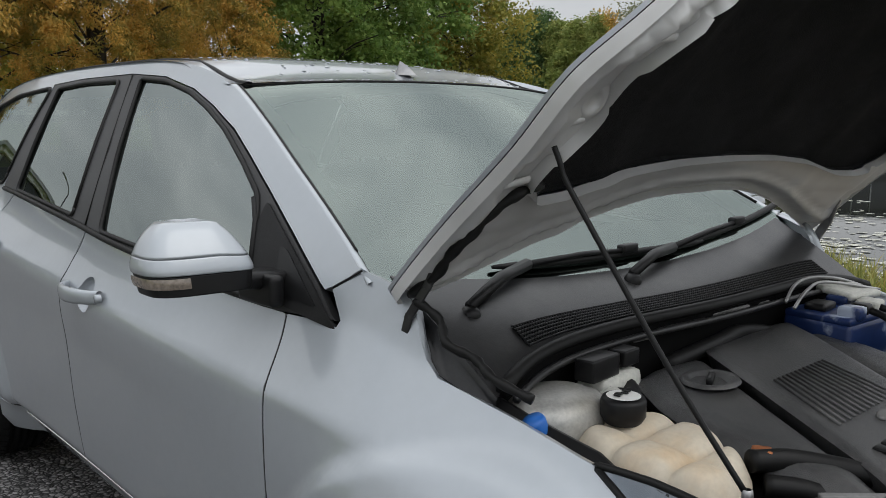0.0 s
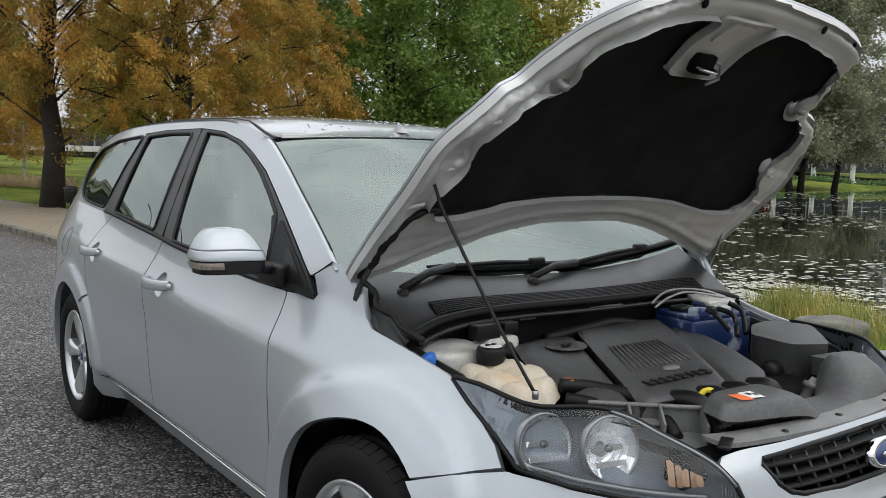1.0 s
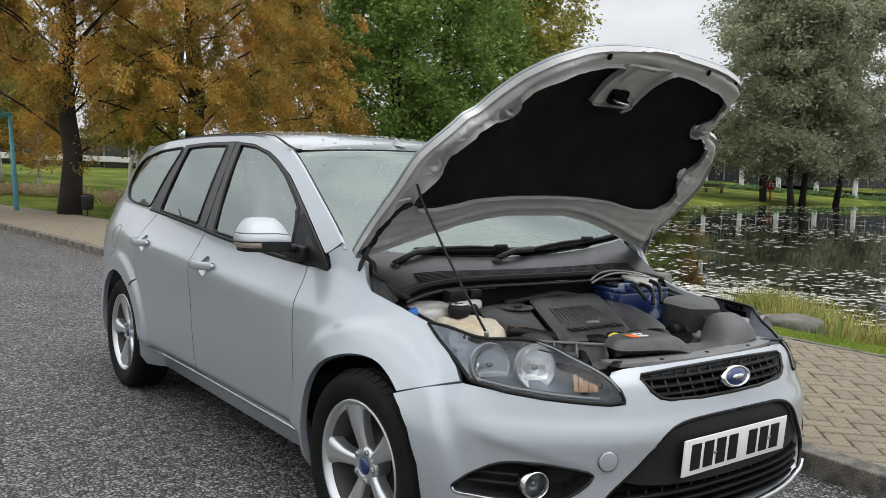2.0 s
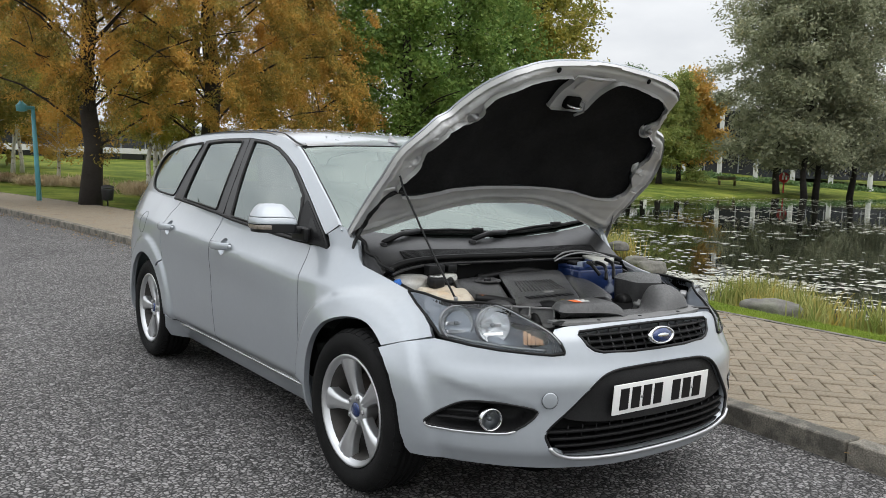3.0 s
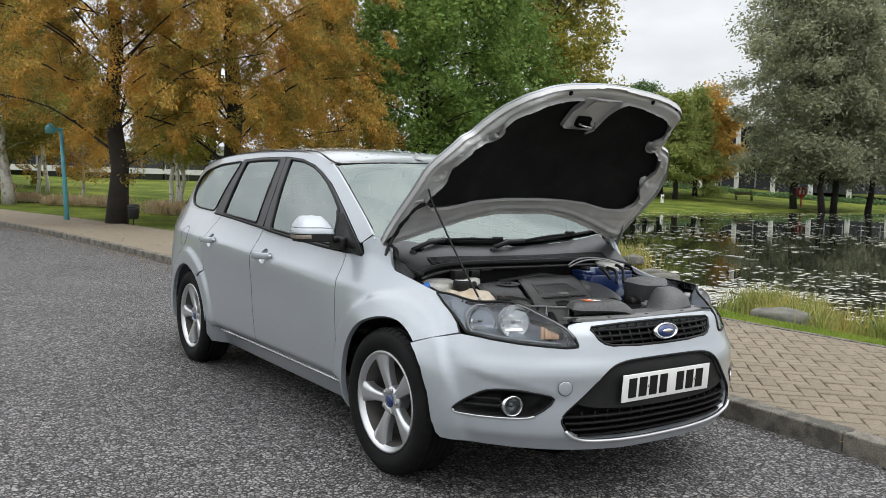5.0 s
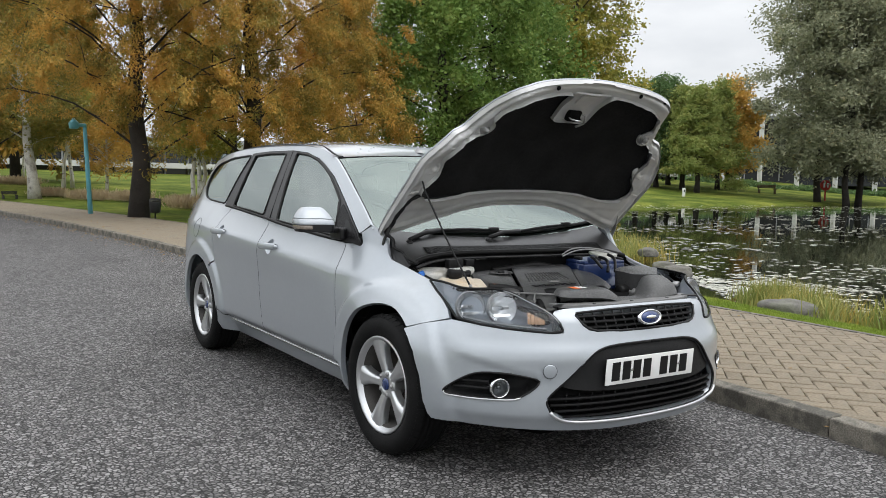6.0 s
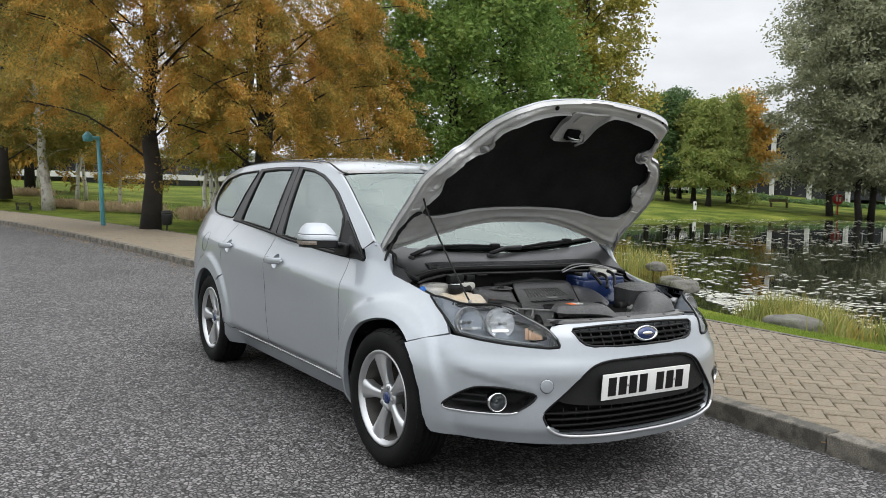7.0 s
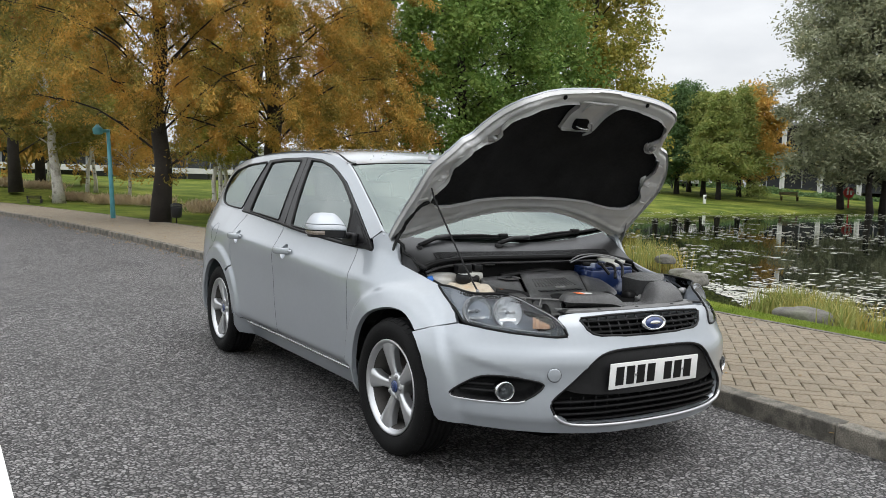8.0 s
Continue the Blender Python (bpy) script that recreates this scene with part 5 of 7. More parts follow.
part("vessel_block", box((0.05, 0.035, 0.03), pose(-0.355, 0.05, 0.85, 0, 0, 5), 0.004), M_TRIM, car)
part("vessel_cap", lathe([(0.022, -0.02), (0.024, 0.0), (0.02, 0.012), (0, 0.013)], pose(-0.45, 0.0, 0.80, 60, 0, 20), sides=20), M_WHITEPL, car)
for h in ([(-0.45, -0.25, 0.77), (-0.38, -0.30, 0.765), (-0.33, -0.42, 0.75), (-0.36, -0.52, 0.70)], [(-0.46, -0.28, 0.745), (-0.41, -0.36, 0.735), (-0.42, -0.50, 0.70)], [(-0.44, 0.02, 0.80), (-0.40, -0.0, 0.795), (-0.37, 0.03, 0.80)],
          [(-0.2, 0.06, 0.80), (-0.02, 0.055, 0.815), (0.08, 0.06, 0.82), (0.2, 0.05, 0.80)]):
    part("hose", tube(smooth_path(h, 6), 0.0175, 10), M_SEAL, car, "black rubber hose")
for i in range(4):
    x = -0.27 + 0.088 * i
    part("intake_pipe", tube(smooth_path([(x, -0.44 - 0.008 * i, 0.755), (x + 0.005, -0.485 - 0.008 * i, 0.762), (x + 0.01, -0.525, 0.748), (x + 0.012, -0.55, 0.70)], 6), 0.023, 12), M_TRIM, car, "curved black intake pipe")
part("dipstick_ring", lathe([(0.014, -0.006), (0.026, -0.006), (0.026, 0.006), (0.014, 0.006)], pose(-0.20, -0.485, 0.757, 70, 0, -35), sides=22, closed=True), M_YELLOW, car, "yellow dipstick ring")

# battery with its tray, cables and cover
battery = part("battery", box((0.27, 0.16, 0.16), pose(0.40, -0.03, 0.752, 0, 0, -4), 0.012), M_BATTERY, car, "blue battery with foil film on top")
part("battery_lid", box((0.265, 0.155, 0.018), pose(0.40, -0.03, 0.837, 0, 0, -4), 0.006), M_BATTERY, battery)
for cx, cy, w, d, h in ((0.31, -0.08, 0.05, 0.05, 0.03), (0.36, -0.08, 0.04, 0.04, 0.03), (0.42, -0.075, 0.06, 0.05, 0.03), (0.33, 0.0, 0.07, 0.05, 0.02), (0.44, 0.0, 0.07, 0.05, 0.025)):
    part("battery_block", box((w, d, h), pose(cx, cy, 0.852, 0, 0, -4 + cx * 20), 0.008), M_BATTERY if cx < 0.32 else (M_TRIM if cx < 0.37 else M_WHITEPL if cy < -0.05 else M_BATTERY), battery)
part("battery_shield", box((0.12, 0.10, 0.018), pose(0.48, 0.0, 0.868, 6, 0, -10), 0.008), M_WHITEPL, battery, "milky cover over the terminal")
for h in ([(0.22, 0.03, 0.87), (0.3, 0.05, 0.895), (0.4, 0.06, 0.90), (0.5, 0.04, 0.89), (0.56, 0.0, 0.87)], [(0.2, 0.0, 0.865), (0.30, 0.02, 0.888), (0.42, 0.03, 0.892), (0.54, -0.05, 0.87)]):
    part("pale_cable", tube(smooth_path(h, 6), 0.004, 8), M_STEEL, battery)
for h in ([(0.28, -0.13, 0.87), (0.27, -0.17, 0.86), (0.29, -0.2, 0.82)], [(0.33, -0.13, 0.87), (0.34, -0.18, 0.855), (0.32, -0.21, 0.8)], [(0.40, -0.12, 0.88), (0.41, -0.16, 0.86), (0.38, -0.2, 0.8)]):
    part("cable", tube(smooth_path(h, 6), 0.008, 8), M_TRIM, battery)

# air filter box, intake duct and radiator cover
airbox = part("air_filter_box", fill(rounded([(0.31, -0.26), (0.42, -0.19), (0.54, -0.17), (0.59, -0.28), (0.51, -0.36), (0.42, -0.44), (0.32, -0.38)], 0.03, 4), lambda x, y: (x, y, 0.822 - 0.10 * max(0, -0.3 - y) - 0.08 * max(0, 0.4 - x)), 0.025, depth=0.12, out=(0, 0, 1)), M_COVER, car, "black air filter box")
part("filter_lip", fill(rounded([(0.33, -0.43), (0.45, -0.445), (0.46, -0.48), (0.33, -0.48)], 0.01, 3), lambda x, y: (x, y, 0.785), 0.03, depth=0.05, out=(0, 0, 1)), M_COVER, airbox)
part("corrugated_hose", lathe([(0.0, -0.004), (0.022, -0.004)] + [(0.027 + 0.005 * (i % 2), 0.012 * i) for i in range(12)], pose(0.27, -0.34, 0.725, 0, 90, 10), sides=24), M_SEAL, car)

M_RADC = material("radiator_cover_plastic", (0.075, 0.075, 0.075), rough=0.4, spots=0.25, scale=7, fine=0.2, bump=0.25, bump_scale=600, second=(0.075, 0.074, 0.07), spread=(0.5, 0.9))


def rad_top(x, y):
    hump = 0.085 * math.exp(-((x - 0.27) / 0.10) ** 4) * math.exp(-((y + 0.56) / 0.10) ** 2)
    hump2 = 0.058 * (1 / (1 + math.exp((x + 0.06) / 0.018))) * math.exp(-((y + 0.60) / 0.11) ** 4)
    return 0.732 + 0.12 * max(0, y + 0.69) - 0.10 * max(0, y + 0.62) + hump + hump2


rad = sheet_part("radiator_cover", [(-0.365, -0.635), (-0.33, -0.65), (-0.1, -0.678), (0.1, -0.678), (0.33, -0.65), (0.375, -0.62), (0.40, -0.55), (0.36, -0.49), (0.26, -0.50), (0.12, -0.56), (0.0, -0.545), (-0.08, -0.525), (-0.26, -0.518), (-0.345, -0.565)], rad_top, M_RADC, 0.05, "dusty black cover over the radiator", 0.012, edge=0.026)
for sx, w, mt in ((-0.262, 0.034, M_ORANGE), (-0.225, 0.04, M_WHITE)):
    part("warning_sticker", fill([(sx - w / 2, -0.585), (sx + w / 2, -0.592), (sx + w / 2 - 0.004, -0.632), (sx - w / 2 - 0.004, -0.625)], lambda x, y: (x, y, rad_top(x, y) + 0.002), 0.02, out=(0, 0, 1)), mt, rad, "small orange and white sticker")
for i in range(2):
    part("sticker_mark", fill([(-0.235 + 0.014 * i, -0.598 - 0.008 * i), (-0.227 + 0.014 * i, -0.598 - 0.008 * i), (-0.227 + 0.014 * i, -0.612 - 0.008 * i), (-0.235 + 0.014 * i, -0.612 - 0.008 * i)], lambda x, y: (x, y, rad_top(x, y) + 0.0035), 0.02, out=(0, 0, 1)), M_TRIM, rad)
for cx in (-0.22, 0.0, 0.22):
    part("fixing_clip", lathe([(0.008, 0.0), (0.007, 0.002), (0, 0.003)], pose(cx, -0.69, 0.7395), sides=14), M_TRIM, rad)
# pale front strip of the radiator cover
front_y = spl((-0.41, -0.668), (-0.33, -0.69), (-0.1, -0.722), (0.1, -0.722), (0.33, -0.69), (0.42, -0.648))
strip_loop = [(-0.40 + 0.8 * i / 20, front_y(-0.40 + 0.8 * i / 20)) for i in range(21)] + [(0.40 - 0.8 * i / 20, front_y(0.40 - 0.8 * i / 20) + 0.062) for i in range(21)]
M_STRIP = material("dusty_grey_plastic", (0.19, 0.19, 0.187), rough=0.5, spots=0.2, scale=12, fine=0.15)
part("cover_strip", fill(strip_loop, lambda x, y: (x, y, 0.7385 + 0.03 * (y + 0.70)), 0.02, depth=0.01, out=(0, 0, 1)), M_STRIP, rad, "lighter grey front strip of the cover")
# lamp carrier: grey ribbed moulding between lamp and radiator cover
def carrier(sgn):
    a, b = Vector((sgn * 0.475, -0.365, 0.762)), Vector((sgn * 0.29, -0.535, 0.762))
    d = (b - a).normalized()
    turn = math.degrees(math.atan2(d.y, d.x))
    c = part("lamp_carrier", box(((b - a).length, 0.014, 0.007), Matrix.Translation((a + b) / 2) @ pose(0, 0, 0, 0, 0, turn), 0.002), M_STRIP, car, "grey plastic lamp carrier with ribs")
    n = Vector((d.y, -d.x, 0)) if Vector((d.y, -d.x, 0)).y < 0 else Vector((-d.y, d.x, 0))
    part("carrier_wall", box(((b - a).length * 0.98, 0.004, 0.075), Matrix.Translation((a + b) / 2 + Vector((0, 0, -0.038)) - n * 0.005) @ pose(0, 0, 0, 0, 0, turn), 0.001), M_GREYPL, c)
    for t in (0.35, 0.62, 0.98):
        p = a.lerp(b, t)
        part("carrier_rib", box((0.006, 0.085, 0.06), Matrix.Translation(p + n * 0.04 + Vector((0, 0, -0.034))) @ pose(0, 0, 0, 14, 0, turn), 0.002), M_GREYPL, c)
    part("carrier_pan", box((0.15, 0.10, 0.006), Matrix.Translation(a.lerp(b, 0.7) + n * 0.045 + Vector((0, 0, -0.068))) @ pose(0, 0, 0, 8, 0, turn), 0.002), M_GREYPL, c)
    part("carrier_step", box((0.10, 0.03, 0.006), Matrix.Translation(a.lerp(b, 0.45) + n * 0.03 + Vector((0, 0, -0.03))) @ pose(0, 0, 0, 8, 0, turn), 0.002), M_GREYPL, c)


carrier(-1)
carrier(1)
for sgn in (-1, 1):
    part("bonnet_buffer", box((0.07, 0.026, 0.008), pose(sgn * 0.395, -0.665, 0.738, 0, 0, -sgn * 28), 0.003), M_TRIM, car)
latch = part("lamp_bracket", box((0.09, 0.03, 0.02), pose(0.50, -0.49, 0.765, 0, 0, 35), 0.006), M_STEEL, car, "pale metal bracket by the lamp")
part("bracket_leg", box((0.02, 0.02, 0.06), pose(0.525, -0.475, 0.735), 0.004), M_STEEL, latch)
for cx, cy in ((0.18, -0.52), (0.22, -0.56), (0.28, -0.52)):
    part("pipe_union", lathe([(0.016, -0.03), (0.016, 0.0), (0.022, 0.002), (0.022, 0.014), (0.012, 0.016), (0.008, 0.03), (0, 0.03)], pose(cx, cy, 0.735, 10, 20, 0), sides=14), M_GREYPL, car)

# ---- lamps ----
M_LAMPBODY = material("lamp_housing", (0.24, 0.265, 0.30), rough=0.28, metal=0.4, spots=0.06, scale=5)
M_LAMPGREY = material("lamp_satin_grey", (0.24, 0.25, 0.26), rough=0.3, metal=0.7)
M_AMBER = material("amber_reflector", (0.36, 0.21, 0.12), rough=0.35, metal=0.4, spots=0.2, scale=45)
M_REFLECT = material('lamp_reflector', (0.93, 0.94, 0.95), rough=0.2, metal=0.72)
M_SLAT = material('grille_plastic', (0.03, 0.03, 0.031), rough=0.45, spots=0.2, scale=12)
tip_s = 0.444
lamp_loop = rounded(smooth_path(lamp_sz[:11], 2) + lamp_sz[11:], 0.01, 2)


def rim_gap(s, z, loop):
    best = 9.0
    for i in range(len(loop)):
        a, b = Vector(loop[i]), Vector(loop[(i + 1) % len(loop)])
        d = b - a
        if d.length_squared < 1e-10:
            continue
        t = min(1, max(0, (Vector((s, z)) - a).dot(d) / d.length_squared))
        best = min(best, (Vector((s, z)) - a - d * t).length)
    return best


cover_bm = fill(lamp_loop, lambda s, z: nose(-s, z, 0.003), 0.02, depth=0.003, out=(0, -1, 0.3))
body_bm = fill(lamp_loop, lambda s, z: nose(-s, z, -0.008 - 0.115 * min(1, rim_gap(s, z, lamp_loop) / 0.034)), 0.012, out=(0, -1, 0.3))
rim_bm = tube([Vector(nose(-s, z, 0.001)) for s, z in lamp_loop + lamp_loop[:1]], 0.0055, 6)


def headlamp(right):
    flip = (lambda b: b.copy()) if right else flip_x
    sg = -1 if right else 1
    body = part("headlamp", flip(body_bm), M_LAMPBODY, car, "clear headlamp with twin chrome reflectors and amber indicator")
    part("lamp_cover", flip(cover_bm), G_LAMP, body, "clear plastic lamp cover")
    part("lamp_rim", flip(rim_bm), M_SEAL, body)
    def face(q, z, low, lean=(0.25, -0.94, 0.2)):
        return Matrix.Translation(nose(sg * q, z, low)) @ Vector((sg * lean[0], lean[1], lean[2])).to_track_quat("Z", "Y").to_matrix().to_4x4()
    for q, z, r in ((0.858, 0.722, 0.060), (0.725, 0.722, 0.062)):
        m = face(q, z, -0.036)
        prof = [(r * (0.18 + 0.82 * k / 5), -0.04 + 0.042 * (k / 5) ** 2) for k in range(6)]
        part("reflector", lathe(prof, m, sides=15), M_REFLECT, body, "bright faceted reflector bowl", smooth=False)
        part("reflector_ring", lathe([(r * 0.99, -0.004), (r * 1.0, 0.006), (r * 1.06, 0.006), (r * 1.08, -0.012)], m, sides=40), M_LAMPGREY, body, "satin ring round the bowl")
        for k in range(2):
            part("facet", box((r * 1.2, 0.012, 0.004), m @ pose(0, (k - 1) * r * 0.5, -0.014 + 0.01 * abs(k - 1), 18 * (k - 1), 0, 0), 0.001), M_REFLECT, body, smooth=False)
        part("bulb", lathe([(0.005, -0.035), (0.005, -0.008), (0.003, -0.002), (0, 0.0)], m, sides=14), M_WHITEPL, body)
        part("bulb_shield", lathe([(0.0, 0.002), (0.007, 0.0), (0.008, -0.008)], m, sides=18), M_LAMPGREY, body)
    for k in range(5):
        q0, q1 = 0.597 - 0.016 * k, 0.5825 - 0.016 * k
        t0, t1 = 0.713 - 0.006 * k, 0.710 - 0.006 * k
        strip = rounded([(q0, 0.668), (q1, 0.667), (q1, t1), (q0, t0)], 0.003, 2)
        part("indicator", fill(strip, lambda q, z: nose(sg * q, z, -0.022 + 0.25 * (q - q1) * (1 if k % 2 else -1)), 0.008, out=(0, -1, 0.2)), M_AMBER, body, "faceted amber indicator reflector" if k == 0 else "")
    low_edge = [(0.93, 0.684), (0.82, 0.671), (0.69, 0.661), (0.58, 0.654), (0.51, 0.65)]
    part("lamp_bezel", tube([Vector(nose(sg * q, z, -0.02)) for q, z in smooth_path(low_edge, 4)], 0.008, 6), M_LAMPGREY, body)
    for k in range(6):
        s0 = tip_s + 0.010 + 0.007 * k
        part("corner_rib", tube([Vector(nose(sg * s0, 0.646, -0.004)), Vector(nose(sg * (s0 - 0.002), 0.658 + 0.004 * k, -0.004))], 0.0018, 5), M_LAMPGREY, body)
    brow = rounded([(1.10, 0.798), (0.965, 0.793), (0.853, 0.788), (0.773, 0.791), (0.715, 0.785), (0.65, 0.768), (0.655, 0.757), (0.72, 0.768), (0.78, 0.775), (0.86, 0.772), (0.97, 0.782)], 0.006, 2)
    part("lamp_brow", fill(brow, lambda q, z: nose(sg * q, z, -0.0085), 0.02, out=(0, -1, 0.3)), M_TRIM, body, "black brow along the lamp's upper edge")
    upper_edge = [(0.72, 0.789), (0.656, 0.772), (0.557, 0.740), (0.493, 0.710), (0.458, 0.674)]
    part("lamp_lip", tube([Vector(nose(sg * q, z, 0.004)) for q, z in smooth_path(upper_edge, 4)], 0.0035, 6), M_LAMPGREY, body, "pale moulded edge of the lamp cover")
    return body


headlamp(True)
headlamp(False)


# ---- grille, lower mouth, number plate, fog lamps ----
def inset(pts, off):
    return [Vector(nose(s, z, off)) for s, z in pts]


def bar(pts, r, off, name, mat, parent, label=""):
    return part(name, tube(inset(pts, off), r, 6), mat, parent, label)


# sheet set behind the slats, its black standing for the shaded opening
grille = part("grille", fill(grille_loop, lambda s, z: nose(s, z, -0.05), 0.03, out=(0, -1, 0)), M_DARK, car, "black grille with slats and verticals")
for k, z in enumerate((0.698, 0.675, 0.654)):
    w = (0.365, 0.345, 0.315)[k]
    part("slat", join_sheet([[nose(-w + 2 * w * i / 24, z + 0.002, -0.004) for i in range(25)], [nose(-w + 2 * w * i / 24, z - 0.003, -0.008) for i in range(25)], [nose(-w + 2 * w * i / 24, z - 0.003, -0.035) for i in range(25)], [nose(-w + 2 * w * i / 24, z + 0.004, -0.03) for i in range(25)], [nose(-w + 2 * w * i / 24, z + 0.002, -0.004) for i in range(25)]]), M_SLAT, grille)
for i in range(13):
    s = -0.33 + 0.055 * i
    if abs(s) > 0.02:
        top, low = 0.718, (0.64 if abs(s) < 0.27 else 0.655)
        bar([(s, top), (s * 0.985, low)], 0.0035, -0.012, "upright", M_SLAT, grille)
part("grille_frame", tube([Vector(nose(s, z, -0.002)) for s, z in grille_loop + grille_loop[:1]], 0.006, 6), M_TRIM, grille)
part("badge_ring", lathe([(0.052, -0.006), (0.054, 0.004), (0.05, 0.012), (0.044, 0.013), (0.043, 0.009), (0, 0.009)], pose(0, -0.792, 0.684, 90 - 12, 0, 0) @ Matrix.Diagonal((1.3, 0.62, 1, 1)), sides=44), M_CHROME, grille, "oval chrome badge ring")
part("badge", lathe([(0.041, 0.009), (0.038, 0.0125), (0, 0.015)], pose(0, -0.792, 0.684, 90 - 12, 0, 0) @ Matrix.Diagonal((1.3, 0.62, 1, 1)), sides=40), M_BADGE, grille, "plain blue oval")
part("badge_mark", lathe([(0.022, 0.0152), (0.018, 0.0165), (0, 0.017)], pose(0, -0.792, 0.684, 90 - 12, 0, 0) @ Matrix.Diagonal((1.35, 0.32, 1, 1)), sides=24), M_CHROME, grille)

# backing sheet of the mouth, black in place of its shaded depth
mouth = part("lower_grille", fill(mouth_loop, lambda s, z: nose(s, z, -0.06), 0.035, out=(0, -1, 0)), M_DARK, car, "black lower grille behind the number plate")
panel = [(0.0, 0.582), (0.18, 0.580), (0.265, 0.569), (0.325, 0.543), (0.41, 0.464), (0.45, 0.425), (0.30, 0.40), (0.0, 0.393)]
panel = smooth_path(panel + [(-s, z) for s, z in panel[::-1][1:] if s > 0], 4, True)
part("plate_panel", fill(panel, lambda s, z: nose(s, z, -0.018), 0.03, depth=0.03, out=(0, -1, 0)), M_PLASTIC, mouth, "charcoal plastic panel round the plate")
for z, w in ((0.372, 0.50), (0.347, 0.495), (0.322, 0.475), (0.298, 0.44)):
    part("slat", join_sheet([[nose(-w + 2 * w * i / 24, z + 0.004, -0.02) for i in range(25)], [nose(-w + 2 * w * i / 24, z - 0.003, -0.017) for i in range(25)], [nose(-w + 2 * w * i / 24, z - 0.004, -0.05) for i in range(25)], [nose(-w + 2 * w * i / 24, z + 0.006, -0.05) for i in range(25)], [nose(-w + 2 * w * i / 24, z + 0.004, -0.02) for i in range(25)]]), M_PLASTIC, mouth)
for i in range(15):
    s = -0.42 + 0.06 * i
    bar([(s, 0.39), (s, 0.275)], 0.003, -0.034, "upright", M_PLASTIC, mouth)
part("mouth_trim", tube([Vector(nose(s, z, 0.002)) for s, z in mouth_loop[5:] + mouth_loop[:1] if z < 0.335], 0.008, 6), M_ALLOY, mouth, "bright lip below the lower grille")
part("mouth_edge", tube([Vector(nose(s, z, -0.006)) for s, z in mouth_loop + mouth_loop[:1]], 0.007, 6), M_TRIM, mouth)

M_PLATE = material("plate_white", (0.83, 0.83, 0.81), rough=0.35, coat=0.6, spots=0.03, scale=14)
PLATE_POSE = pose(0.0, -0.815, 0.475, 4, 0, 0)
plate = part("number_plate", box((0.52, 0.005, 0.111), PLATE_POSE, 0.002), M_PLATE, car, "white number plate with plain black bars")
for cx in (-0.205, -0.145, -0.085, -0.025, 0.075, 0.135, 0.195):
    part("plate_bar", box((0.044, 0.003, 0.079), PLATE_POSE @ pose(cx, -0.0035, 0), 0.001), M_TRIM, plate, smooth=False)
for cx in (-0.115, 0.165):
    part("plate_screw", lathe([(0.006, 0.0), (0.005, 0.003), (0, 0.0035)], PLATE_POSE @ pose(cx, -0.005, 0.0, 90, 0, 0), sides=12), M_STEEL, plate)
for loop, sg in ((fog_r, -1), (fog_l, 1)):
    pocket = part("fog_pocket", fill(loop, lambda s, z: nose(s, z, -0.004 - 0.075 * min(1, rim_gap(s, z, loop) / 0.012)), 0.018, out=(0, -1, 0)), M_PLASTIC, car, "black recess with a round fog lamp")
    part("fog_edge", tube([Vector(nose(s, z, 0.0)) for s, z in loop + loop[:1]], 0.0045, 6), M_TRIM, pocket)
    low_rim = [q for q in loop if q[1] < 0.395]
    low_rim.sort()
    part("fog_trim", tube([Vector(nose(a, b - 0.004, 0.002)) for a, b in low_rim], 0.0045, 6), M_ALLOY, pocket, "bright lip below the fog lamp")
    for z in (0.405, 0.432):
        a, b = s_at(0.67, -0.60), s_at(0.765, -0.47)
        part("fog_slat", tube([Vector(nose(sg * (a + (b - a) * i / 6), z, -0.022)) for i in range(7)], 0.007, 6), M_PLASTIC, pocket)
    m = Matrix.Translation((sg * 0.650, -0.618, 0.415)) @ Vector((sg * 0.25, -0.96, 0.0)).to_track_quat("Z", "Y").to_matrix().to_4x4()
    part("fog_ring", lathe([(0.041, -0.03), (0.041, 0.008), (0.038, 0.012), (0.035, 0.009), (0.034, -0.002)], m, sides=34), M_CHROME, pocket, "chrome ring of the fog lamp")
    part("fog_bowl", lathe([(0.034, -0.002), (0.028, -0.015), (0.012, -0.028), (0.0, -0.03)], m, sides=30), M_LAMPGREY, pocket)
    part("fog_bulb", lathe([(0.009, -0.025), (0.009, -0.008), (0, -0.004)], m, sides=14), M_LAMPGREY, pocket)
    part("fog_lens", lathe([(0.035, 0.003), (0.02, 0.008), (0, 0.009)], m, sides=30), G_LAMP, pocket)
s0 = s_at(0.493, -0.737)
mt = Matrix.Translation(nose(-s0, 0.491, 0.005)) @ Vector((-0.42, -0.9, 0.0)).to_track_quat("Z", "Y").to_matrix().to_4x4()
part("tow_cover", lathe([(0.0285, -0.004), (0.027, 0.0012), (0.024, 0.002), (0, 0.003)], mt, sides=32), M_PAINT, car, "round silver towing-eye cover")
part("tow_gap", lathe([(0.0295, 0.0003), (0.028, 0.0006)], mt, sides=32), M_TRIM, car)
part("under_tray", fill([(-0.5, -0.70), (0.5, -0.70), (0.66, -0.40), (-0.66, -0.40)], lambda x, y: (x, y, 0.225), 0.1, out=(0, 0, -1)), M_DARK, car)


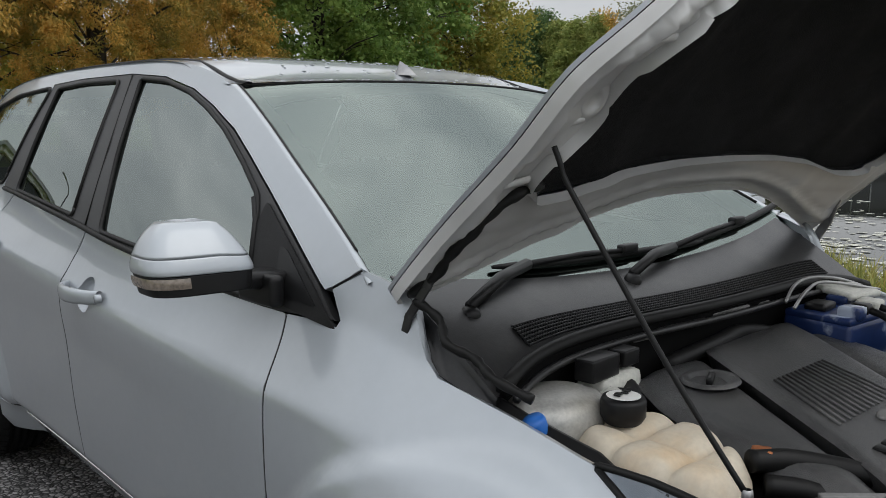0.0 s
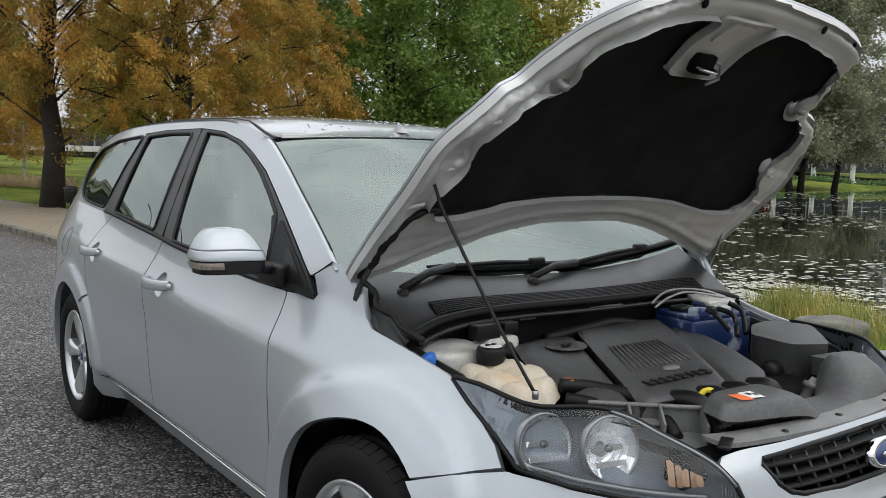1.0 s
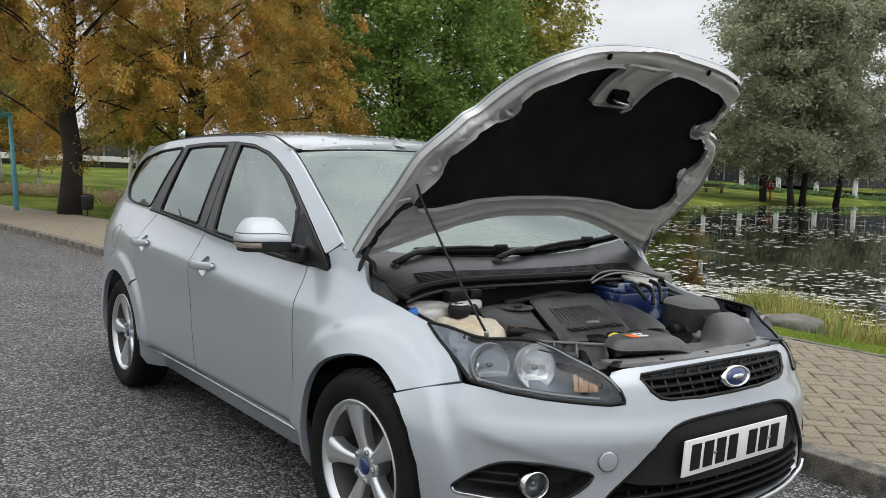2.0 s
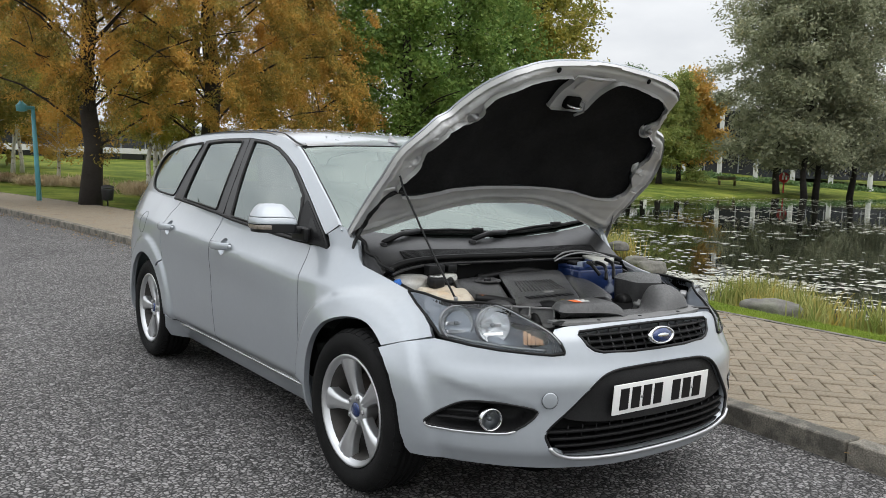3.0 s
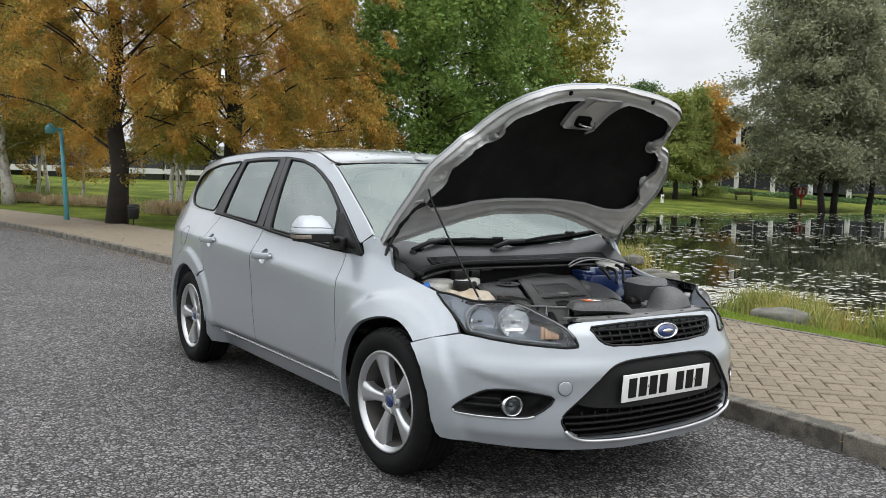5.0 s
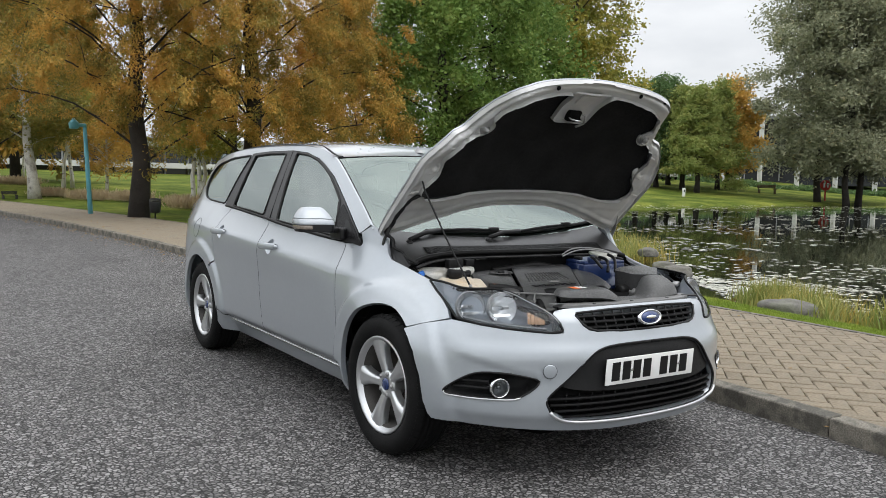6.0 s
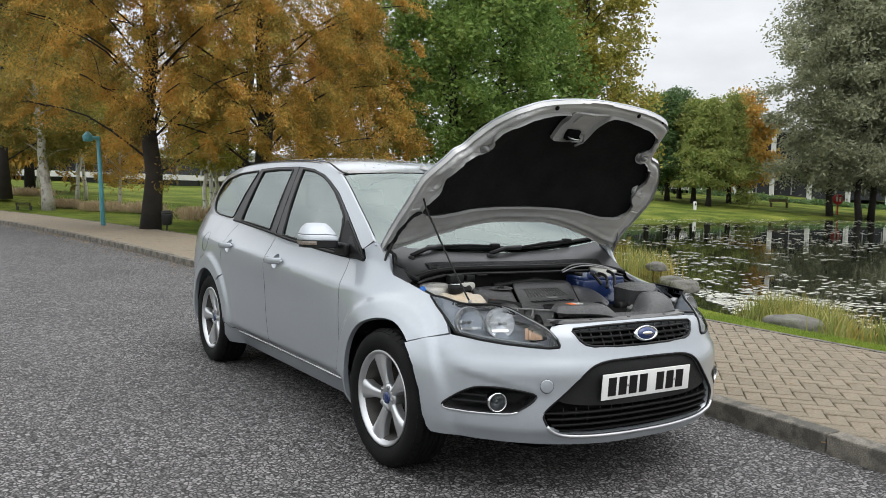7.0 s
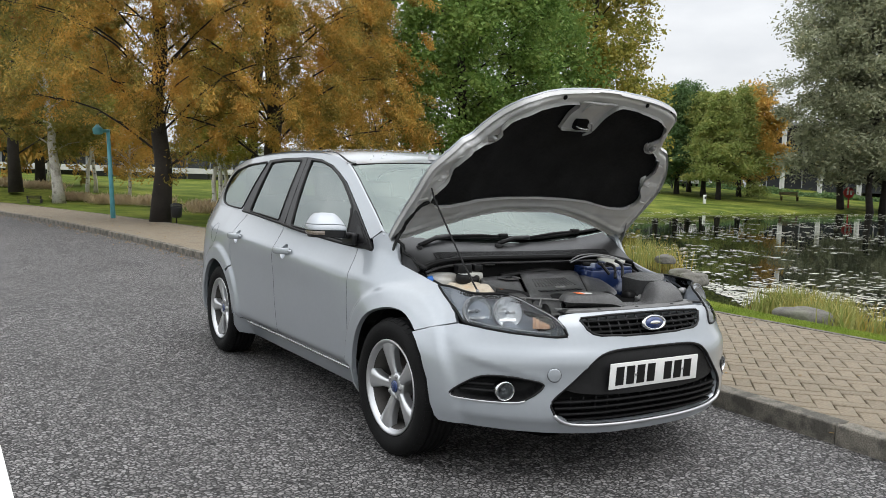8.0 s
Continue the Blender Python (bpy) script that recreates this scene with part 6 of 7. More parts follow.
# ---- mirrors, handles, fin, quarter triangles ----
M_CLEAR = material("clear_amber_lens", (0.20, 0.165, 0.135), rough=0.15, spots=0.3, scale=120, coat=1.0)
def mirror_at(a, z, grow=0.0):
    """A place on the mirror's housing: a is the turn round it."""
    k = (z - 0.985) / 0.111
    prof = max(0.02, 1 - max(0, (k - 0.30) / 0.70) ** 1.25) ** 0.62
    prof *= 1 - 0.10 * (max(0.0, 0.5 - k) / 0.5) ** 1.4
    ca, sa = math.cos(a), math.sin(a)
    r = (abs(ca) ** 3.6 + abs(sa) ** 3.6) ** (-1 / 3.6)
    x = -0.942 - 0.004 * k + 0.1 * r * ca * (0.45 + 0.55 * prof) + grow * ca
    y = 0.545 + 0.068 * r * sa * (0.35 + 0.65 * prof) + 0.02 * k + 0.05 * (-0.945 - x) * 1.6 + grow * sa
    return (x, y, z - 0.02 * max(0, (x + 0.92)) / 0.1 * max(0, k))


def mirror_shell(z0, z1, grow=0.0):
    bm = join_sheet([[mirror_at(2 * math.pi * i / 48, z0 + (z1 - z0) * j / 12, grow) for i in range(48)] for j in range(13)], closed=True)
    bm.verts.ensure_lookup_table()
    bm.faces.new([bm.verts[len(bm.verts) - 48 + i] for i in range(48)])
    bm.faces.new([bm.verts[47 - i] for i in range(48)])
    bmesh.ops.recalc_face_normals(bm, faces=bm.faces[:])
    return bm


shell_up, shell_mid, shell_low = mirror_shell(1.040, 1.096), mirror_shell(1.012, 1.0388), mirror_shell(0.976, 1.0108, -0.003)
lens_rows = [[mirror_at(radians(a), 0.990 + 0.0045 * j, 0.0035 - 0.0012 * (j in (0, 4))) for a in range(160, 256, 6)] for j in range(5)]
lens_bm = join_sheet(lens_rows)
stalk_bm = bmesh.new()
add_box(stalk_bm, (0.17, 0.075, 0.034), pose(-0.85, 0.535, 0.984, 0, 6, 6), 0.014, 3)
add_box(stalk_bm, (0.03, 0.12, 0.06), pose(-0.822, 0.53, 0.965, 0, 0, 3), 0.012, 3)
for rt in (True, False):
    fl = (lambda b: b.copy()) if rt else flip_x
    mir = part("door_mirror", fl(shell_up), M_PAINT, car, "silver door mirror on a black stalk")
    part("mirror_band", fl(shell_mid), M_PAINT, mir, "duller silver lower half")
    part("mirror_base", fl(shell_low), M_TRIM, mir)
    part("side_repeater", fl(lens_bm), M_CLEAR, mir, "clear and amber repeater lens")
    part("mirror_stalk", fl(stalk_bm), M_TRIM, mir)
tri = [(0.338, 0.912), (0.50, 0.935), (0.60, 0.95), (0.655, 1.06), (0.655, 1.112), (0.54, 1.045), (0.42, 0.973)]
pair("mirror_triangle", fill(rounded(tri, 0.012, 3), lambda y, z: upper(y, z, 0.006), 0.03, depth=0.01, out=(-1, 0, 0)), M_PLASTIC, "black corner panel before the window")
pair("triangle_ridge", fill(rounded([(0.40, 0.945), (0.52, 0.955), (0.555, 1.035), (0.53, 1.03)], 0.01, 3), lambda y, z: upper(y, z, 0.0085), 0.03, depth=0.004, out=(-1, 0, 0)), M_TRIM)
part("division_bar", tube([upper(0.602, 0.955, 0.008), upper(0.664, 1.075, 0.006), upper(0.70, 1.115, 0.006)], 0.006, 6), M_SEAL, car)


def door_handle(y, z, bowl):
    rows = []
    for i in range(17):
        t = i / 16
        yy = y - 0.105 + 0.21 * t
        lift = 0.040 * math.sin(math.pi * min(1, max(0, (t * 1.04 - 0.02)))) ** 0.45
        w = 0.0165 + 0.004 * math.sin(math.pi * t)
        row = []
        for k in range(12):
            a = 2 * math.pi * k / 12
            row.append((-half_width(yy, z) - lift - 0.009 * math.cos(a), yy, z + 0.003 * (0.5 - t) + w * math.copysign(abs(math.sin(a)) ** 0.7, math.sin(a))))
        rows.append(row)
    bm = join_sheet(rows, closed=True)
    bmesh.ops.recalc_face_normals(bm, faces=bm.faces[:])
    h, g = pair("door_handle", bm, M_PAINT, "silver pull handle over a round hollow")
    cy, cz = sum(q[0] for q in bowl) / len(bowl), sum(q[1] for q in bowl) / len(bowl)
    rows = []
    for r, d in ((1.0, 0.002), (0.96, 0.008), (0.85, 0.018), (0.6, 0.025), (0.3, 0.028), (0.02, 0.028)):
        rows.append([Vector(side(cy + (q[0] - cy) * r, cz + (q[1] - cz) * r)) + Vector((d, 0, 0)) for q in bowl])
    bm = join_sheet(rows, closed=True)
    bmesh.ops.recalc_face_normals(bm, faces=bm.faces[:])
    if sum((f.normal.x for f in bm.faces)) > 0:
        bmesh.ops.reverse_faces(bm, faces=bm.faces[:])
    c = flip_x(bm)
    part("handle_hollow", bm, M_PAINT, h)
    part("handle_hollow", c, M_PAINT, g)
    x = half_width(y - 0.10, z)
    part("key_barrel", lathe([(0.011, 0.0), (0.0105, 0.012), (0, 0.013)], Matrix.Translation((-x - 0.004, y - 0.122, z + 0.002)) @ Matrix.Rotation(radians(-90), 4, "Y"), sides=18), M_PAINT, h)


for (hy, hz), bowl in zip(HANDLES, hollow):
    door_handle(hy, hz, bowl)
fin = [[Vector((w * k, 1.06 + 0.10 * t, 1.402 + 0.006 * t + (0.052 * (1 - abs(k)) * (max(0, t - 0.02) ** 0.7 if t < 0.75 else (1 - t) / 0.25 * 0.8)))) for k in (-1, -0.6, -0.25, 0, 0.25, 0.6, 1)] for t, w in [(i / 12, 0.004 + 0.018 * math.sin(math.pi * min(1, i / 12 * 0.9 + 0.05))) for i in range(13)]]
part("roof_fin", join_sheet(fin), M_STEEL, car, "small shark-fin aerial")
bm = tube([side(2.79 + 0.075 * math.cos(2 * math.pi * k / 36), 0.862 + 0.068 * math.sin(2 * math.pi * k / 36)) for k in range(37)], 0.0015, 5)
part("fuel_flap_gap", bm, M_SEAL, car, "line round the fuel flap")
# roof ditch seam
for sgn in (-1, 1):
    rows = []
    for j in range(0, 30):
        w = 0.016 - 0.011 * min(1.0, j / 9)
        p, q = Vector(roof(0.905, j / 30)), Vector(roof(0.905 + w / 0.6, j / 30))
        rows.append([(sgn * v[0], v[1], v[2] + h) for v, h in ((p, -0.002), (p, 0.0025), (p.lerp(q, 0.5), 0.004), (q, 0.0025), (q, -0.002))])
    part("roof_moulding", join_sheet(rows), M_PLASTIC, car, "dark moulding along the roof edge")
    for a, b in (((0.310, 1.018), (0.377, 0.980)),):
        p, q = upper(a[0], a[1], 0.001), upper(b[0], b[1], 0.001)
        part("pillar_seam", tube([(sgn * -p[0], p[1], p[2]), (sgn * -q[0], q[1], q[2])], 0.002, 5), M_SEAL, car)

# drops on the roof
M_DROP = material("water_drop", (0.62, 0.64, 0.66), rough=0.1, spec=0.8)
rng = random.Random(4)
bm = bmesh.new()
for i in range(260):
    u, t = rng.uniform(-0.9, 0.9), rng.uniform(0.03, 0.75)
    p = Vector(roof(u, t))
    bmesh.ops.create_icosphere(bm, subdivisions=1, radius=1.0, matrix=Matrix.Translation(p) @ Matrix.Diagonal((rng.uniform(0.003, 0.009), rng.uniform(0.003, 0.014), 0.002, 1)))
tagged(part("water_beading", bm, M_DROP, car, "beads of rain on the roof"), kind="stuff")


# ---- cabin ----
def seat(x, y):
    cushion = part("seat", box((0.50, 0.52, 0.16), pose(x, y, 0.52, 6, 0, 0), 0.05, 3), M_INTERIOR, car, "dark grey cloth seat")
    part("seat_back", box((0.48, 0.13, 0.62), pose(x, y + 0.30, 0.82, -14, 0, 0), 0.05, 3), M_INTERIOR, cushion)
    part("headrest", box((0.27, 0.10, 0.17), pose(x, y + 0.40, 1.22, -10, 0, 0), 0.04, 3), M_INTERIOR, cushion)
    for k in (-0.06, 0.06):
        part("headrest_post", tube([(x + k, y + 0.375, 1.08), (x + k, y + 0.39, 1.17)], 0.006, 6), M_STEEL, cushion)
seat(-0.36, 1.35)
seat(0.36, 1.35)
bench = part("rear_bench", box((1.24, 0.5, 0.16), pose(0, 2.2, 0.56, 6, 0, 0), 0.05, 3), M_INTERIOR, car)
part("bench_back", box((1.24, 0.14, 0.6), pose(0, 2.52, 0.85, -14, 0, 0), 0.05, 3), M_INTERIOR, bench)
for cx in (-0.38, 0.0, 0.38):
    part("headrest", box((0.25, 0.09, 0.14), pose(cx, 2.6, 1.2, -10, 0, 0), 0.035, 3), M_INTERIOR, bench)
dash_rows = []
for i in range(21):
    u = -1 + i / 10
    x = 0.68 * u
    hump = 0.035 * math.exp(-((x + 0.36) / 0.16) ** 2)
    dash_rows.append([(x, 0.34 + 0.1 * u * u, 0.93), (x, 0.55, 0.965 + hump), (x, 0.74, 0.96 + hump), (x, 0.80, 0.92), (x, 0.78, 0.75), (x, 0.70, 0.5)])
part("dashboard", join_sheet(dash_rows), M_INTERIOR, car, "dark dashboard behind the windscreen")
wm = pose(-0.36, 0.98, 0.94, 62, 0, 0)
wheel_rim = [wm @ Vector((0.185 * math.cos(2 * math.pi * i / 40), 0.185 * math.sin(2 * math.pi * i / 40), 0)) for i in range(41)]
sw = part("steering_wheel", tube(wheel_rim, 0.015, 8), M_TRIM, car, "black steering wheel")
part("wheel_boss", lathe([(0.07, -0.02), (0.07, 0.01), (0.05, 0.025), (0, 0.028)], wm, sides=24), M_TRIM, sw)
for a in (0, 180, 270):
    part("wheel_spoke", tube([wm @ Vector((0, 0, 0)), wm @ Vector((0.18 * math.cos(radians(a)), 0.18 * math.sin(radians(a)), 0))], 0.014, 6), M_TRIM, sw)
part("rear_view_mirror", box((0.22, 0.03, 0.065), pose(0.0, 1.02, 1.27, 8, 0, 0), 0.02), M_TRIM, car)
part("headlining", join_sheet([[(u * 0.9 * roof(1, t)[0], roof(u, t)[1] + 0.02, roof(u, t)[2] - 0.03) for u in (-1, -0.5, 0, 0.5, 1)] for t in (0.02, 0.2, 0.5, 0.8, 0.97)]), M_HEAD, car)
for sgn in (-1, 1):
    part("door_card", join_sheet([[(sgn * (half_width(y, z) - 0.09), y, z) for y in (0.45, 0.9, 1.4, 1.9, 2.3, 2.9)] for z in (0.3, 0.5, 0.75, 0.93)]), M_INTERIOR, car)
part("load_floor", box((1.1, 0.8, 0.04), pose(0, 3.0, 0.62)), M_INTERIOR, car)
part("cabin_floor", box((1.45, 2.4, 0.04), pose(0, 1.6, 0.3)), M_INTERIOR, car)

# ---- trees ----
def grow(name, label, x, y, h, trunk_r, crown_lo, crown_r, leaf_mat, bark, leaves, leaf, seed, kind="round", slim=0.5, droop=0.2, clumps=90, clump_r=0.9, limbs=16, group="", lean=(0, 0), base=None, category="tree", clear=(-99.0, -99.0)):
    """A tree: tapered trunk, limbs that fork, and a crown of small leaves in uneven clumps round the limbs' ends."""
    rng = random.Random(seed)
    z0 = height(x, y) - 0.05 if base is None else base
    t = thing(name, label, category, group, pose(x, y, z0))
    top = Vector((lean[0], lean[1], h * 0.93))
    trunk = [Vector((0, 0, 0)).lerp(top, i / 9) + Vector((rng.gauss(0, 0.05), rng.gauss(0, 0.05), 0)) * (i > 0) * h / 9 for i in range(10)]
    rs = [trunk_r * (1.25 if i == 0 else 1.0) * (1 - 0.9 * (i / 9)) + 0.015 for i in range(10)]
    bm = add_tube(bmesh.new(), trunk, rs, 10)
    part("trunk", bm, bark, t)
    anchors = []
    def reach(f):
        """Crown radius at a height share f of the crown."""
        if kind == "cone":
            return crown_r * (1 - f) ** 0.85 + 0.15
        if kind == "cypress":
            return crown_r * (0.55 + 0.45 * math.sin(math.pi * min(1, f * 0.8 + 0.22))) * (1 - 0.75 * f * f)
        if kind == "tall":
            return crown_r * (math.sin(math.pi * min(0.96, 0.18 + f * 0.8)) ** 0.6)
        return crown_r * math.sin(math.pi * min(0.97, 0.14 + f * 0.84)) ** 0.7
    for i in range(limbs):
        f = (i + rng.random()) / limbs
        z = crown_lo + (h - crown_lo) * f * 0.92
        a = i * 2.4 + rng.uniform(-0.5, 0.5)
        r = reach(f) * rng.uniform(0.7, 1.02)
        s = Vector((0, 0, 0)).lerp(top, min(1, max(0.0, z - r * (0.35 if kind != "cone" else -0.1)) / (h * 0.93)))
        e = Vector((math.cos(a) * r, math.sin(a) * r, z + (0.1 if kind != "cone" else -0.12) * r)) + Vector((lean[0], lean[1], 0)) * (z / h)
        mid = s.lerp(e, 0.5) + Vector((rng.gauss(0, 0.1), rng.gauss(0, 0.1), 0.12 * r))
        pts = smooth_path([s, mid, e], 3)
        r0 = trunk_r * ((0.12 if kind == "cypress" else 0.17) - 0.08 * f)
        limb_bm = bmesh.new()
        add_tube(limb_bm, pts, [r0 * (1 - 0.85 * k / (len(pts) - 1)) + 0.008 for k in range(len(pts))], 6, False)
        anchors.append((s, mid, e))
        for _ in range(3):
            k = rng.uniform(0.35, 0.9)
            b = s.lerp(mid, k * 2) if k < 0.5 else mid.lerp(e, k * 2 - 1)
            w = b + Vector((rng.gauss(0, 1), rng.gauss(0, 1), rng.gauss(0.1, 0.5))).normalized() * r * 0.35
            add_tube(limb_bm, [b, b.lerp(w, 0.5) + Vector((0, 0, 0.04 * r)), w], [0.3 * r0 + 0.006, 0.2 * r0 + 0.005, 0.004], 5, False)
            anchors.append((b, b.lerp(w, 0.5), w))
        part("limb", limb_bm, bark, t)
    centres = []
    for i in range(clumps):
        if rng.random() < 0.6:
            s, m, e = anchors[rng.randrange(len(anchors))]
            c = m.lerp(e, rng.uniform(0.2, 1.15))
        else:
            f = rng.random() ** 0.9
            a = rng.uniform(0, 2 * math.pi)
            r = reach(f) * rng.uniform(0.45, 1.0)
            c = Vector((math.cos(a) * r, math.sin(a) * r, crown_lo + (h - crown_lo) * f))
        centres.append((c + Vector((rng.gauss(0, 0.2), rng.gauss(0, 0.2), rng.gauss(0, 0.2))), clump_r * rng.uniform(0.45, 1.25)))
    spots = []
    per = leaves // clumps
    for c, r in centres:
        flat = 0.45 if kind == "cone" else 0.75
        out = Vector((c.x, c.y, 0)).normalized() if c.xy.length > 0.1 else Vector((1, 0, 0))
        frond = (out * rng.uniform(0.2, 0.9) + Vector((rng.gauss(0, 0.3), rng.gauss(0, 0.3), -rng.uniform(0.5, 1.1)))).normalized()
        for _ in range(int(per * rng.uniform(0.6, 1.4))):
            d = Vector((rng.gauss(0, 0.5), rng.gauss(0, 0.5), rng.gauss(0, 0.5) * flat))
            if d.length > 1.25:
                d *= 1.25 / d.length
            if kind == "cypress":
                k = rng.random()
                d = frond * (k * 1.9 - 0.5) + Vector((d.x, d.y, d.z * 0.5)) * (0.75 - 0.45 * k)
            q = c + d * r + (Vector((0, 0, -0.25 * r * d.xy.length)) if droop > 0.3 and kind != "cypress" else Vector())
            if q.z > clear[1] or q.x > clear[0]:
                spots.append(q)
    crown = leaf_mesh("crown", spots, leaf, leaf_mat, t, rng, droop, slim)
    return t


CYP = "swamp cypress with orange autumn needles and dark trunk"
g1 = "autumn trees beside the road"
grow("autumn_tree", CYP, 2.58, 19.6, 15, 0.225, 2.6, 4.7, L_CYPRESS, M_BARK, 310000, 0.088, 11, "cypress", 0.32, 0.9, 900, 0.52, 44, g1, clear=(0.0, 2.75))
grow("autumn_tree", CYP, 5.6, 19.4, 16, 0.25, 2.4, 4.5, L_CYPRESS, M_BARK, 270000, 0.088, 12, "cypress", 0.32, 0.9, 760, 0.52, 44, g1)
grow("autumn_tree", "swamp cypress turning from olive green to brown", 0.5, 37.0, 15, 0.24, 2.6, 3.9, L_OLIVE, M_BARK, 80000, 0.17, 16, "cypress", 0.3, 0.9, 420, 0.6, 32, g1)
grow("autumn_tree", CYP, 2.6, 48.0, 17, 0.24, 2.2, 5.0, L_CYPRESS, M_BARK, 80000, 0.36, 13, "cypress", 0.36, 0.9, 260, 1.3, 32, g1)
grow("autumn_tree", CYP, 10.6, 24.0, 8.0, 0.18, 1.4, 3.1, L_CYPRESS, M_BARK, 90000, 0.13, 14, "cypress", 0.3, 0.9, 420, 0.55, 32, g1)
grow("autumn_tree", CYP, 8.6, 30.0, 14, 0.24, 3.0, 4.0, L_CYPRESS, M_BARK, 18000, 0.16, 15, "cypress", 0.26, 0.9, 120, 0.8, 28, g1)
GRN = "broad green tree in full leaf"
grow("green_tree", GRN, 15.5, 25.0, 15, 0.26, 0.6, 4.0, L_GREEN, M_BARK, 80000, 0.165, 21, "round", 0.6, 0.1, 330, 0.95, 32, "green trees by the pond")
grow("green_tree", GRN, 20.0, 28.0, 16, 0.26, 0.8, 4.2, L_GREEN, M_BARK, 60000, 0.21, 22, "round", 0.6, 0.1, 300, 1.05, 32, "green trees by the pond")
grow("yellowing_tree", "tall birch turning yellow", 27.0, 30.2, 18, 0.24, 0.9, 3.7, L_YELLOW, M_BARK, 70000, 0.19, 23, "tall", 0.6, 0.2, 340, 1.0, 36)
WIL = "grey-green willow on the far bank"
for x, y, h, r, s in ((69.4, 43.4, 27, 6.6, 31), (69.6, 40.6, 24, 5.0, 32), (73.6, 41.9, 28, 6.5, 33), (79.0, 41.5, 27, 7.0, 34)):
    grow("willow_tree", WIL, x, y, h, 0.27, 3.3, r, L_WILLOW, M_BARK, 52000, 0.36, s, "tall", 0.4, 0.3, 260, 1.4, 38, "willows on the far bank", base=height(x, y))
CON = "dark green conifer across the water"
for x, y, h, r, s, lm in ((60.2, 57.6, 10.4, 3.4, 41, L_CONIFER), (62.4, 57.0, 11.5, 3.2, 42, L_CONIFER), (63.6, 54.6, 11, 3.6, 43, L_LARCH), (61.8, 51.2, 10, 3.8, 44, L_LARCH), (71.2, 56.4, 11.5, 3.4, 46, L_LARCH), (67.5, 60.0, 11.3, 3.0, 47, L_CONIFER)):
    grow("conifer", CON if lm is L_CONIFER else "olive-green larch across the water", x, y, h, 0.24, 2.0, r, lm, M_BARK, 22000, 0.34, s, "cone", 0.35, 0.4, 130, 1.0, 36, "conifers across the water")
grow("golden_tree", "golden autumn tree across the water", 75.6, 58.6, 12, 0.2, 2.0, 3.8, L_AUTUMN, M_BARK, 22000, 0.36, 51, "round", 0.6, 0.1, 130, 1.1, 20)
grow("golden_tree", "small birch with golden leaves on the lawn", 4.75, 34.8, 3.6, 0.07, 1.2, 1.35, L_AUTUMN, M_BIRCH, 9000, 0.1, 52, "round", 0.6, 0.2, 70, 0.42, 16)
grow("golden_tree", "golden tree beyond the lawn", -3.0, 52.0, 6.0, 0.1, 1.8, 2.4, L_AUTUMN, M_BARK, 9000, 0.18, 53, "round", 0.6, 0.2, 70, 0.7, 16)
BIR = "slender white-barked birch on the lawn"
for i, (x, y, h) in enumerate(((3.6, 38.6, 6.0), (4.0, 38.7, 6.5), (6.0, 26.6, 5.5), (7.3, 30.0, 6.5), (6.6, 27.0, 6.0), (3.3, 56, 8.0), (3.9, 56.5, 8), (8.2, 33.0, 7.0))):
    grow("birch_tree", BIR, x, y, h, 0.075, 2.2, 1.4, L_YELLOW, M_BIRCH, 8000, 0.11, 60 + i, "round", 0.6, 0.3, 60, 0.6, 12, "birches on the lawn", lean=(random.Random(i).uniform(-0.5, 0.5), 0))

# old birch
M_OLDBIRCH = material("grey_white_bark", (0.55, 0.53, 0.49), rough=0.9, spots=0.25, scale=4, fine=0.25, second=(0.2, 0.18, 0.16), spread=(0.5, 0.66), bump=1.0, bump_scale=14)
grow("birch_tree", "old birch with a thick grey-white trunk on the grass", 1.75, 33.2, 7.5, 0.21, 2.3, 2.0, L_OLIVE, M_OLDBIRCH, 16000, 0.13, 79, "round", 0.5, 0.3, 110, 0.6, 14, lean=(-0.7, 0))


# ---- street furniture and far things ----
def lamp_post(x, y):
    z = height(x, y)
    t = thing("lamp_post", "pale teal painted street lamp with a short arm", "street lamp", at=pose(x, y, z, 0, -3, 0))
    part("pole", tube([(0, 0, -0.1), (0, 0, 1.2), (0, 0, 2.55)], [0.068, 0.06, 0.05], 14), M_TEAL, t)
    part("collar", lathe([(0.09, 0.0), (0.09, 0.04), (0.075, 0.05)], sides=16), M_TEAL, t)
    part("arm", box((0.42, 0.13, 0.09), pose(-0.17, 0, 2.52), 0.03), M_TEAL, t)
    part("lantern", lathe([(0.06, -0.16), (0.13, -0.14), (0.14, 0.0), (0.10, 0.04), (0.05, 0.09), (0.03, 0.13), (0, 0.14)], pose(-0.27, 0, 2.58), sides=18), M_TEAL, t)
lamp_post(1.75, 21.6)
M_SLATEPOST = material("dark_lamp_paint", (0.03, 0.03, 0.032), rough=0.5, spots=0.1, scale=4)
def tall_lamp(x, y, turn):
    t = thing("tall_street_lamp", "tall grey street lamp with a bent arm across the road", "street lamp", "street lamps across the road", pose(x, y, height(x, y), 0, 0, turn) @ Matrix.Scale(1.45, 4))
    part("pole", tube([(0, 0, -0.1), (0, 0, 2.5), (0, 0, 5.2)], [0.07, 0.06, 0.045], 10), M_SLATEPOST, t)
    part("arm", tube([(0, 0, 5.15), (0.35, 0, 5.45), (0.9, 0, 5.6)], [0.045, 0.04, 0.035], 8), M_STEEL, t)
    part("lantern", box((0.5, 0.2, 0.09), pose(1.05, 0, 5.62, 0, -8, 0), 0.03), M_STEEL, t)
tall_lamp(-11.2, 33.0, 20)
tall_lamp(-11.6, 46.0, -10)
M_BINBLACK = material("black_bin", (0.02, 0.02, 0.022), rough=0.5, spots=0.2, scale=8)
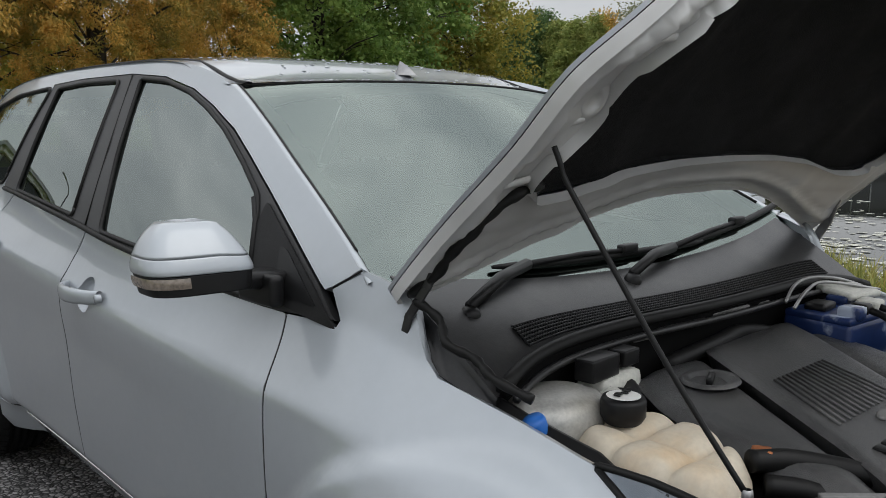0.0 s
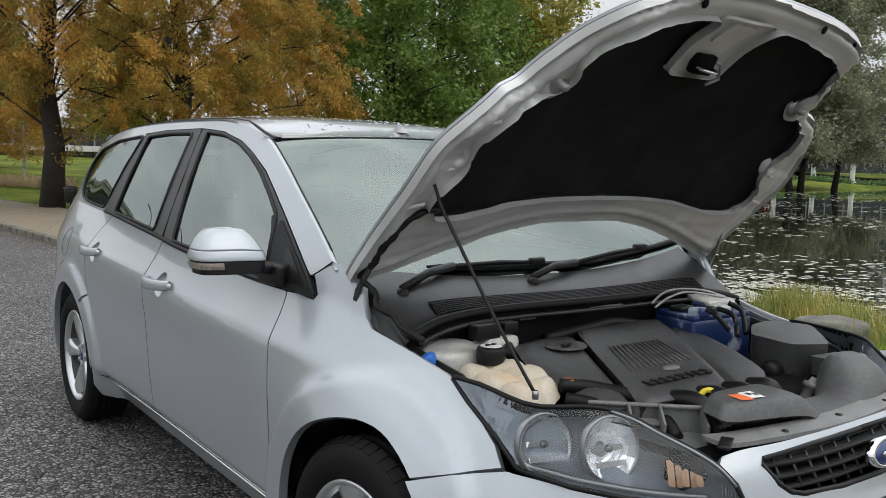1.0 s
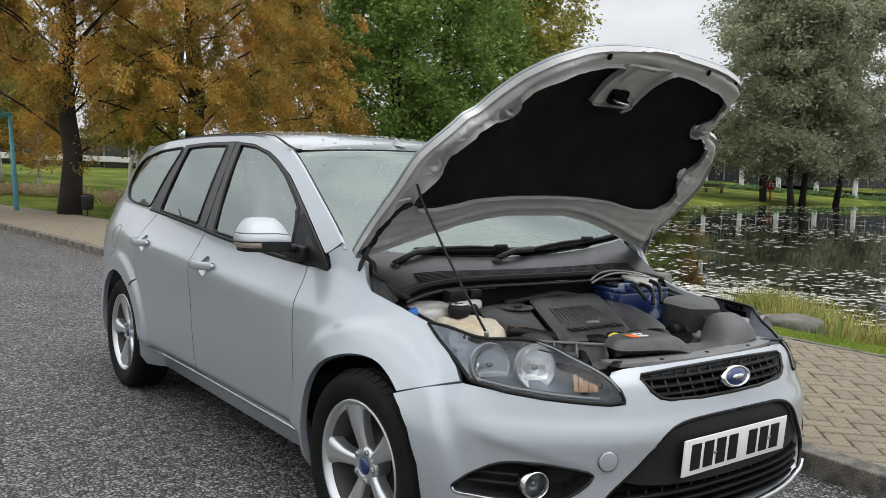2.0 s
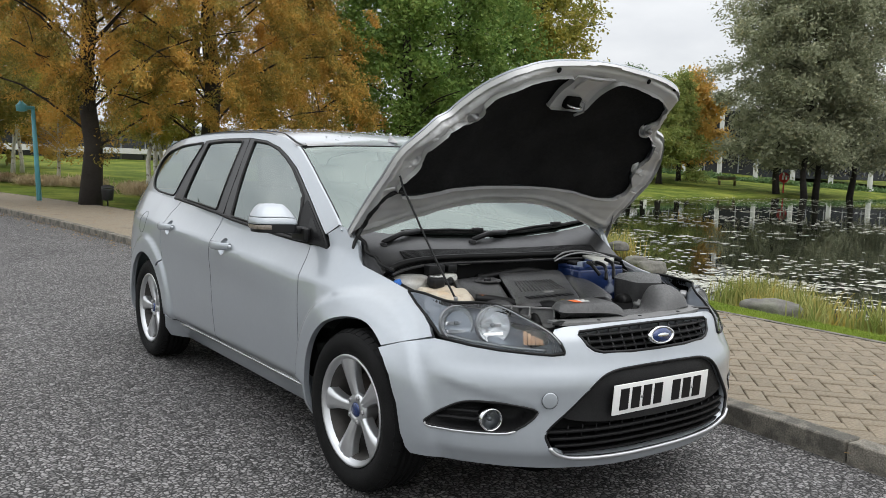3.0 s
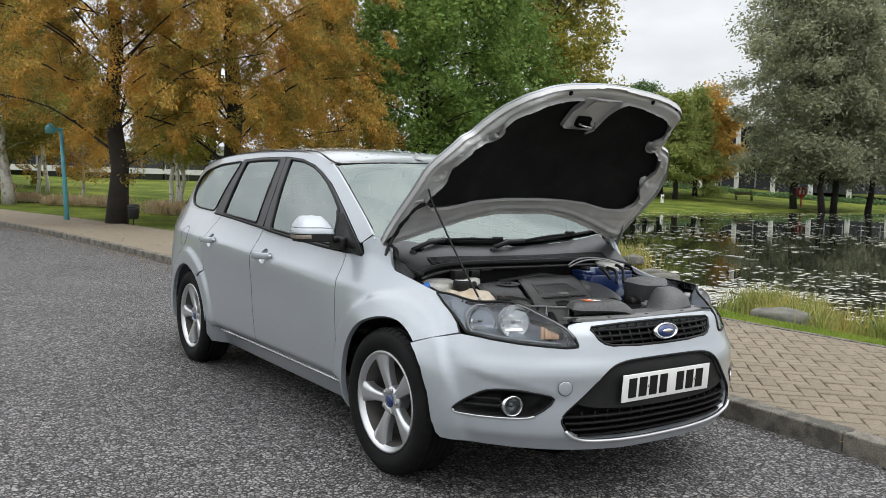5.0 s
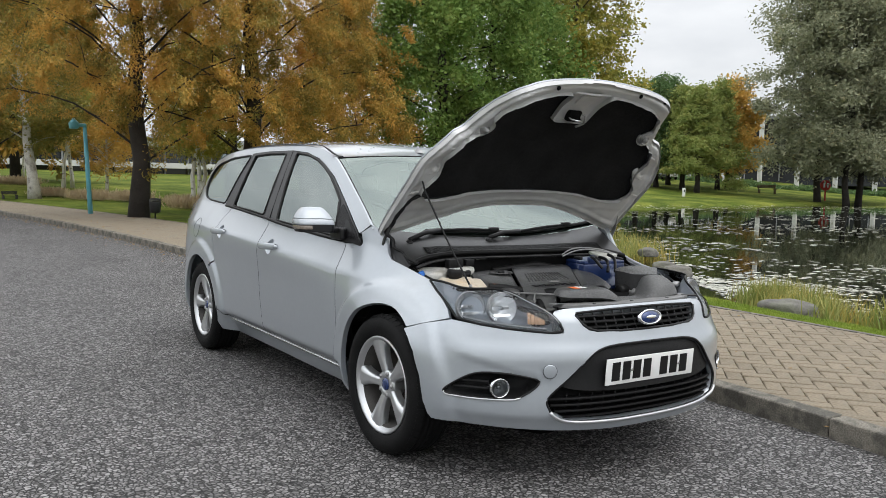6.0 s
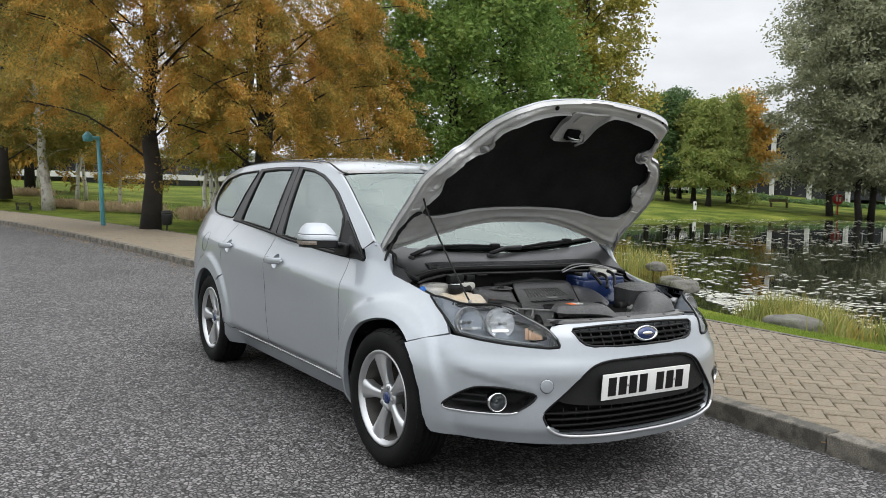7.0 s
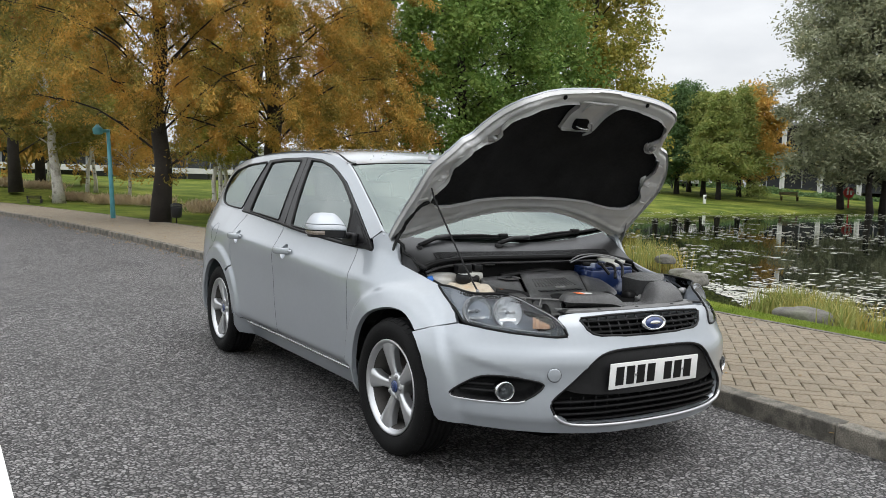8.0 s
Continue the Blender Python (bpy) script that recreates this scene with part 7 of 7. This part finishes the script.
def litter_bin(x, y):
    t = thing("litter_bin", "black litter bin on a post beside the tree", "litter bin", at=pose(x, y, height(x, y)) @ Matrix.Scale(0.66, 4))
    part("body", lathe([(0.14, 0.22), (0.2, 0.26), (0.22, 0.62), (0.23, 0.66), (0.2, 0.68), (0.19, 0.4), (0.0, 0.36)], sides=18), M_BINBLACK, t)
    part("lid", lathe([(0.24, 0.70), (0.22, 0.76), (0.1, 0.8), (0, 0.81)], sides=18), M_BINBLACK, t)
    part("post", tube([(0, 0, 0), (0, 0, 0.7)], 0.03, 8), M_BINBLACK, t)
litter_bin(2.86, 19.0)
M_WOOD = material("weathered_wood", (0.12, 0.085, 0.05), rough=0.8, spots=0.25, scale=6, fine=0.2)
def park_bench(x, y, turn, size=1.0, label="weathered wooden bench on the grass", mat=None):
    t = thing("park_bench", label, "bench", "park benches", pose(x, y, height(x, y), 0, 0, turn) @ Matrix.Scale(size, 4))
    size = 1.0
    for k in range(4):
        part("seat_slat", box((1.8 * size, 0.09, 0.03), pose(0, -0.17 + 0.11 * k, 0.45), 0.006), mat or M_WOOD, t)
    for k in range(3):
        part("back_slat", box((1.8 * size, 0.03, 0.09), pose(0, 0.24, 0.58 + 0.12 * k), 0.006), mat or M_WOOD, t)
    for k in (-0.75, 0.75):
        part("leg", box((0.08, 0.42, 0.45), pose(k * size, 0, 0.22), 0.01), mat or M_WOOD, t)
        part("arm", box((0.08, 0.08, 0.85), pose(k * size, 0.25, 0.42), 0.01), mat or M_WOOD, t)
park_bench(74.3, 52.4, -35, 1.1)
park_bench(0.85, 33.0, 20, 0.34, "dark low bench beside the pale trunk", M_BINBLACK)
park_bench(69.5, 63, -35, 1.3, "green picnic bench under the conifers", M_BINBLACK)
M_RED = material("red_paint", (0.5, 0.03, 0.03), rough=0.5, spots=0.1, scale=5)
def lifebuoy_post(x, y):
    t = thing("lifebuoy_station", "red lifebuoy housing on a post by the water", "lifebuoy", at=pose(x, y, height(x, y), 0, 0, -35))
    part("post", box((0.12, 0.12, 1.3), pose(0, 0, 0.65), 0.01), M_RED, t)
    part("housing", lathe([(0.5, -0.1), (0.52, 0.0), (0.48, 0.1), (0.0, 0.12)], pose(0, 0, 1.5, 90, 0, 0), sides=24), M_RED, t)
    for k in (-0.17, 0.17):
        part("white_panel", box((0.16, 0.03, 0.42), pose(k, -0.13, 1.5), 0.01), M_WHITE, t)
lifebuoy_post(73.4, 45.2)
def marker(x, y):
    t = thing("marker_post", "short white marker post on the grass", "post", at=pose(x, y, height(x, y)))
    part("post", box((0.3, 0.12, 0.75), pose(0, 0, 0.37), 0.02), M_WHITE, t)
    part("panel", box((0.16, 0.02, 0.2), pose(0, -0.07, 0.5), 0.004), M_BINBLACK, t)
marker(54.0, 46.0)

M_CONC = material("white_render", (0.62, 0.62, 0.6), rough=0.8, spots=0.08, scale=0.6, fine=0.05)
M_ROOFGREY = material("grey_cladding", (0.3, 0.31, 0.32), rough=0.6, spots=0.08, scale=0.5)
M_SLATE = material("dark_glazing", (0.03, 0.033, 0.037), rough=0.15, spots=0.2, scale=0.4)


def office(x, y, turn, length, deep, storeys, label, st=3.2, z=None, band=None):
    """A long low building: storeys with bands, recessed glazing panes and mullions."""
    t = thing("office_building", label, "building", at=pose(x, y, (height(x, y) if z is None else z) - 0.1, 0, 0, turn))
    part("core", box((length, deep, storeys * st), pose(0, deep / 2 + 0.5, storeys * st / 2)), M_SLATE, t, smooth=False)
    for k in range(storeys + 1):
        part("floor_band", box((length + 1.0, deep + 1.6, 0.55), pose(0, deep / 2, k * st + 0.1), 0.03), band or M_CONC, t, smooth=False)
    n = int(length / 2.4)
    for k in range(storeys):
        for i in range(n + 1):
            part("mullion", box((0.14, 0.3, st - 0.5), pose(-length / 2 + i * length / n, 0.3, k * st + st / 2 + 0.1)), M_ROOFGREY, t, smooth=False)
        for i in range(n):
            part("window", box((length / n - 0.2, 0.08, st - 0.7), pose(-length / 2 + (i + 0.5) * length / n, 0.42, k * st + st / 2 + 0.1)), M_SLATE, t, smooth=False)
    part("roof", box((length + 2, deep + 2.4, 0.4), pose(0, deep / 2, storeys * st + 0.55), 0.05), M_ROOFGREY, t, smooth=False)
    return t


office(20, 84, 6, 64, 14, 2, "low white office building with long bands of dark windows", 2.2, -0.1)
office(-17.5, 58, -8, 21, 14, 2, "dark low office building across the road, mirrored in the car windows")
office(106, 72, -57, 70, 12, 2, "dark office building with tall white columns", 4.5, band=M_SLATE)
for i in range(7):
    bx, by = 92.3 + (i - 2) * 2.55, 66.7 - (i - 2) * 3.75
    t = thing("white_column", "tall white column before the dark building", "column", "white columns", pose(bx, by, height(bx, by)))
    part("shaft", lathe([(0.3, 0.0), (0.3, 9.0)], sides=18), M_CONC, t)
    part("capital", box((1.1, 1.1, 0.4), pose(0, 0, 9.1), 0.04), M_CONC, t)
    part("base", box((0.8, 0.8, 0.3), pose(0, 0, 0.15), 0.04), M_CONC, t)


def parked_car(x, y, turn, mat, label):
    t = thing("parked_car", label, "car", "far parked cars", pose(x, y, height(x, y), 0, 0, turn))
    prof = [(-2.1, 0.35), (-2.15, 0.7), (-1.9, 0.9), (-1.1, 0.98), (-0.5, 1.42), (0.9, 1.45), (1.7, 1.0), (2.1, 0.9), (2.15, 0.4)]
    bm = join_sheet([[(px, sy * (0.85 - 0.25 * max(0, pz - 0.95)), pz) for px, pz in prof] for sy in (-1, -0.6, 0.6, 1)])
    part("body", bm, mat, t)
    part("side", fill(prof, lambda a, b: (a, -0.85 + 0.25 * max(0, b - 0.95), b), 0.3, out=(0, -1, 0)), mat, t)
    part("side", fill(prof, lambda a, b: (a, 0.85 - 0.25 * max(0, b - 0.95), b), 0.3, out=(0, 1, 0)), mat, t)
    part("window", fill([(-0.95, 1.0), (-0.45, 1.36), (0.8, 1.38), (1.4, 1.02)], lambda a, b: (a, -0.862 + 0.25 * max(0, b - 0.95), b), 0.3, out=(0, -1, 0)), M_SLATE, t)
    for wx in (-1.35, 1.35):
        for wy in (-0.8, 0.8):
            part("wheel", lathe([(0.0, -0.09), (0.3, -0.09), (0.32, 0.0), (0.3, 0.09), (0.0, 0.09)], pose(wx, wy, 0.32, 90, 0, 0), sides=18), M_RUBBER, t)
parked_car(75.5, 67.5, 55, M_CONC, "white car parked beyond the trees")
parked_car(84.0, 65.0, 55, M_CONC, "pale car parked beyond the hedge")
parked_car(-1.5, 82.0, 10, M_CONC, "white car parked by the office")

# hedges and dry grasses
def hedge(x0, y0, x1, y1, h, n, mat, seed, name="hedge", label="clipped dark hedge", leaf=0.25, w=0.6, cat="hedge"):
    rng = random.Random(seed)
    spots = []
    for _ in range(n):
        k = rng.random()
        x, y = x0 + (x1 - x0) * k + rng.gauss(0, w * 0.5), y0 + (y1 - y0) * k + rng.gauss(0, w * 0.5)
        spots.append(Vector((x, y, height(x, y) + rng.random() ** 0.8 * h * (0.8 + 0.35 * math.sin(k * 40 + seed)))))
    ob = leaf_mesh(name, spots, leaf, mat, None, rng, -1.8 if mat is L_STRAW else 0.0, 0.14 if mat is L_STRAW else 0.5)
    return tagged(ob, label, cat, kind="stuff")
hedge(66, 78, 112, 46, 0.5, 12000, L_CONIFER, 3, leaf=0.4, w=1.4)
hedge(-6, 85, 34, 87, 0.4, 10000, L_CONIFER, 5, leaf=0.22, w=1.0)
for i, (x0, y0, x1, y1, h) in enumerate(((-0.2, 41.5, 0.9, 41.2, 0.6), (1.2, 40.5, 2.6, 40.0, 0.5), (2.2, 35.5, 3.0, 35, 0.45), (3.0, 32.5, 4.2, 31.6, 0.55), (4.5, 31.2, 5.4, 30.6, 0.6), (4.9, 24.8, 6.2, 24.2, 0.55), (5.6, 27.6, 7.2, 27.0, 0.5), (-4, 48, -1.5, 48, 0.6))):
    hedge(x0, y0, x1, y1, h * 0.5, 2600, L_STRAW, 70 + i, "dry_grass_clump", "straw-coloured ornamental grass clump", 0.2, 0.4, "grass")

# ---- bank: boulders, reeds, turf ----
def boulder(x, y, sx, sy, sz, seed, turn=0):
    rng = random.Random(seed)
    bm = bmesh.new()
    bmesh.ops.create_icosphere(bm, subdivisions=4, radius=1.0)
    for v in bm.verts:
        n = noise.noise(v.co * 1.3 + Vector((seed, 0, 0))) * 0.22 + noise.noise(v.co * 3.5 + Vector((0, seed, 0))) * 0.07
        v.co *= 1 + n
        v.co.z = max(v.co.z, -0.35)
        if v.co.z > 0.55:
            v.co.z = 0.55 + (v.co.z - 0.55) * 0.45
        v.co = Vector((v.co.x * sx, v.co.y * sy, v.co.z * sz))
    ob = obj("boulder", bm, M_STONE)
    ob.matrix_world = pose(x, y, max(height(x, y), -0.06) + 0.24 * sz, 0, 0, turn)
    return tagged(ob, "rounded grey boulder on the pond's bank", "boulder", "boulders on the bank")
boulder(4.95, 1.9, 0.3, 0.18, 0.17, 1, 115)
boulder(6.75, 4.95, 0.26, 0.2, 0.16, 2, 40)
boulder(8.95, 7.6, 0.2, 0.18, 0.15, 3, 20)
boulder(7.35, 5.75, 0.2, 0.18, 0.12, 4, 80)
boulder(4.9, -2.2, 0.3, 0.25, 0.16, 5, 10)


def tuft(x, y, h, n, seed, mat=None, spread=0.25, wide=1.0, label="clump of green and yellowing reeds at the water's edge"):
    """Reeds: curved, tapering blades from one root."""
    rng = random.Random(seed)
    verts, faces = [], []
    z = max(height(x, y), WATER - 0.05)
    for _ in range(n):
        bx, by = rng.gauss(0, spread), rng.gauss(0, spread)
        a = rng.uniform(0, 6.283)
        hh = h * rng.uniform(0.5, 1.15)
        bend = rng.uniform(0.05, 0.55) * hh
        w = rng.uniform(0.005, 0.011) * wide
        px, py = -math.sin(a) * w, math.cos(a) * w
        i = len(verts)
        for k in range(5):
            t = k / 4
            r = bend * t * t
            zz = hh * (t - 0.25 * (bend / hh) * t * t * t)
            s = 1 - 0.85 * t
            cx, cy = bx + math.cos(a) * r, by + math.sin(a) * r
            verts += [(cx + px * s, cy + py * s, zz), (cx - px * s, cy - py * s, zz)]
        for k in range(4):
            j = i + 2 * k
            faces.append((j, j + 1, j + 3, j + 2))
    me = bpy.data.meshes.new("reeds")
    me.from_pydata(verts, [], faces)
    me.materials.append(mat or L_REED)
    ob = new("reed_clump", me)
    ob.matrix_world = pose(x, y, z)
    return tagged(ob, label, "reeds", "reeds along the bank", "stuff")
rng = random.Random(8)
for i in range(24):
    y = -6.0 + 5.6 * i / 23
    tuft(5.35 + rng.gauss(0.05, 0.22), y, rng.uniform(0.26, 0.44), 110, 100 + i, spread=0.2)
# three dense clumps about the largest boulder
for i in range(9):
    tuft(6.3 + rng.gauss(0, 0.25), 3.0 + rng.gauss(0, 0.2), rng.uniform(0.26, 0.42), 170, 140 + i, spread=0.16)
for i in range(7):
    tuft(5.75 + rng.gauss(0, 0.2), 2.05 + rng.gauss(0, 0.16), rng.uniform(0.26, 0.42), 150, 160 + i, spread=0.15)
for i in range(12):
    tuft(5.3 + rng.gauss(0, 0.2), 0.7 + rng.gauss(0, 0.35), rng.uniform(0.28, 0.42), 110, 180 + i, spread=0.15, wide=1.9)
for i, (x, y) in enumerate(((8.9, 8.1), (9.2, 7.9), (9.5, 8.4), (9.1, 8.5), (9.8, 8.7), (10.4, 9.2), (11.6, 10.8))):
    tuft(x, y, 0.5, 100, 300 + i, spread=0.25)

# turf: short blades near the paving
def turf(x0, x1, y0, y1, n, h, seed):
    rng = random.Random(seed)
    verts, faces = [], []
    for _ in range(n):
        y = rng.uniform(y0, y1)
        k = KERB_X(y) + PAVE
        x = k + 0.02 + (x1 - x0) * rng.random()
        if shore_gap(x, y) < 0.15:
            continue
        z = height(x, y) - 0.005
        a = rng.uniform(0, 6.283)
        hh = h * rng.uniform(0.5, 1.3)
        w = 0.004
        dx, dy = math.cos(a), math.sin(a)
        i = len(verts)
        verts += [(x - dy * w, y + dx * w, z), (x + dy * w, y - dx * w, z), (x + dx * hh * 0.5, y + dy * hh * 0.5, z + hh)]
        faces.append((i, i + 1, i + 2))
    me = bpy.data.meshes.new("turf")
    me.from_pydata(verts, [], faces)
    me.materials.append(L_TURF)
    return tagged(new("turf", me), "short bright green turf beside the paving", "grass", kind="stuff")
turf(0, 1.15, -3.0, 5.0, 90000, 0.026, 5)

# leaves afloat on the pond and fallen ones along the kerb
def pads(n, seed):
    rng = random.Random(seed)
    verts, faces = [], []
    for _ in range(n):
        d = 6 + 75 * rng.random() ** 1.25
        a = radians(rng.uniform(20, 88))
        x, y = -2.6 + d * math.sin(a), -3.3 + d * math.cos(a)
        if shore_gap(x, y) > -0.3 or noise.noise(Vector((x * 0.22, y * 0.22, 3.0))) + noise.noise(Vector((x * 0.7, y * 0.7, 1.0))) * 0.6 < 0.02:
            continue
        r = rng.uniform(0.02, 0.06) * (1 + d / 40)
        i = len(verts)
        k = 7
        verts += [(x + r * math.cos(6.283 * j / k) * rng.uniform(0.8, 1.1), y + r * math.sin(6.283 * j / k), WATER + 0.006 + rng.uniform(0, 0.006)) for j in range(k)]
        faces.append(tuple(range(i, i + k)))
    for _ in range(2600):
        x, y = rng.gauss(7.6, 0.9), rng.gauss(4.4, 0.8)
        if shore_gap(x, y) < -0.12 and noise.noise(Vector((x * 1.6, y * 1.6, 7.0))) > -0.12:
            r, i = rng.uniform(0.015, 0.045), len(verts)
            verts += [(x + r * math.cos(6.283 * j / 7) * rng.uniform(0.8, 1.1), y + r * math.sin(6.283 * j / 7), WATER + 0.006 + rng.uniform(0, 0.006)) for j in range(7)]
            faces.append(tuple(range(i, i + 7)))
    me = bpy.data.meshes.new("lily_pads")
    me.from_pydata(verts, [], faces)
    me.materials.append(L_PAD)
    return tagged(new("lily_pads", me), "pale lily pads floating on the pond", "lily pads", kind="stuff")
pads(20000, 17)
rng = random.Random(3)
spots = []
for _ in range(1100):
    y = rng.uniform(6, 40)
    spots.append(Vector((KERB_X(y) - abs(rng.gauss(0, 0.22)), y, 0.008)))
for _ in range(260):
    y = rng.uniform(-2, 22)
    spots.append(Vector((KERB_X(y) + rng.uniform(-0.3, 2.4), y, 0.012 if rng.random() < 0 else 0.1)))
verts, faces = [], []
for p in spots:
    a, l = rng.uniform(0, 6.28), rng.uniform(0.02, 0.05)
    d, s = Vector((math.cos(a), math.sin(a), rng.uniform(-0.1, 0.4))) * l, Vector((-math.sin(a), math.cos(a), 0.2)) * l * 0.4
    i = len(verts)
    verts += [tuple(p), tuple(p + d * 0.5 + s), tuple(p + d), tuple(p + d * 0.5 - s)]
    faces += [(i, i + 1, i + 2), (i, i + 2, i + 3)]
me = bpy.data.meshes.new("fallen_leaves")
me.from_pydata(verts, [], faces)
me.materials.append(L_FALLEN)
tagged(new("fallen_leaves", me), "fallen brown leaves along the gutter", "leaves", kind="stuff")

# ---- kerb stones and paving blocks ----
kerb_bm = bmesh.new()
add_box(kerb_bm, (0.125, 0.904, 0.30), pose(0.0625, 0, -0.045), 0.014, 3)
kerb_mesh = bpy.data.meshes.new("kerb_stone")
kerb_bm.to_mesh(kerb_mesh)
kerb_bm.free()
kerb_mesh.materials.append(M_KERB)
kerb = tagged(new("kerb"), "weathered concrete kerb along the road", "kerb", kind="structure")
rng = random.Random(2)
y = -9.0
while y < 62:
    a = math.atan2(KERB_X(y + 0.91) - KERB_X(y), 0.91)
    ym = y + 0.455
    o = new("kerb_stone", kerb_mesh)
    o.parent = kerb
    o.matrix_local = pose(KERB_X(ym), ym, rng.uniform(-0.003, 0.003), 0, rng.uniform(-0.5, 0.5), -math.degrees(a) + rng.uniform(-0.2, 0.2))
    y += 0.91 * math.cos(a)
edge_bm = join_sheet([[(KERB_X(y) + PAVE - 0.03, y, 0.06), (KERB_X(y) + PAVE - 0.03, y, 0.104), (KERB_X(y) + PAVE + 0.03, y, 0.104), (KERB_X(y) + PAVE + 0.03, y, 0.0)] for y in [-9 + 0.5 * i for i in range(120)]])
bmesh.ops.recalc_face_normals(edge_bm, faces=edge_bm.faces[:])
tagged(obj("edging", edge_bm, M_KERB, smooth=False), "thin concrete edging between paving and grass", "edging", kind="structure")

paver_bm = bmesh.new()
add_box(paver_bm, (0.2 - 0.007, 0.1 - 0.007, 0.05), pose(0, 0, -0.025), 0.005, 1)
paver_mesh = bpy.data.meshes.new("paving_block")
paver_bm.to_mesh(paver_mesh)
paver_bm.free()
paver_mesh.materials.append(M_PAVER)
verts, faces = [], []
base_v = [tuple(v.co) for v in paver_mesh.vertices]
base_f = [tuple(p.vertices) for p in paver_mesh.polygons]
single = 0
laid = []
# herringbone laid at 45 degrees to the kerb, in a frame that follows it
for r in range(-150, 200):
    for c in range(-60, 60):
        for k in range(2):
            # unit cell of the herringbone: two blocks, stepped along the diagonal
            u = 0.1 * r + (0.1 if k == 0 else -0.05) + 0.4 * c
            v = 0.1 * r + (0.05 if k == 0 else 0.1)
            laid.append(((u - v) * 0.70711, (u + v) * 0.70711, 45 if k == 0 else 135))
seen = set()
for u, v, a in laid:
    if not (-9.0 < v < 9.0) or not (0.07 < u < PAVE - 0.06):
        continue
    key = (round(u, 2), round(v, 2), a)
    if key in seen:
        continue
    seen.add(key)
    m = pose(KERB_X(v) + u, v, 0.0985 + rng.uniform(-0.0025, 0.0025), rng.uniform(-0.7, 0.7), rng.uniform(-0.7, 0.7), a + rng.uniform(-0.8, 0.8) - math.degrees(math.atan2(KERB_X(v + 0.1) - KERB_X(v - 0.1), 0.2)))
    if -1.35 < v < 1.1 and single < 300:
        o = new("paving_block", paver_mesh)
        o.parent = pavement
        o.matrix_local = m
        single += 1
    else:
        i = len(verts)
        verts += [tuple(m @ Vector(q)) for q in base_v]
        faces += [tuple(i + j for j in f) for f in base_f]
me = bpy.data.meshes.new("paving_blocks")
me.from_pydata(verts, [], faces)
me.materials.append(M_PAVER)
o = tagged(new("paving_blocks", me), kind="stuff")
o.parent = pavement
far = join_sheet([[(KERB_X(y) + 0.1, y, 0.0965), (KERB_X(y) + PAVE, y, 0.0965)] for y in [9 + 1.0 * i for i in range(60)]])
o = part("far_paving", far, M_PAVER, pavement)
near = join_sheet([[(KERB_X(y) + 0.1, y, 0.0965), (KERB_X(y) + PAVE, y, 0.0965)] for y in [-40 + 1.0 * i for i in range(32)]])
part("far_paving", near, M_PAVER, pavement)
